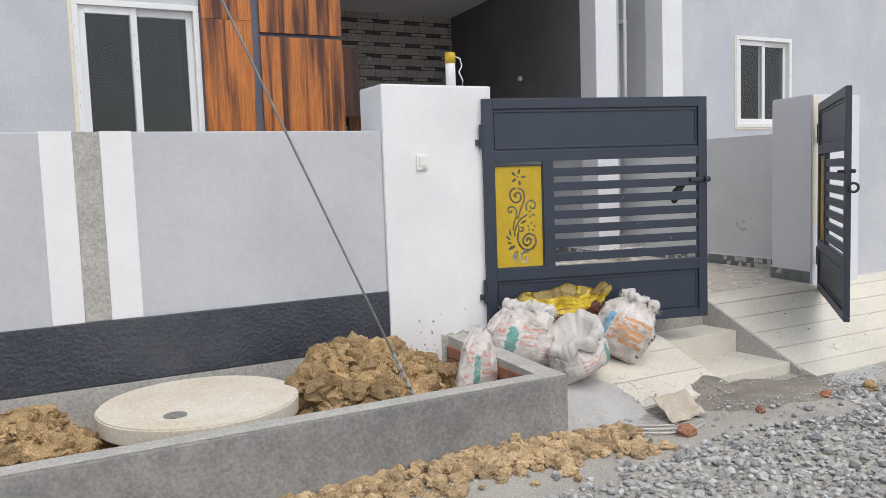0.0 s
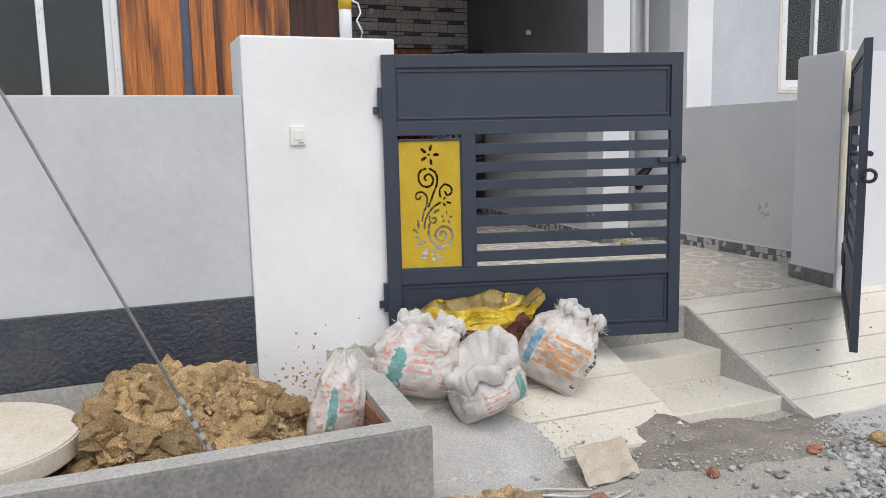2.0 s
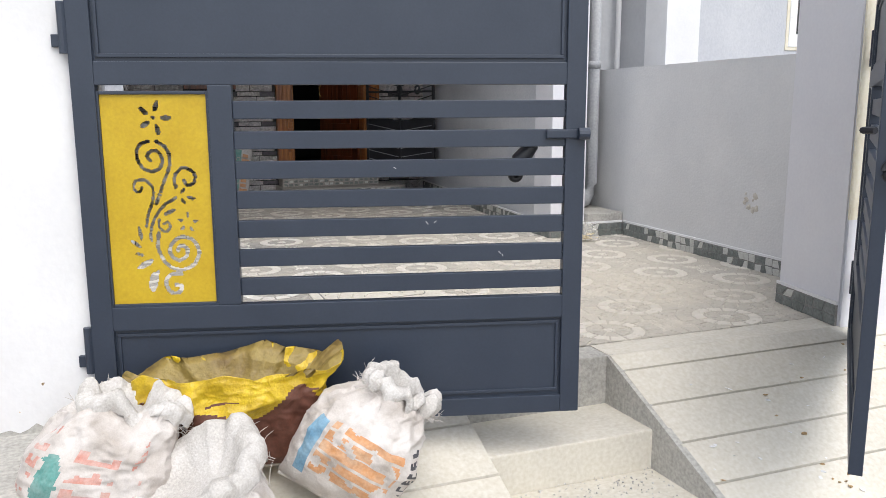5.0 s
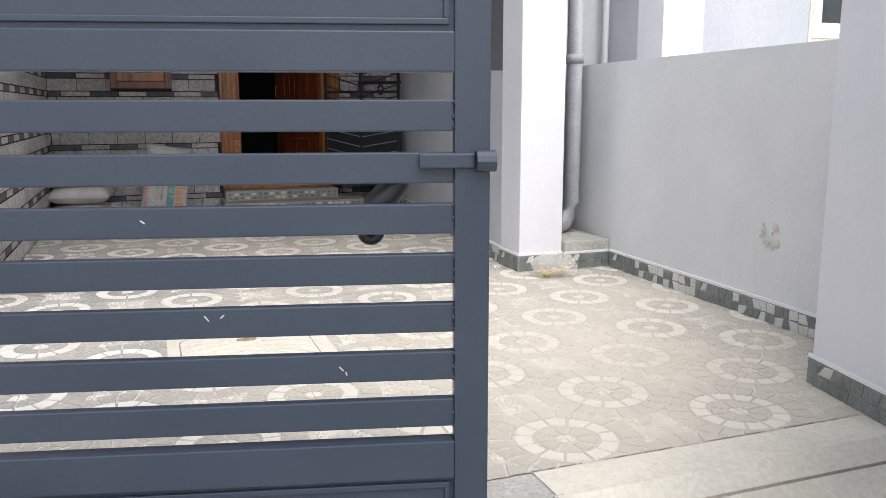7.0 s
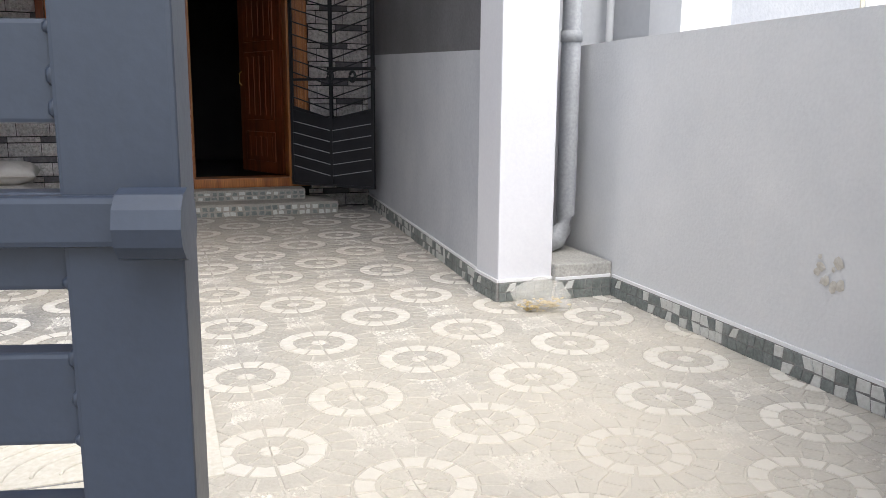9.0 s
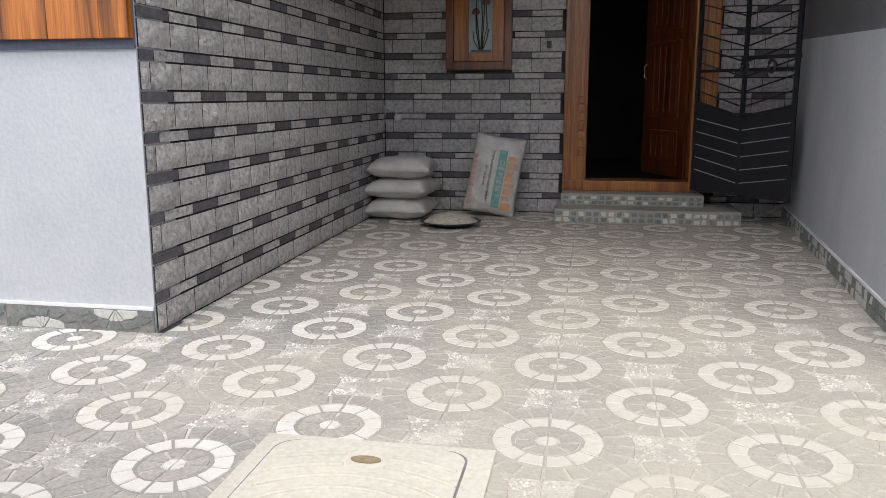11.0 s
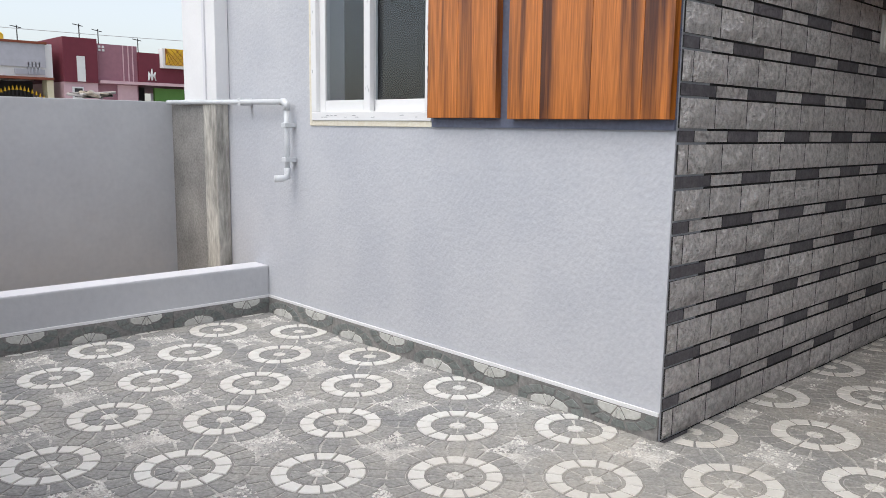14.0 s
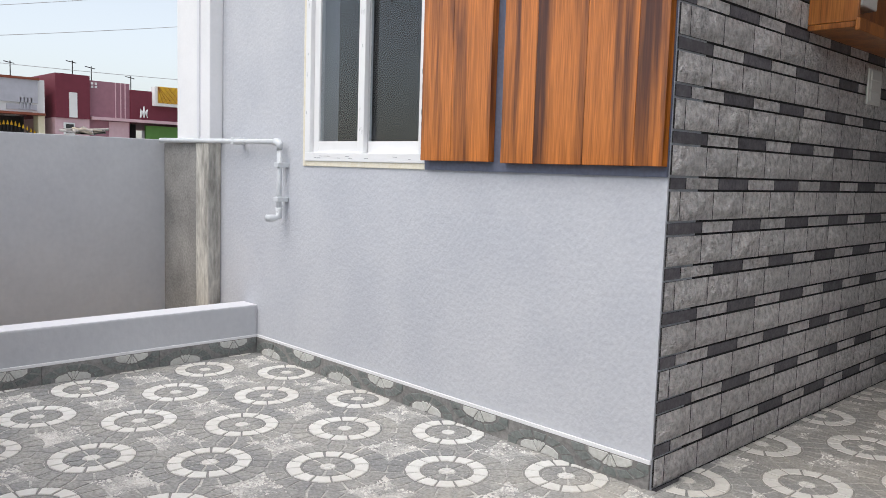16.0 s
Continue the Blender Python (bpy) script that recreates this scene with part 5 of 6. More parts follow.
a0, a1 = Vector((5.71, 12.13, 0)), Vector((6.34, 11.44, 0))
gl = (a1 - a0).length
grille = thing("grille_gate", "black iron grille gate standing open before the door", "gate", at=Matrix.Translation(a0) @ Matrix.Rotation(math.atan2(a1.y - a0.y, a1.x - a0.x), 4, "Z"))
GB, GT = 0.675, 2.75
for x in (0.012, gl / 2, gl - 0.012):
    part("stile", box(x - 0.014, x + 0.014, -0.014, 0.014, GB, GT, 0.002), M_BLACK, grille)
for z in (GB + 0.01, 1.66, GT - 0.012):
    part("rail", box(0.026, gl - 0.026, -0.011, 0.011, z - 0.012, z + 0.012, 0.002), M_BLACK, grille)
for s in (0, 1):
    xa, xb = (0.026, gl / 2 - 0.014) if s == 0 else (gl / 2 + 0.014, gl - 0.026)
    za, zb = (1.42, 1.31) if s == 0 else (1.31, 1.40)
    bm = bmesh.new()
    v0 = [bm.verts.new(p) for p in ((xa, -0.003, GB + 0.022), (xb, -0.003, GB + 0.022), (xb, -0.003, zb), (xa, -0.003, za))]
    v1 = [bm.verts.new((p.co.x, 0.003, p.co.z)) for p in v0]
    bm.faces.new(v0), bm.faces.new(v1[::-1])
    for k in range(4):
        bm.faces.new((v0[k], v1[k], v1[(k + 1) % 4], v0[(k + 1) % 4]))
    part("sheet", bm, M_BLACK, grille, "black sheet infill")
    for k in range(6):
        z = GB + 0.10 + 0.105 * k
        part("rib", tube([(xa, -0.008, z + (0.08 if s == 0 else 0.0)), (xb, -0.008, z + (0.0 if s == 0 else 0.07))], 0.004, 6), M_PVC_DARK if k < 5 else M_BLACK, grille)
    for k in range(11):
        z = 1.44 + 0.115 * k
        part("bar", tube([(xa, 0, z + (0.06 if s == 0 else -0.06)), (xb, 0, z + (-0.06 if s == 0 else 0.06))], 0.0065, 6), M_BLACK, grille)
part("lock_bar", box(gl / 2 - 0.02, gl + 0.03, -0.03, -0.015, 1.735, 1.765, 0.003), M_BLACK, grille)
for x in (gl * 0.52, gl * 0.78):
    part("padlock_eye", tube([(x + 0.03 * math.cos(a), -0.035, 1.68 + 0.045 * math.sin(a)) for a in [i * math.tau / 14 for i in range(15)]], 0.012, 6), M_BLACK, grille)

# wooden meter cabinet with open door, high on the stone wall
cab = thing("meter_cabinet", "varnished wooden meter cabinet hung on stone wall, door open", "cabinet")
for b in ((3.002, 3.22, 9.35, 10.45, 2.36, 2.385), (3.002, 3.22, 9.35, 10.45, 3.2, 3.225), (3.002, 3.22, 9.35, 9.375, 2.387, 3.198), (3.002, 3.22, 10.425, 10.45, 2.387, 3.198)):
    part("board", box(*b, 0.003), M_DOORWOOD, cab)
part("back", box(3.001, 3.012, 9.376, 10.424, 2.387, 3.198), M_DOORWOOD, cab)
part("rail", box(3.21, 3.232, 9.35, 10.45, 2.345, 2.40, 0.003), M_DOORWOOD, cab, "pale lipped front rail")
part("door", box(3.235, 4.08, 10.43, 10.455, 2.30, 3.18, 0.004), M_DOORLEAF, cab, "dark red-brown open cabinet door")
part("meter", box(3.02, 3.15, 9.6, 9.8, 2.5, 2.85, 0.01), M_PLATE, cab, "pale meter box")
plate = thing("switch_plate", "white switch plate on the stone wall", "switch")
part("plate", box(3.002, 3.014, 10.17, 10.37, 2.09, 2.28, 0.004), M_PLATE, plate)
for k in range(3):
    part("rocker", box(3.013, 3.019, 10.20, 10.34, 2.11 + 0.055 * k, 2.155 + 0.055 * k, 0.002), M_PLATE, plate)
bm = tube([(3.012, 12.22, 1.38), (3.016, 12.2, 1.30), (3.012, 12.21, 1.23)], 0.004, 6)
tagged(part("loose_wire", bm, M_UPVC, smooth=True), "short loose white wire in the porch corner", "wire")
bm = bmesh.new()
bmesh.ops.create_icosphere(bm, subdivisions=2, radius=0.035, matrix=Matrix.Translation((3.12, 12.245, 1.28)) @ Matrix.Diagonal((1, 0.5, 1, 1)))
for v in bm.verts:
    v.co += 0.02 * Vector((noise.noise(v.co * 30), 0, noise.noise(v.co * 30 + Vector((9, 0, 0)))))
tagged(part("tap_wrap", bm, M_UPVC), "white plastic wrapped round a wall tap", "tap")
bm = bmesh.new()
add_box(bm, 4.455, 4.495, 12.245, 12.27, 1.87, 1.93, 0.004)
tagged(part("door_bell", bm, M_BLACK), "small black bell push beside the front door", "bell")
cam_t = thing("wall_lamp_socket", "small white lamp socket high on the stone wall", "lamp socket")
part("socket", tube([(5.0, 12.27, 3.35), (5.0, 12.20, 3.33)], 0.035, 12), M_UPVC, cam_t)
bm = tube([(6.25, 9.9, 2.78), (6.21, 9.9, 2.78)], 0.03, 10)
tagged(part("wall_hook", bm, M_UPVC), "small pale fixing on the dark wall band", "hook")


# ---------- cement bags ----------
def pillow(w, d, h, seed, U=26, V=34):
    """A filled flat bag lying down, centred on its base; seams along its short ends."""
    bm = bmesh.new()
    top, bot = [], []
    for j in range(V + 1):
        rt, rb = [], []
        for i in range(U + 1):
            u, v = i / U * 2 - 1, j / V * 2 - 1
            t = max(0.0, (1 - abs(u) ** 3.2)) ** 0.5 * max(0.0, (1 - abs(v) ** 4)) ** 0.55
            wob = 1 + 0.16 * noise.noise((u * 1.5, v * 1.5, seed)) + 0.07 * noise.noise((u * 5, v * 5, seed))
            pin = 1 - 0.06 * (1 - abs(v) ** 3) * (abs(u) ** 6) - 0.05 * abs(v) ** 8 * (1 - abs(u))
            x, y = u * w / 2 * pin, v * d / 2 * (1 - 0.04 * (1 - abs(u)))
            z = h / 2 * t * wob
            rt.append(bm.verts.new((x, y, h * 0.42 + z * 1.1)))
            rb.append(rt[-1] if i in (0, U) or j in (0, V) else bm.verts.new((x, y, h * 0.42 - z * 0.84)))
        top.append(rt), bot.append(rb)
    for j in range(V):
        for i in range(U):
            bm.faces.new((top[j][i], top[j][i + 1], top[j + 1][i + 1], top[j + 1][i]))
            try:
                bm.faces.new((bot[j][i], bot[j + 1][i], bot[j + 1][i + 1], bot[j][i + 1]))
            except ValueError:
                pass
    return bm


for k, (dx, yaw) in enumerate(((0.0, 91), (0.015, 87), (0.02, 93))):
    t = thing("cement_bag", "full pale grey cement bag in a stack of three", "cement bag", group="stacked cement bags", at=pose(3.25 + dx, 11.84, FLOOR + 0.172 * k, 0, 0, yaw))
    part("body", pillow(0.62, 0.54, 0.19, k * 7 + 1), M_SACK_IN if k < 2 else M_SACK_IN, t, smooth=True)
    part("seam", box(-0.315, -0.30, -0.24, 0.24, 0.074, 0.082, 0.002), M_SACK, t, "stitched white end seam")

bag = thing("cement_bag", "printed cement bag leaning against the stone wall", "cement bag", at=Matrix.Translation((3.99, 11.98, FLOOR + 0.01)) @ Matrix.Rotation(radians(9), 4, "Y") @ Matrix.Rotation(radians(76), 4, "X"))
bm = pillow(0.46, 0.70, 0.14, 40)
bmesh.ops.translate(bm, verts=bm.verts, vec=(0, 0.35, 0))
part("body", bm, mat("dusty_grey_printed_sack", (0.60, 0.575, 0.55), (0.40, 0.375, 0.35), rough=0.7, scale=9, fine=160, bump=0.3, fine_mix=0.25, relief=0.4), bag, smooth=True)


def text_part(words, size, material, parent, m, label=""):
    cu = bpy.data.curves.new("lettering", "FONT")
    cu.body, cu.size, cu.extrude, cu.align_x = words, size, 0.0015, "CENTER"
    tmp = bpy.data.objects.new("lettering", cu)
    scene.collection.objects.link(tmp)
    me = bpy.data.meshes.new_from_object(tmp.evaluated_get(bpy.context.evaluated_depsgraph_get()))
    bpy.data.objects.remove(tmp)
    me.materials.clear()
    me.materials.append(material)
    ob = new("lettering", me)
    ob.parent, ob.matrix_basis = parent, m
    if label:
        ob["label"] = label
    return ob


def bag_top(u, v):
    t = max(0.0, (1 - abs(u) ** 3.2)) ** 0.5 * max(0.0, (1 - abs(v) ** 4)) ** 0.55
    return 0.14 * 0.42 + 0.07 * t * 1.1 * 1.1 + 0.006


def printed(x0, x1, y0, y1, material, label):
    bm = bmesh.new()
    N = 12
    g = [[bm.verts.new((x0 + (x1 - x0) * i / N, y0 + (y1 - y0) * j / N, bag_top((x0 + (x1 - x0) * i / N) / 0.23, (y0 + (y1 - y0) * j / N - 0.35) / 0.35))) for i in range(N + 1)] for j in range(N + 1)]
    for j in range(N):
        for i in range(N):
            bm.faces.new((g[j][i], g[j][i + 1], g[j + 1][i + 1], g[j + 1][i]))
    return part("print", bm, material, bag, label, smooth=True)


printed(0.015, 0.085, 0.06, 0.56, M_PRINT_G, "green printed band")
text_part("C E M E N T", 0.062, M_SACK, bag, Matrix.Translation((0.032, 0.31, bag_top(0.15, 0) + 0.004)) @ Matrix.Rotation(radians(-90), 4, "Z"))
text_part("PORTLAND POZZOLANA CEMENT", 0.028, M_PRINT_K, bag, Matrix.Translation((-0.045, 0.32, bag_top(-0.2, 0) + 0.001)) @ Matrix.Rotation(radians(-90), 4, "Z"))
text_part("(Fly Ash Based)", 0.028, M_PRINT_K, bag, Matrix.Translation((-0.085, 0.32, bag_top(-0.35, 0) + 0.001)) @ Matrix.Rotation(radians(-90), 4, "Z"))
y = 0.05
for k, L in enumerate((0.075, 0.05, 0.06, 0.04, 0.06, 0.045, 0.055, 0.05)):
    printed(0.098, 0.098 + (0.085 if k % 3 == 0 else 0.065), y, y + L - 0.012, M_PRINT_O, "orange printed bar")
    y += L + 0.006
for k in range(9):
    printed(-0.20, -0.165, 0.06 + 0.05 * k, 0.095 + 0.05 * k, M_PRINT_R, "faded red printed bar")

pan = thing("mortar_pan", "shallow pan heaped with pale sand on tiles", "pan")
bm = bmesh.new()
prof = [(0.0, 0.0), (0.16, 0.0), (0.235, 0.035), (0.25, 0.04), (0.245, 0.046), (0.225, 0.04), (0.2, 0.03)]
rings = [[bm.verts.new((3.76 + r * math.cos(a), 11.40 + r * math.sin(a), FLOOR + z)) for a in [k * math.tau / 40 for k in range(40)]] if r else [bm.verts.new((3.76, 11.40, FLOOR))] for r, z in prof]
for k in range(40):
    bm.faces.new((rings[0][0], rings[1][k], rings[1][(k + 1) % 40]))
    for a, b in zip(rings[1:], rings[2:]):
        bm.faces.new((a[k], b[k], b[(k + 1) % 40], a[(k + 1) % 40]))
part("dish", bm, M_BLACK, pan, smooth=True)
bm = bmesh.new()
rings = [[bm.verts.new((3.76 + 0.22 * q * math.cos(a), 11.40 + 0.22 * q * math.sin(a), FLOOR + 0.035 + 0.075 * (1 - q ** 2) + 0.02 * noise.noise((q * 4 * math.cos(a), q * 4 * math.sin(a), 1)) * (1 - q))) for a in [k * math.tau / 40 for k in range(40)]] for q in (0.1, 0.25, 0.4, 0.55, 0.7, 0.85, 1.0)]
bm.faces.new(rings[0])
for a, b in zip(rings, rings[1:]):
    for k in range(40):
        bm.faces.new((a[k], b[k], b[(k + 1) % 40], a[(k + 1) % 40]))
part("sand", bm, mat("pale_sand", (0.55, 0.50, 0.42), (0.30, 0.27, 0.22), rough=0.95, scale=25, fine=150, bump=0.6, fine_mix=0.3), pan, "pale damp sand", smooth=True)

# crumpled clear bag by the column
M_FILM = bpy.data.materials.new("clear_plastic_film")
M_FILM.use_nodes = True
fb = M_FILM.node_tree.nodes["Principled BSDF"]
fb.inputs["Base Color"].default_value = (0.82, 0.8, 0.74, 1)
fb.inputs["Roughness"].default_value = 0.25
fb.inputs["Alpha"].default_value = 0.3
cb = thing("plastic_bag", "crumpled clear plastic bag with straw scraps", "plastic bag")
bm = bmesh.new()
bmesh.ops.create_icosphere(bm, subdivisions=4, radius=0.13, matrix=Matrix.Diagonal((1.15, 0.75, 0.72, 1)))
for v in bm.verts:
    c = v.co.copy()
    v.co *= 1 + 0.35 * noise.noise(c * 9) + 0.22 * abs(noise.noise(c * 22))
    v.co.z = max(v.co.z, -0.06)
bmesh.ops.translate(bm, verts=bm.verts, vec=(6.31, 7.95, FLOOR + 0.064))
part("film", bm, M_FILM, cb)
sp = [(6.29 + rnd.gauss(0, 0.06), 7.92 + rnd.gauss(0, 0.03), FLOOR + rnd.uniform(0.01, 0.06), rnd.uniform(0.006, 0.014)) for _ in range(90)]
o = rocks("straw_scraps", sp, mat("straw", (0.50, 0.36, 0.14), (0.6, 0.46, 0.22), rough=0.9, scale=30, fine=90, bump=0.2), 0.35, 0.3, 5)
o.parent = cb
o["kind"] = "stuff"

# pale cloth in the forecourt corner
bm = bmesh.new()
g = [[bm.verts.new((0.14 + 0.55 * i / 10 + 0.02 * math.sin(j), 5.86 + 0.30 * j / 8 + 0.012 * i, FLOOR + 0.012 + 0.05 * abs(noise.noise((i * 0.5, j * 0.5, 3))) + (0.06 if i < 3 else 0) * (1 - i / 3))) for i in range(11)] for j in range(9)]
for j in range(8):
    for i in range(10):
        bm.faces.new((g[j][i], g[j][i + 1], g[j + 1][i + 1], g[j + 1][i]))
ext = bmesh.ops.extrude_face_region(bm, geom=bm.faces[:])
bmesh.ops.translate(bm, verts=[v for v in ext["geom"] if isinstance(v, bmesh.types.BMVert)], vec=(0, 0, -0.01))
tagged(part("empty_sack", bm, mat("pale_yellow_cloth", (0.62, 0.55, 0.30), (0.70, 0.66, 0.48), rough=0.8, scale=6, fine=120, bump=0.2), smooth=True), "crumpled pale yellow empty sack on the tiles", "sack")

# rope on the wall top
sp = [(-1.24 + rnd.gauss(0, 0.03), 7.62 + rnd.gauss(0, 0.075), 1.835 + abs(rnd.gauss(0, 0.022))) for _ in range(26)]
rope = thing("rope_coil", "frayed pale rope heap on the boundary wall", "rope")
for k in range(6):
    bm = tube([sp[(k * 4 + i) % 26] for i in range(8)], 0.011, 6)
    part("loop", bm, M_CARD if k % 3 == 0 else M_SACK, rope, smooth=True)

# wall pipe on the front wall
wp = thing("water_pipe", "pale grey plastic water pipe clipped to the wall", "pipe")
part("run", tube([(-1.15, 8.10, 1.815), (0.34, 8.16, 1.80)], 0.0165, 12), M_PVC, wp, smooth=True)
part("drop", tube([(0.36, 8.165, 1.78), (0.36, 8.165, 1.36)], 0.0165, 12), M_PVC, wp, smooth=True)
part("elbow", tube([(0.315, 8.16, 1.80), (0.345, 8.162, 1.799), (0.36, 8.165, 1.785), (0.36, 8.165, 1.75)], 0.022, 12), M_PVC, wp, smooth=True)
part("outlet", tube([(0.36, 8.165, 1.40), (0.36, 8.165, 1.345), (0.355, 8.13, 1.335), (0.345, 8.085, 1.335)], 0.022, 12), M_PVC, wp, smooth=True)
for x, z in ((-0.62, 1.812), (-0.15, 1.807)):
    part("clip", box(x - 0.015, x + 0.015, 8.125, 8.218, z - 0.024, z + 0.024, 0.004), M_PVC, wp)
for z in (1.66, 1.45):
    part("clip", box(0.335, 0.385, 8.14, 8.218, z - 0.014, z + 0.014, 0.004), M_PVC, wp)

# drain pipes in the niche
dp = thing("drain_pipe", "thick grey plastic drain pipe standing in the niche", "pipe")
part("tube", tube([(6.72, 8.52, 4.5), (6.72, 8.52, 0.82), (6.70, 8.51, 0.74), (6.65, 8.49, 0.68), (6.58, 8.48, 0.66)], 0.055, 18), M_PVC_DARK, dp, smooth=True)
part("collar", tube([(6.72, 8.52, 1.86), (6.72, 8.52, 1.80)], 0.062, 18), M_PVC_DARK, dp, smooth=True)
dp2 = thing("drain_pipe", "grey plastic drain pipe at the back of the niche", "pipe")
part("tube", tube([(6.56, 8.75, 4.5), (6.56, 8.75, 0.62)], 0.045, 16), M_PVC_DARK, dp2, smooth=True)
part("clamp", box(6.50, 6.62, 8.70, 8.9, 1.9, 1.93, 0.004), M_PVC_DARK, dp2)
dp3 = thing("drain_pipe", "thin white plastic pipe on the neighbouring wall", "pipe")
part("tube", tube([(7.13, 8.80, 6.0), (7.13, 8.80, 0.0)], 0.024, 12), M_UPVC, dp3, smooth=True)
part("clamp", box(7.09, 7.17, 8.79, 8.9, 3.38, 3.41, 0.003), M_UPVC, dp3)

# floor inspection cover
mh = thing("inspection_cover", "cream square inspection cover with curved ribs", "manhole cover")
part("surround", box(3.91, 4.62, 6.57, 7.28, FLOOR - 0.01, FLOOR + 0.006, 0.003), M_CONCRETE, mh)



def round_plate(x0, x1, y0, y1, r, z0, z1, bevel=0.0):
    """A flat plate with rounded corners."""
    pts = []
    for cx, cy, a in ((x1 - r, y1 - r, 0), (x0 + r, y1 - r, 90), (x0 + r, y0 + r, 180), (x1 - r, y0 + r, 270)):
        pts += [(cx + r * math.cos(radians(a + q * 15)), cy + r * math.sin(radians(a + q * 15))) for q in range(7)]
    return prism(pts, z0, z1, bevel)


part("groove", round_plate(3.962, 4.548, 6.642, 7.248, 0.07, FLOOR + 0.0045, FLOOR + 0.0068), M_CEMENT_DARK, mh, "dark gap round the cover")
part("cover", round_plate(3.969, 4.541, 6.649, 7.241, 0.065, FLOOR, FLOOR + 0.010, 0.003), M_CONCRETE, mh)
for k in range(1, 8):
    r = 0.075 * k
    pts = [(4.265 + r * math.cos(a), 6.70 + r * 0.9 * math.sin(a), FLOOR + 0.011) for a in [math.pi * i / 24 for i in range(25)]]
    pts = [p for p in pts if 3.985 < p[0] < 4.545 and p[1] < 7.205]
    if len(pts) > 4 and k < 8:
        part("rib", tube(pts[: len(pts) // 2] if k > 5 else pts, 0.006, 6), M_CONCRETE, mh, smooth=True)
        if k > 5:
            part("rib", tube(pts[len(pts) // 2 + 1:], 0.006, 6), M_CONCRETE, mh, smooth=True)
bm = bmesh.new()
bmesh.ops.create_cone(bm, cap_ends=True, segments=24, radius1=0.045, radius2=0.045, depth=0.003, matrix=Matrix.Translation((4.26, 7.14, FLOOR + 0.012)) @ Matrix.Diagonal((1, 0.5, 1, 1)))
part("lift_hole", bm, mat("rusty_dust", (0.25, 0.19, 0.11), (0.33, 0.26, 0.17), rough=0.9, scale=40, fine=90, bump=0.3), mh, "dusty lifting recess")

# ---------- houses across the open plots ----------
def flat(name, c, other=None, rough=0.7):
    return mat(name, c, other or tuple(v * 0.9 for v in c), rough=rough, scale=0.8, fine=8, bump=0.05, fine_mix=0.08)


H_GREY, H_CREAM, H_WHITE = flat("far_grey_paint", (0.45, 0.45, 0.50)), flat("far_cream_paint", (0.78, 0.72, 0.52)), flat("far_white_paint", (0.78, 0.78, 0.78))
H_MAROON, H_MAUVE, H_PINK = flat("far_maroon_paint", (0.16, 0.022, 0.04)), flat("far_mauve_paint", (0.32, 0.15, 0.19)), flat("far_pink_paint", (0.62, 0.42, 0.46))
H_BROWN, H_BLUE, H_YELLOW = flat("far_brown_paint", (0.22, 0.06, 0.03)), flat("far_blue_glass", (0.03, 0.17, 0.38), rough=0.2), flat("far_yellow_paint", (0.75, 0.45, 0.02))
H_DARK, H_GREEN, H_STRAW = flat("far_painted_shade_and_dark_parts", (0.03, 0.028, 0.03)), flat("far_green_sheet", (0.10, 0.24, 0.05)), flat("straw_thatch", (0.22, 0.20, 0.15), (0.10, 0.09, 0.07))
HX = -18.0


def along(y):
    """Place along the row of houses."""
    return 9.9 + (y - 9.86) * 1.022


def front(name, y0, y1, z0, z1, material, parent, out=0.04, deep=0.2, label=""):
    return part(name, box(HX - deep, HX + out, along(y0), along(y1), z0, z1), material, parent, label)


h1 = thing("terraced_house", "cream and grey single-storey house with brown louvres", "house")
front("wall", 7.6, 8.86, -0.1, 4.35, H_CREAM, h1, 0.0, 6)
front("tower", 8.86, 9.86, -0.1, 4.68, H_GREY, h1, 0.25, 5, "grey tower wall")
front("wall", 9.86, 10.90, -0.1, 4.20, H_CREAM, h1, 0.0, 6)
front("parapet", 9.86, 10.88, 4.2, 4.62, H_CREAM, h1, -0.1, 0.4)
front("parapet_block", 10.28, 10.6, 4.2, 4.72, H_WHITE, h1, -0.05, 0.4)
front("cornice", 9.86, 10.93, 4.13, 4.2, H_BROWN, h1, 0.08, 0.2, "brown cornice")
front("canopy", 10.9, 11.15, 4.33, 4.38, H_WHITE, h1, 0.3, 1.2)
front("louvre_frame", 9.06, 9.44, 3.44, 4.70, H_WHITE, h1, 0.28, 0.0)
for k in range(9):
    front("louvre", 9.09, 9.41, 3.48 + 0.132 * k, 3.58 + 0.132 * k, H_BROWN, h1, 0.31, -0.27, "brown louvre")
front("portal", 9.88, 9.95, -0.1, 3.74, H_BROWN, h1, 0.06, 0.0)
front("portal", 9.88, 10.42, 3.68, 3.74, H_BROWN, h1, 0.06, 0.0)
w = front("window", 9.91, 10.34, 2.70, 3.22, H_WHITE, h1, 0.05, 0.0)
front("pane", 9.95, 10.30, 2.74, 3.18, H_BLUE, w, 0.07, -0.05, "blue window pane")
for y in (10.68, 10.78):
    front("stripe", y, y + 0.03, -0.1, 4.13, H_GREY, h1, 0.02, 0.0)
for k in range(5):
    part("diamond_line", tube([(HX + 0.27, 8.9 + 0.02 * k, 2.4 + 0.36 * k), (HX + 0.27, 9.84, 3.0 + 0.40 * k - (0.8 if k % 2 else 0))], 0.012, 5), H_WHITE, h1)
for z in (4.42, 4.55):
    front("groove", 9.9, 10.26, z, z + 0.025, H_GREY, h1, -0.08, 0.12)
for y in (10.36, 10.42):
    front("groove", y, y + 0.03, 4.42, 4.78, H_DARK, h1, -0.03, 0.06)
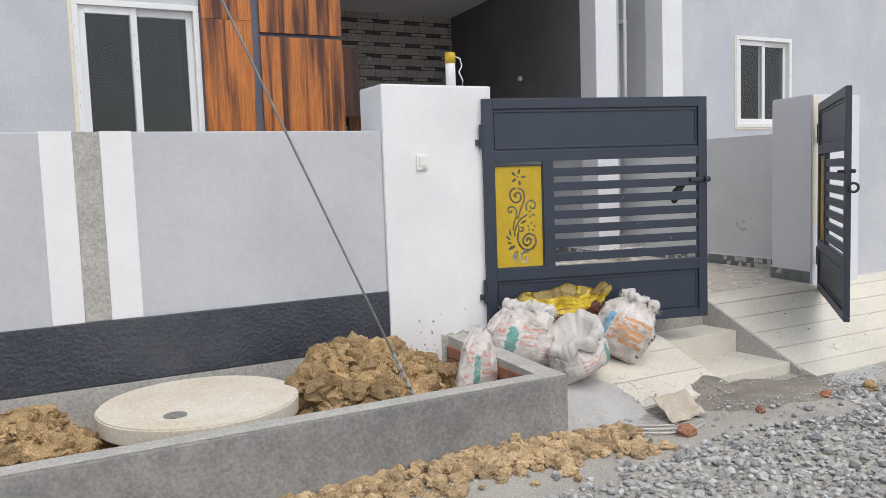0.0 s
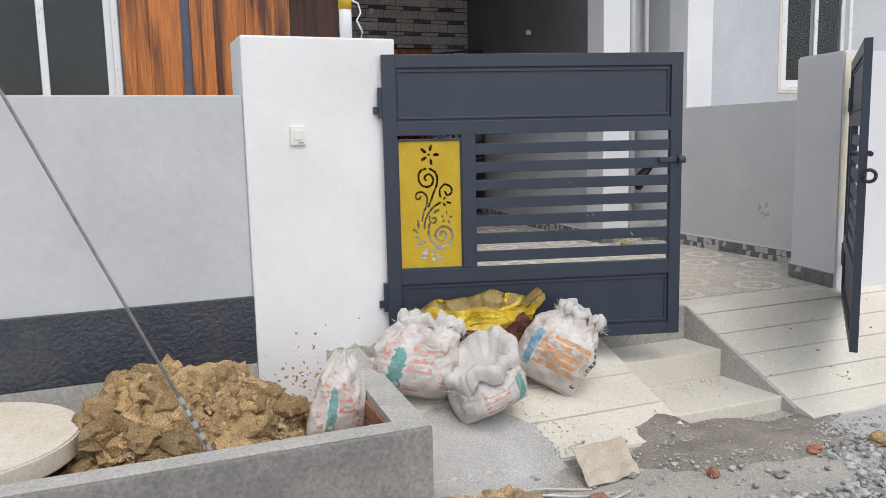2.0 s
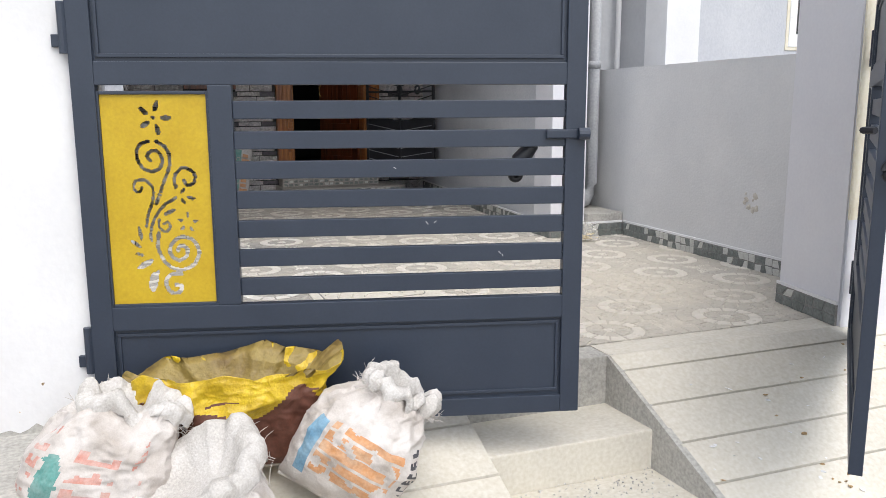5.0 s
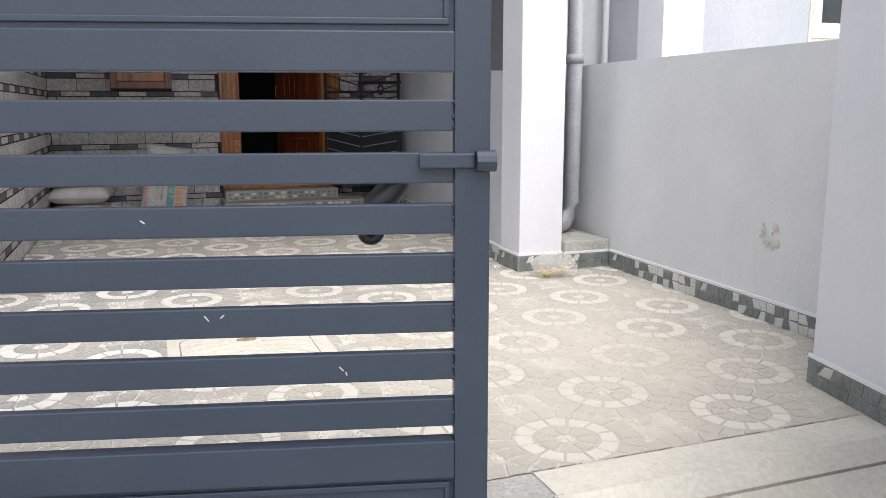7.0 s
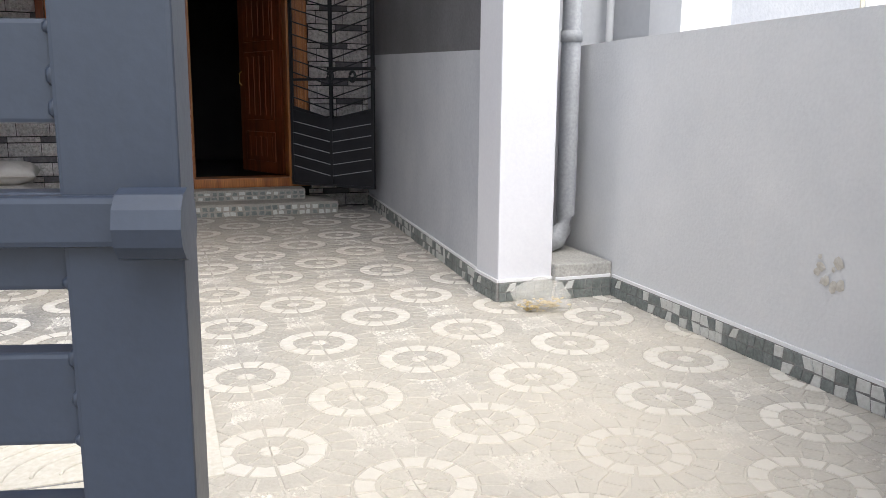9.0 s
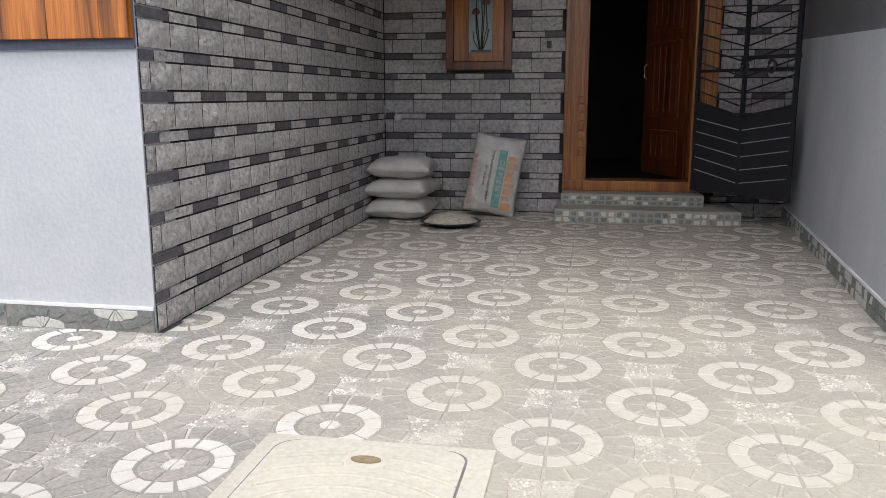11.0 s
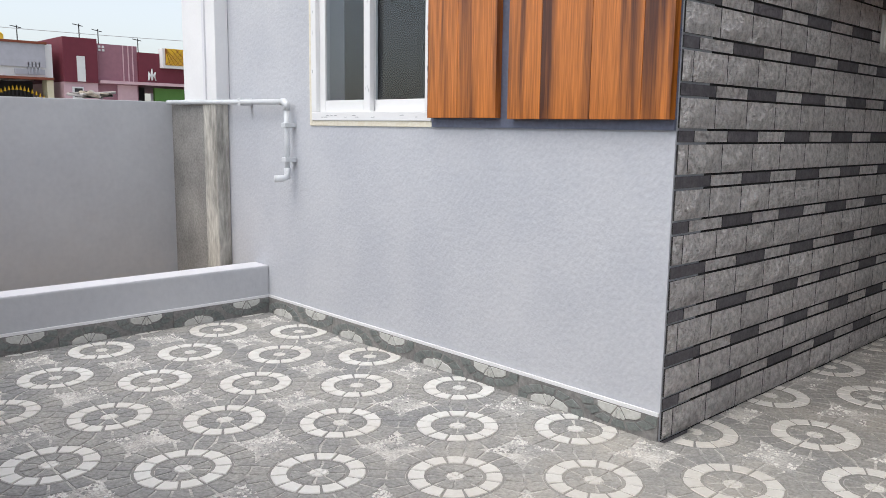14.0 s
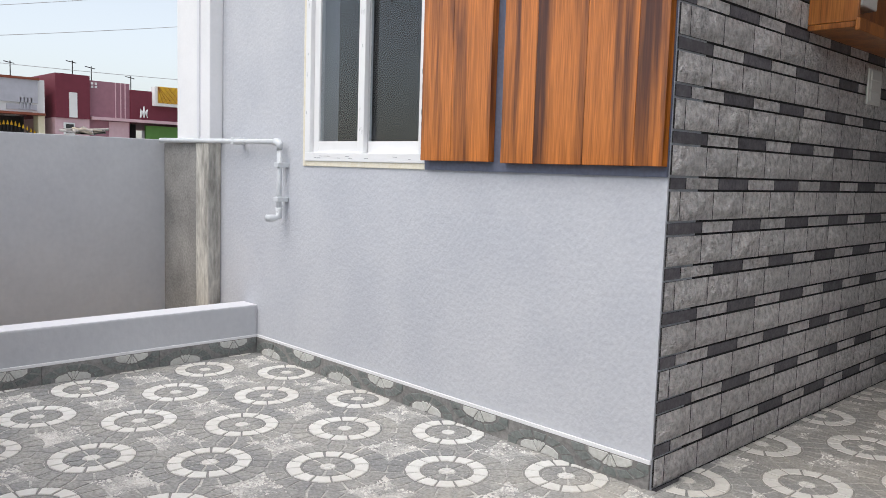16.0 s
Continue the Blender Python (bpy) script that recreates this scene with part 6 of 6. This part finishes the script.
# scroll ornament
for q in range(4):
    part("ornament", tube([(HX + 0.02, 10.52 + 0.07 * math.cos(a) * (1 - a / 9) * (1 if q % 2 else -1), 2.95 + 0.17 * q + 0.07 * math.sin(a) * (1 - a / 9)) for a in [i * 0.5 for i in range(14)]], 0.012, 5), H_GREY, h1)

h2 = thing("terraced_house", "low grey and white house with dark gateway", "house")
front("wall", 10.92, 12.50, 2.80, 3.66, H_WHITE, h2, 0.0, 6)
front("parapet", 10.95, 12.32, 3.05, 3.64, H_GREY, h2, 0.06, 0.0, "grey parapet panel")
front("coping", 10.92, 12.36, 3.64, 3.70, H_BROWN, h2, 0.1, 0.2)
front("cornice", 10.92, 12.48, 2.74, 2.80, H_BROWN, h2, 0.15, 0.2)
front("niche", 11.6, 12.3, 2.86, 3.0, H_GREY, h2, 0.03, 0.0)
for k in range(4):
    front("fin", 11.9 + 0.085 * k, 11.93 + 0.085 * k, 2.88, 3.18, H_GREY, h2, 0.06, 0.0)
front("pier", 10.92, 10.98, -0.1, 2.74, H_CREAM, h2, 0.0, 0.4)
front("pier", 12.34, 12.50, -0.1, 2.74, H_CREAM, h2, 0.0, 0.4)
# shade of the gateway recess, painted as a near-black back board
front("recess", 10.98, 12.34, -0.1, 2.74, H_DARK, h2, -1.2, 1.4, "near-black board painted as the shade behind the gateway")
for k in range(15):
    y = along(11.02 + 0.09 * k)
    part("gate_bar", tube([(HX - 0.1, y, 0), (HX - 0.1, y, 2.25 + 0.22 * math.sin(math.pi * k / 14))], 0.016, 5), H_DARK, h2)
    part("gate_spike", tube([(HX - 0.1, y, 2.25 + 0.22 * math.sin(math.pi * k / 14)), (HX - 0.1, y, 2.36 + 0.22 * math.sin(math.pi * k / 14))], 0.03, 5, radii=[0.035, 0.006]), H_YELLOW, h2, "gold gate spike")
tank = thing("water_tank", "yellow plastic roof water tank", "water tank")
bm = tube([(HX - 1.5, 11.55, 3.66), (HX - 1.5, 11.55, 3.72), (HX - 1.5, 11.55, 3.95), (HX - 1.5, 11.55, 4.0), (HX - 1.5, 11.55, 4.06)], 0.3, 20, radii=[0.29, 0.31, 0.31, 0.26, 0.12])
part("shell", bm, H_YELLOW, tank, smooth=True)

h3 = thing("terraced_house", "maroon and pink house with yellow lattice box", "house")
front("wall", 12.72, 13.58, 2.72, 3.88, H_MAROON, h3, 0.15, 6)
front("lower_wall", 12.72, 13.58, -0.1, 2.72, H_PINK, h3, 0.1, 6, "pink lower wall")
front("wall", 13.58, 14.70, -0.1, 3.78, H_MAUVE, h3, 0.0, 6, "mauve wall")
front("wall", 14.70, 17.5, 2.72, 3.62, H_MAROON, h3, 0.08, 6)
front("beam", 13.62, 16.6, 2.72, 2.80, H_PINK, h3, 0.2, 0.0)
front("panel", 14.12, 14.66, 2.2, 2.70, H_PINK, h3, 0.03, 0.0)
for y in (14.3, 14.44, 14.56):
    front("stripe", y, y + 0.025, 2.8, 3.78, H_PINK, h3, 0.02, 0.0)
front("inset", 13.05, 13.25, 2.74, 3.4, H_WHITE, h3, 0.18, 0.0)
w = front("window", 12.92, 13.20, 2.28, 2.60, H_WHITE, h3, 0.13, 0.0)
front("pane", 12.97, 13.16, 2.33, 2.56, H_DARK, w, 0.15, -0.12, "dark window pane")
# garage shade likewise painted on a near-black back board
front("garage", 14.70, 15.2, -0.1, 2.70, H_DARK, h3, -0.8, 1.0, "near-black board painted as the shade in the garage opening")
front("green_sheet", 15.2, 16.6, -0.1, 2.66, H_GREEN, h3, -0.1, 0.2, "green sheeting")
y_box = front("lattice_box", 15.30, 16.3, 3.22, 3.76, H_WHITE, h3, 0.3, 0.0)
front("lattice_panel", 15.37, 16.2, 3.30, 3.76, H_YELLOW, y_box, 0.32, -0.29, "yellow lattice panel")
for k in range(6):
    for s in (-1, 1):
        part("lattice_bar", tube([(HX + 0.325, along(15.37 + 0.14 * k), 3.30), (HX + 0.325, along(min(16.2, max(15.37, 15.37 + 0.14 * k + s * 0.4))), 3.75)], 0.008, 5), H_BROWN, y_box)
for k in range(3):
    bm = tube([(HX + 0.2, along(14.92 + 0.1 * k), 2.86), (HX + 0.2, along(14.95 + 0.06 * k), 3.0), (HX + 0.2, along(14.92 + 0.1 * k), 3.1 + (0.08 if k == 1 else 0))], 0.04, 6, radii=[0.02, 0.045, 0.012])
    part("ornament", bm, H_WHITE, h3)
for k in range(4):
    front("dot", 13.66 + 0.1 * (k % 2), 13.72 + 0.1 * (k % 2), 3.58 + 0.09 * (k // 2), 3.64 + 0.09 * (k // 2), H_WHITE, h3, 0.02, 0.0)
for y, z in ((13.45, 3.88), (13.95, 3.78), (15.05, 3.62), (11.9, 3.7)):
    a = thing("roof_aerial", "thin metal roof aerial", "aerial", group="roof aerials")
    part("mast", tube([(HX - 0.4, y, z - 0.1), (HX - 0.4, y, z + 0.42)], 0.014, 5), H_DARK, a)
    part("arm", tube([(HX - 0.4, y - 0.16, z + 0.40), (HX - 0.4, y + 0.1, z + 0.36)], 0.012, 5), H_DARK, a)
h4 = thing("terraced_house", "plain cream house at the row's end", "house")
front("wall", 2.0, 7.55, -0.1, 3.6, H_CREAM, h4, 0.0, 6)
h5 = thing("terraced_house", "plain grey house at the row's end", "house")
front("wall", 17.55, 24.0, -0.1, 3.7, H_GREY, h5, 0.0, 6)
bm = bmesh.new()
rg = random.Random(2)
for k in range(260):
    y, z = rg.uniform(8.3, 9.0), rg.uniform(0.2, 3.0)
    p = Vector((HX + 1.2 + rg.uniform(-0.2, 0.2), y, z))
    d = Vector((rg.uniform(-0.1, 0.1), rg.uniform(-0.3, 0.35), rg.uniform(-0.08, 0.08)))
    s = Vector((0, 0, 0.012))
    q = [bm.verts.new(c) for c in (p - s, p + d - s, p + d + s, p + s)]
    bm.faces.new(q)
add_box(bm, HX + 1.0, HX + 1.3, 8.35, 8.9, -0.1, 2.95)
tagged(part("straw_stack", bm, H_STRAW), "tall stack of grey straw beside a house", "straw stack", kind="stuff")

# overhead wires
M_WIRE = mat("weathered_aluminium_wire", (0.42, 0.42, 0.43), (0.50, 0.50, 0.51), rough=0.6, scale=30, fine=300, bump=0.0)
for k, (ya, za, yb, zb) in enumerate(((4.0, 3.25, 15.0, 5.6), (4.0, 2.9, 17.0, 5.25), (4.0, 3.45, 17.0, 3.5), (4.0, 3.6, 13.0, 5.6))):
    pts = [(-12.0, ya + (yb - ya) * i / 14, za + (zb - za) * i / 14 - 0.25 * math.sin(math.pi * i / 14) * 0.4) for i in range(15)]
    tagged(part("overhead_wire", tube(pts, 0.006, 5), M_WIRE, smooth=True), "thin grey overhead wire across pale sky", "wire", group="overhead wires")


# ---------- patterned floor tiles ----------
T = 0.3475
TX0, TY0 = 4.763, 7.388
rt = random.Random(11)


def ring_stone(bm, cx, cy, r0, r1, a0, a1, z, index, n=3, jig=0.0):
    """A stone bounded by two arcs, its top slightly smaller than its foot."""
    pts = [(r1, a0 + (a1 - a0) * i / n) for i in range(n + 1)] + [(r0, a1 - (a1 - a0) * i / n) for i in range(n + 1)]
    q = [(cx + (r + jig * rt.uniform(-1, 1)) * math.cos(a), cy + (r + jig * rt.uniform(-1, 1)) * math.sin(a)) for r, a in pts]
    mx, my = sum(p[0] for p in q) / len(q), sum(p[1] for p in q) / len(q)
    lo = [bm.verts.new((x, y, 0.0)) for x, y in q]
    hi = [bm.verts.new((mx + (x - mx) * 0.95, my + (y - my) * 0.95, z)) for x, y in q]
    f = bm.faces.new(hi)
    f.material_index = index
    for i in range(len(q)):
        f = bm.faces.new((lo[i], lo[(i + 1) % len(q)], hi[(i + 1) % len(q)], hi[i]))
        f.material_index = index


def tile_mesh(seed):
    """One square tile: quarter rosettes at two opposite corners, pebbled fields at the other two."""
    rt.seed(seed)
    bm = bmesh.new()
    e = 0.0004
    for f in add_box(bm, e, T - e, e, T - e, -0.012, 0.0):
        f.material_index = 3
    for cx, cy, b in ((0, 0, 0.0), (T, T, math.pi)):
        g = 0.03
        ring_stone(bm, cx, cy, 0.100, 0.178, b, b + math.pi / 2, 0.0008, 4, 6)
        for k in range(3):
            a0, a1 = b + k * math.pi / 6, b + (k + 1) * math.pi / 6
            ring_stone(bm, cx, cy, 0.112, 0.170, a0 + g, a1 - g, 0.0045, 0, 2, 0.003)
        for k in range(2):
            a0, a1 = b + k * math.pi / 4, b + (k + 1) * math.pi / 4
            ring_stone(bm, cx, cy, 0.038, 0.098, a0 + 0.07, a1 - 0.07, 0.003, 1, 2, 0.003)
        ring_stone(bm, cx, cy, 0.003, 0.032, b + 0.1, b + math.pi / 2 - 0.1, 0.0035, 0, 2)
        for k in range(5):
            a0, a1 = b + k * math.pi / 10, b + (k + 1) * math.pi / 10
            mid = (a0 + a1) / 2 - b
            reach = 0.243 + 0.02 * abs(math.cos(2 * mid))
            ring_stone(bm, cx, cy, 0.179, reach, a0 + 0.022, a1 - 0.022, 0.003 + 0.0006 * rt.random(), 1, 2, 0.003)
    for cx, cy in ((T, 0), (0, T)):
        for _ in range(80):
            r, a = 0.135 * rt.random() ** 0.7, rt.uniform(0, math.pi / 2)
            x, y = (cx - r * math.cos(a) if cx else r * math.cos(a)), (r * math.sin(a) if cy == 0 else cy - r * math.sin(a))
            if min(math.hypot(x, y), math.hypot(T - x, T - y)) < 0.250:
                continue
            if noise.noise((x * 16 + seed * 3, y * 16, seed)) < -0.08:
                continue
            s = rt.uniform(0.004, 0.009)
            if not (s < x < T - s and s < y < T - s):
                continue
            pale = rt.random()
            tip = bm.verts.new((x, y, 0.0042))
            rim = [bm.verts.new((x + s * math.cos(k * math.tau / 5), y + s * math.sin(k * math.tau / 5), 0.0)) for k in range(5)]
            for k in range(5):
                f = bm.faces.new((rim[k], rim[(k + 1) % 5], tip))
                f.material_index = 2 if pale < 0.72 else 0
    return finish("tile", bm, [M_TILE_W, M_TILE_G, M_TILE_P, M_TILE_J, M_TILE_D])


M_TILE_D = mat("dark_ring_joint", (0.21, 0.21, 0.205), (0.30, 0.29, 0.27), rough=0.8, scale=2, fine=90, bump=0.2, dust=DUST)
TILES = [tile_mesh(s) for s in (1, 2, 3)]
floor = structure("floor", box(0.03, 6.9, 5.475, 12.285, FLOOR - 0.035, FLOOR - 0.0165), M_TILE_J, "forecourt floor of worn grey tiles with white stone rings", "floor")


def inside_floor(x, y):
    if not (0.03 - T < x < 6.86 and 5.44 - T < y < 12.28):
        return False
    if y > 8.22 and x + T < 3.0:
        return False
    if x > 3.90 and x + T < 4.63 and y > 6.56 and y + T < 7.29:
        return False
    return True


cells = [(i, j) for i in range(-16, 8) for j in range(-7, 16) if inside_floor(TX0 + i * T, TY0 + j * T)]
cells.sort(key=lambda c: (TX0 + c[0] * T - 3.6) ** 2 + (TY0 + c[1] * T - 7.6) ** 2)


def clip_tile(me, m, x0, x1, y0, y1):
    """A tile cut off where it meets a wall or the gateway strip."""
    bm = bmesh.new()
    bm.from_mesh(me)
    bmesh.ops.transform(bm, matrix=m, verts=bm.verts)
    for co, no in (((x0, 0, 0), (-1, 0, 0)), ((x1, 0, 0), (1, 0, 0)), ((0, y0, 0), (0, -1, 0)), ((0, y1, 0), (0, 1, 0))):
        bmesh.ops.bisect_plane(bm, geom=bm.verts[:] + bm.edges[:] + bm.faces[:], plane_co=co, plane_no=no, clear_outer=True)
    out = bpy.data.meshes.new("tile")
    bm.to_mesh(out)
    bm.free()
    for mm in me.materials:
        out.materials.append(mm)
    return out


far = bmesh.new()
for n, (i, j) in enumerate(cells):
    x, y = TX0 + i * T, TY0 + j * T
    me = TILES[rt.randrange(3)]
    m = Matrix.Translation((x, y, FLOOR - 0.004))
    if (i + j) % 2:
        m = m @ Matrix.Translation((T, 0, 0)) @ Matrix.Rotation(math.pi / 2, 4, "Z")
    x0, x1, y0, y1 = 0.03, 6.86, 5.475, 12.28
    if y + T > 8.22 and x < 2.99:
        if x + T > 3.0 and y > 8.22:
            x0 = 2.99
        elif y < 8.22:
            y1 = 8.22
    cut = x < x0 or x + T > x1 or y < y0 or y + T > y1
    if cut:
        me, m = clip_tile(me, m, x0, x1, y0, y1), Matrix.Identity(4)
    if n < 300:
        ob = new("tile", me)
        ob.parent, ob.matrix_basis = floor, m
    else:
        tmp = me.copy()
        tmp.transform(m)
        far.from_mesh(tmp)
        bpy.data.meshes.remove(tmp)
me = bpy.data.meshes.new("far_tiles")
far.to_mesh(me)
far.free()
for mm in TILES[0].materials:
    me.materials.append(mm)
ft = new("far_tiles", me)
ft.parent = floor
ft["kind"] = "stuff"


# ---------- skirting ----------
def skirt_mesh(kind, seed, L=0.345, h=0.105):
    rg = random.Random(seed)
    L = 0.69 if kind == "fan" else L
    bm = bmesh.new()
    for f in add_box(bm, 0.001, L - 0.001, -0.010, 0.0, 0.0, h):
        f.material_index = 2
    def stone(q, idx, z=0.004):
        mx, mz = sum(p[0] for p in q) / len(q), sum(p[1] for p in q) / len(q)
        q = [(min(max(mx + (x - mx) * 0.9, 0.003), L - 0.003), min(max(mz + (zz - mz) * 0.9, 0.003), h - 0.003)) for x, zz in q]
        a = [bm.verts.new((x, -0.0105, zz)) for x, zz in q]
        b = [bm.verts.new((mx + (x - mx) * 0.93, -0.010 - z, mz + (zz - mz) * 0.93)) for x, zz in q]
        f = bm.faces.new(b)
        f.material_index = idx
        for k in range(len(q)):
            f = bm.faces.new((a[k], a[(k + 1) % len(q)], b[(k + 1) % len(q)], b[k]))
            f.material_index = idx
    if kind == "fan":
        for cx, base, up in ((L * 0.25, 0.0, 1), (L * 0.75, h, -1)):
            cuts = [0.0, 1.25, 1.45, 1.69, 1.89, math.pi]
            for a0, a1 in zip(cuts, cuts[1:]):
                pts = [(0.008, a0), (0.105, a0), (0.115, a0 * 0.65 + a1 * 0.35), (0.115, a0 * 0.35 + a1 * 0.65), (0.105, a1), (0.008, a1)]
                stone([(cx + r * math.cos(a), base + up * r * 0.5 * math.sin(a)) for r, a in pts], 1)
            for k in range(7):
                a0, a1 = math.pi * k / 7, math.pi * (k + 1) / 7
                stone([(cx + r * math.cos(a), base + up * r * 0.5 * math.sin(a)) for r, a in ((0.122, a0 + 0.02), (0.19, a0 + 0.02), (0.19, a1 - 0.02), (0.122, a1 - 0.02))], 0)
    else:
        nx = 6
        xs = [[(i + (rg.uniform(-0.28, 0.28) if 0 < i < nx else 0)) * L / nx for i in range(nx + 1)] for _ in range(3)]
        for j in range(2):
            for i in range(nx):
                z0, z1 = h * j / 2, h * (j + 1) / 2
                stone([(xs[j][i], z0), (xs[j][i + 1], z0 + rg.uniform(-0.004, 0.006)), (xs[j + 1][i + 1], z1), (xs[j + 1][i], z1 + rg.uniform(-0.008, 0.004))], 1 if rg.random() < 0.36 else 0)
    return finish("skirting_tile", bm, [M_SKIRT, M_SKIRT_W, M_CEMENT_DARK])


SK = {"fan": [skirt_mesh("fan", 1)], "mosaic": [skirt_mesh("mosaic", s) for s in (3, 4, 5)]}


def skirting(a, b, kind, name="baseboard"):
    """Skirting from a to b, facing the right-hand side of that way; a white paint line runs above it."""
    A, B = Vector((*a, 0)), Vector((*b, 0))
    d = B - A
    ang = math.atan2(d.y, d.x)
    frame_m = Matrix.Translation((A.x, A.y, FLOOR - 0.004)) @ Matrix.Rotation(ang, 4, "Z")
    s = structure(name, box(0, d.length, -0.011, 0.0, 0.1055, 0.122, 0.002), M_WHITE, "white painted line above patterned skirting tiles", "skirting")
    s.matrix_basis = frame_m
    unit = 0.69 if kind == "fan" else 0.345
    n = max(1, round(d.length / unit))
    L = d.length / n
    for k in range(n):
        ob = new("skirting_tile", SK[kind][k % len(SK[kind])])
        ob.parent = s
        ob.matrix_basis = Matrix.Translation((k * L, 0, 0)) @ Matrix.Diagonal((L / unit, 1, 1, 1))


skirting((0.03, 8.219), (2.985, 8.219), "fan")
skirting((0.031, 5.56), (0.031, 8.207), "fan")
skirting((6.499, 12.283), (6.156, 8.47), "mosaic")
skirting((6.139, 8.46), (6.139, 8.148), "mosaic")
skirting((6.14, 8.159), (6.455, 8.159), "mosaic")
skirting((6.456, 8.119), (6.79, 8.119), "mosaic")
skirting((6.80, 8.10), (6.759, 6.2), "mosaic")
skirting((6.280, 5.81), (6.179, 5.31), "mosaic")
skirting((6.76, 6.2), (6.75, 5.70), "mosaic")


# ---------- split-face stone cladding ----------
PITCH, THIN = 0.176, 0.044
rb = random.Random(21)


def stone_mesh(L, H, D, rough, seed):
    """A stone with a split uneven face; x along, y out of the wall (towards -y), z up."""
    bm = bmesh.new()
    nu, nv = max(2, int(L / 0.05)), 3 if H > 0.08 else 1
    g = [[bm.verts.new((L * i / nu, -D - (rough * (0.5 + noise.noise((i * 1.7 + seed * 9, j * 1.9, seed))) if 0 < i < nu and 0 < j < nv else -0.002 + rough * 0.3 * noise.noise((i + seed, j, 3))), H * j / nv)) for i in range(nu + 1)] for j in range(nv + 1)]
    back = {}
    for j in range(nv):
        for i in range(nu):
            bm.faces.new((g[j][i], g[j][i + 1], g[j + 1][i + 1], g[j + 1][i]))
    rim = [g[0][i] for i in range(nu + 1)] + [g[j][nu] for j in range(1, nv + 1)] + [g[nv][i] for i in range(nu - 1, -1, -1)] + [g[j][0] for j in range(nv - 1, 0, -1)]
    low = [bm.verts.new((v.co.x, 0, v.co.z)) for v in rim]
    for k in range(len(rim)):
        bm.faces.new((rim[k], low[k], low[(k + 1) % len(rim)], rim[(k + 1) % len(rim)])).material_index = 1
    return bm


cache = {}


def stone_piece(L, H, kind):
    v = rb.randrange(5)
    key = (round(L, 3), H > 0.08, kind, v)
    if key not in cache:
        cache[key] = finish("stone", stone_mesh(round(L, 3) - 0.005, H, 0.009 if H > 0.08 else 0.007, 0.014 if H > 0.08 else 0.004, v + 3 * len(cache)), [M_SLATE if kind == "dark" else M_STONE, M_JOINT])
    return cache[key]


def clad(parent, length, place, gaps, near, budget):
    """Courses of tall pale stones and thin dark and pale strips; gaps: (u0, u1, z0, z1)."""
    pieces = []
    z = FLOOR - 0.004
    tall = PITCH - THIN - 0.018
    course = 0
    zt = 1.11 - 4 * PITCH - THIN / 2
    z = zt - tall - 0.009
    while z < 4.0:
        for H, zz, thin in ((tall, z, False), (THIN, z + tall + 0.009, True)):
            u = (-0.148 if thin else -0.188) if course % 2 else 0.0
            k = 0
            while u < length:
                L = 0.265
                a, b = max(u, 0.0), min(u + L, length)
                u += L
                k += 1
                spans = [(a, b)]
                for g0, g1, h0, h1 in gaps:
                    if zz + H > h0 and zz < h1:
                        spans = [s for s0, s1 in spans for s in ((s0, min(s1, g0)), (max(s0, g1), s1)) if s[1] - s[0] > 0.03]
                for s0, s1 in spans:
                    if s1 - s0 > 0.03 and zz > FLOOR - 0.12:
                        pieces.append((s0, s1 - s0, zz, H, "dark" if thin and k % 2 else "pale"))
        z += PITCH
        course += 1
    pieces.sort(key=lambda p: (p[0] - near[0]) ** 2 + (p[2] - near[1]) ** 2)
    rest = bmesh.new()
    for n, (u, L, zz, H, kind) in enumerate(pieces):
        me = stone_piece(L, H, kind)
        m = place @ Matrix.Translation((u, 0, zz))
        if n < budget:
            ob = new("stone", me)
            ob.parent, ob.matrix_basis = parent, m
        else:
            tmp = me.copy()
            tmp.transform(m)
            base = len(rest.faces)
            rest.from_mesh(tmp)
            if kind == "dark":
                rest.faces.ensure_lookup_table()
                for f in rest.faces[base:]:
                    f.material_index = 2 if f.material_index == 0 else 1
            bpy.data.meshes.remove(tmp)
    me = bpy.data.meshes.new("far_stones")
    rest.to_mesh(me)
    rest.free()
    me.materials.append(M_STONE_ISL), me.materials.append(M_JOINT), me.materials.append(M_SLATE)
    fs = new("far_stones", me)
    fs.parent = parent
    fs["kind"] = "stuff"


w_west, w_back = bpy.data.objects["wall_porch_west"], bpy.data.objects["wall_porch_back"]
clad(w_west, 4.045, Matrix.Translation((2.987, 8.228, 0)) @ Matrix.Rotation(math.pi / 2, 4, "Z"), [], (0.0, 1.2), 300)
clad(w_back, 3.5, Matrix.Translation((3.0, 12.284, 0)), [(DX0 - 3.0, DX1 - 3.0, DZ0 - 0.22, DZ1), (NX0 - 3.0, NX1 - 3.0, NZ0, NZ1)], (0.9, 1.2), 300)
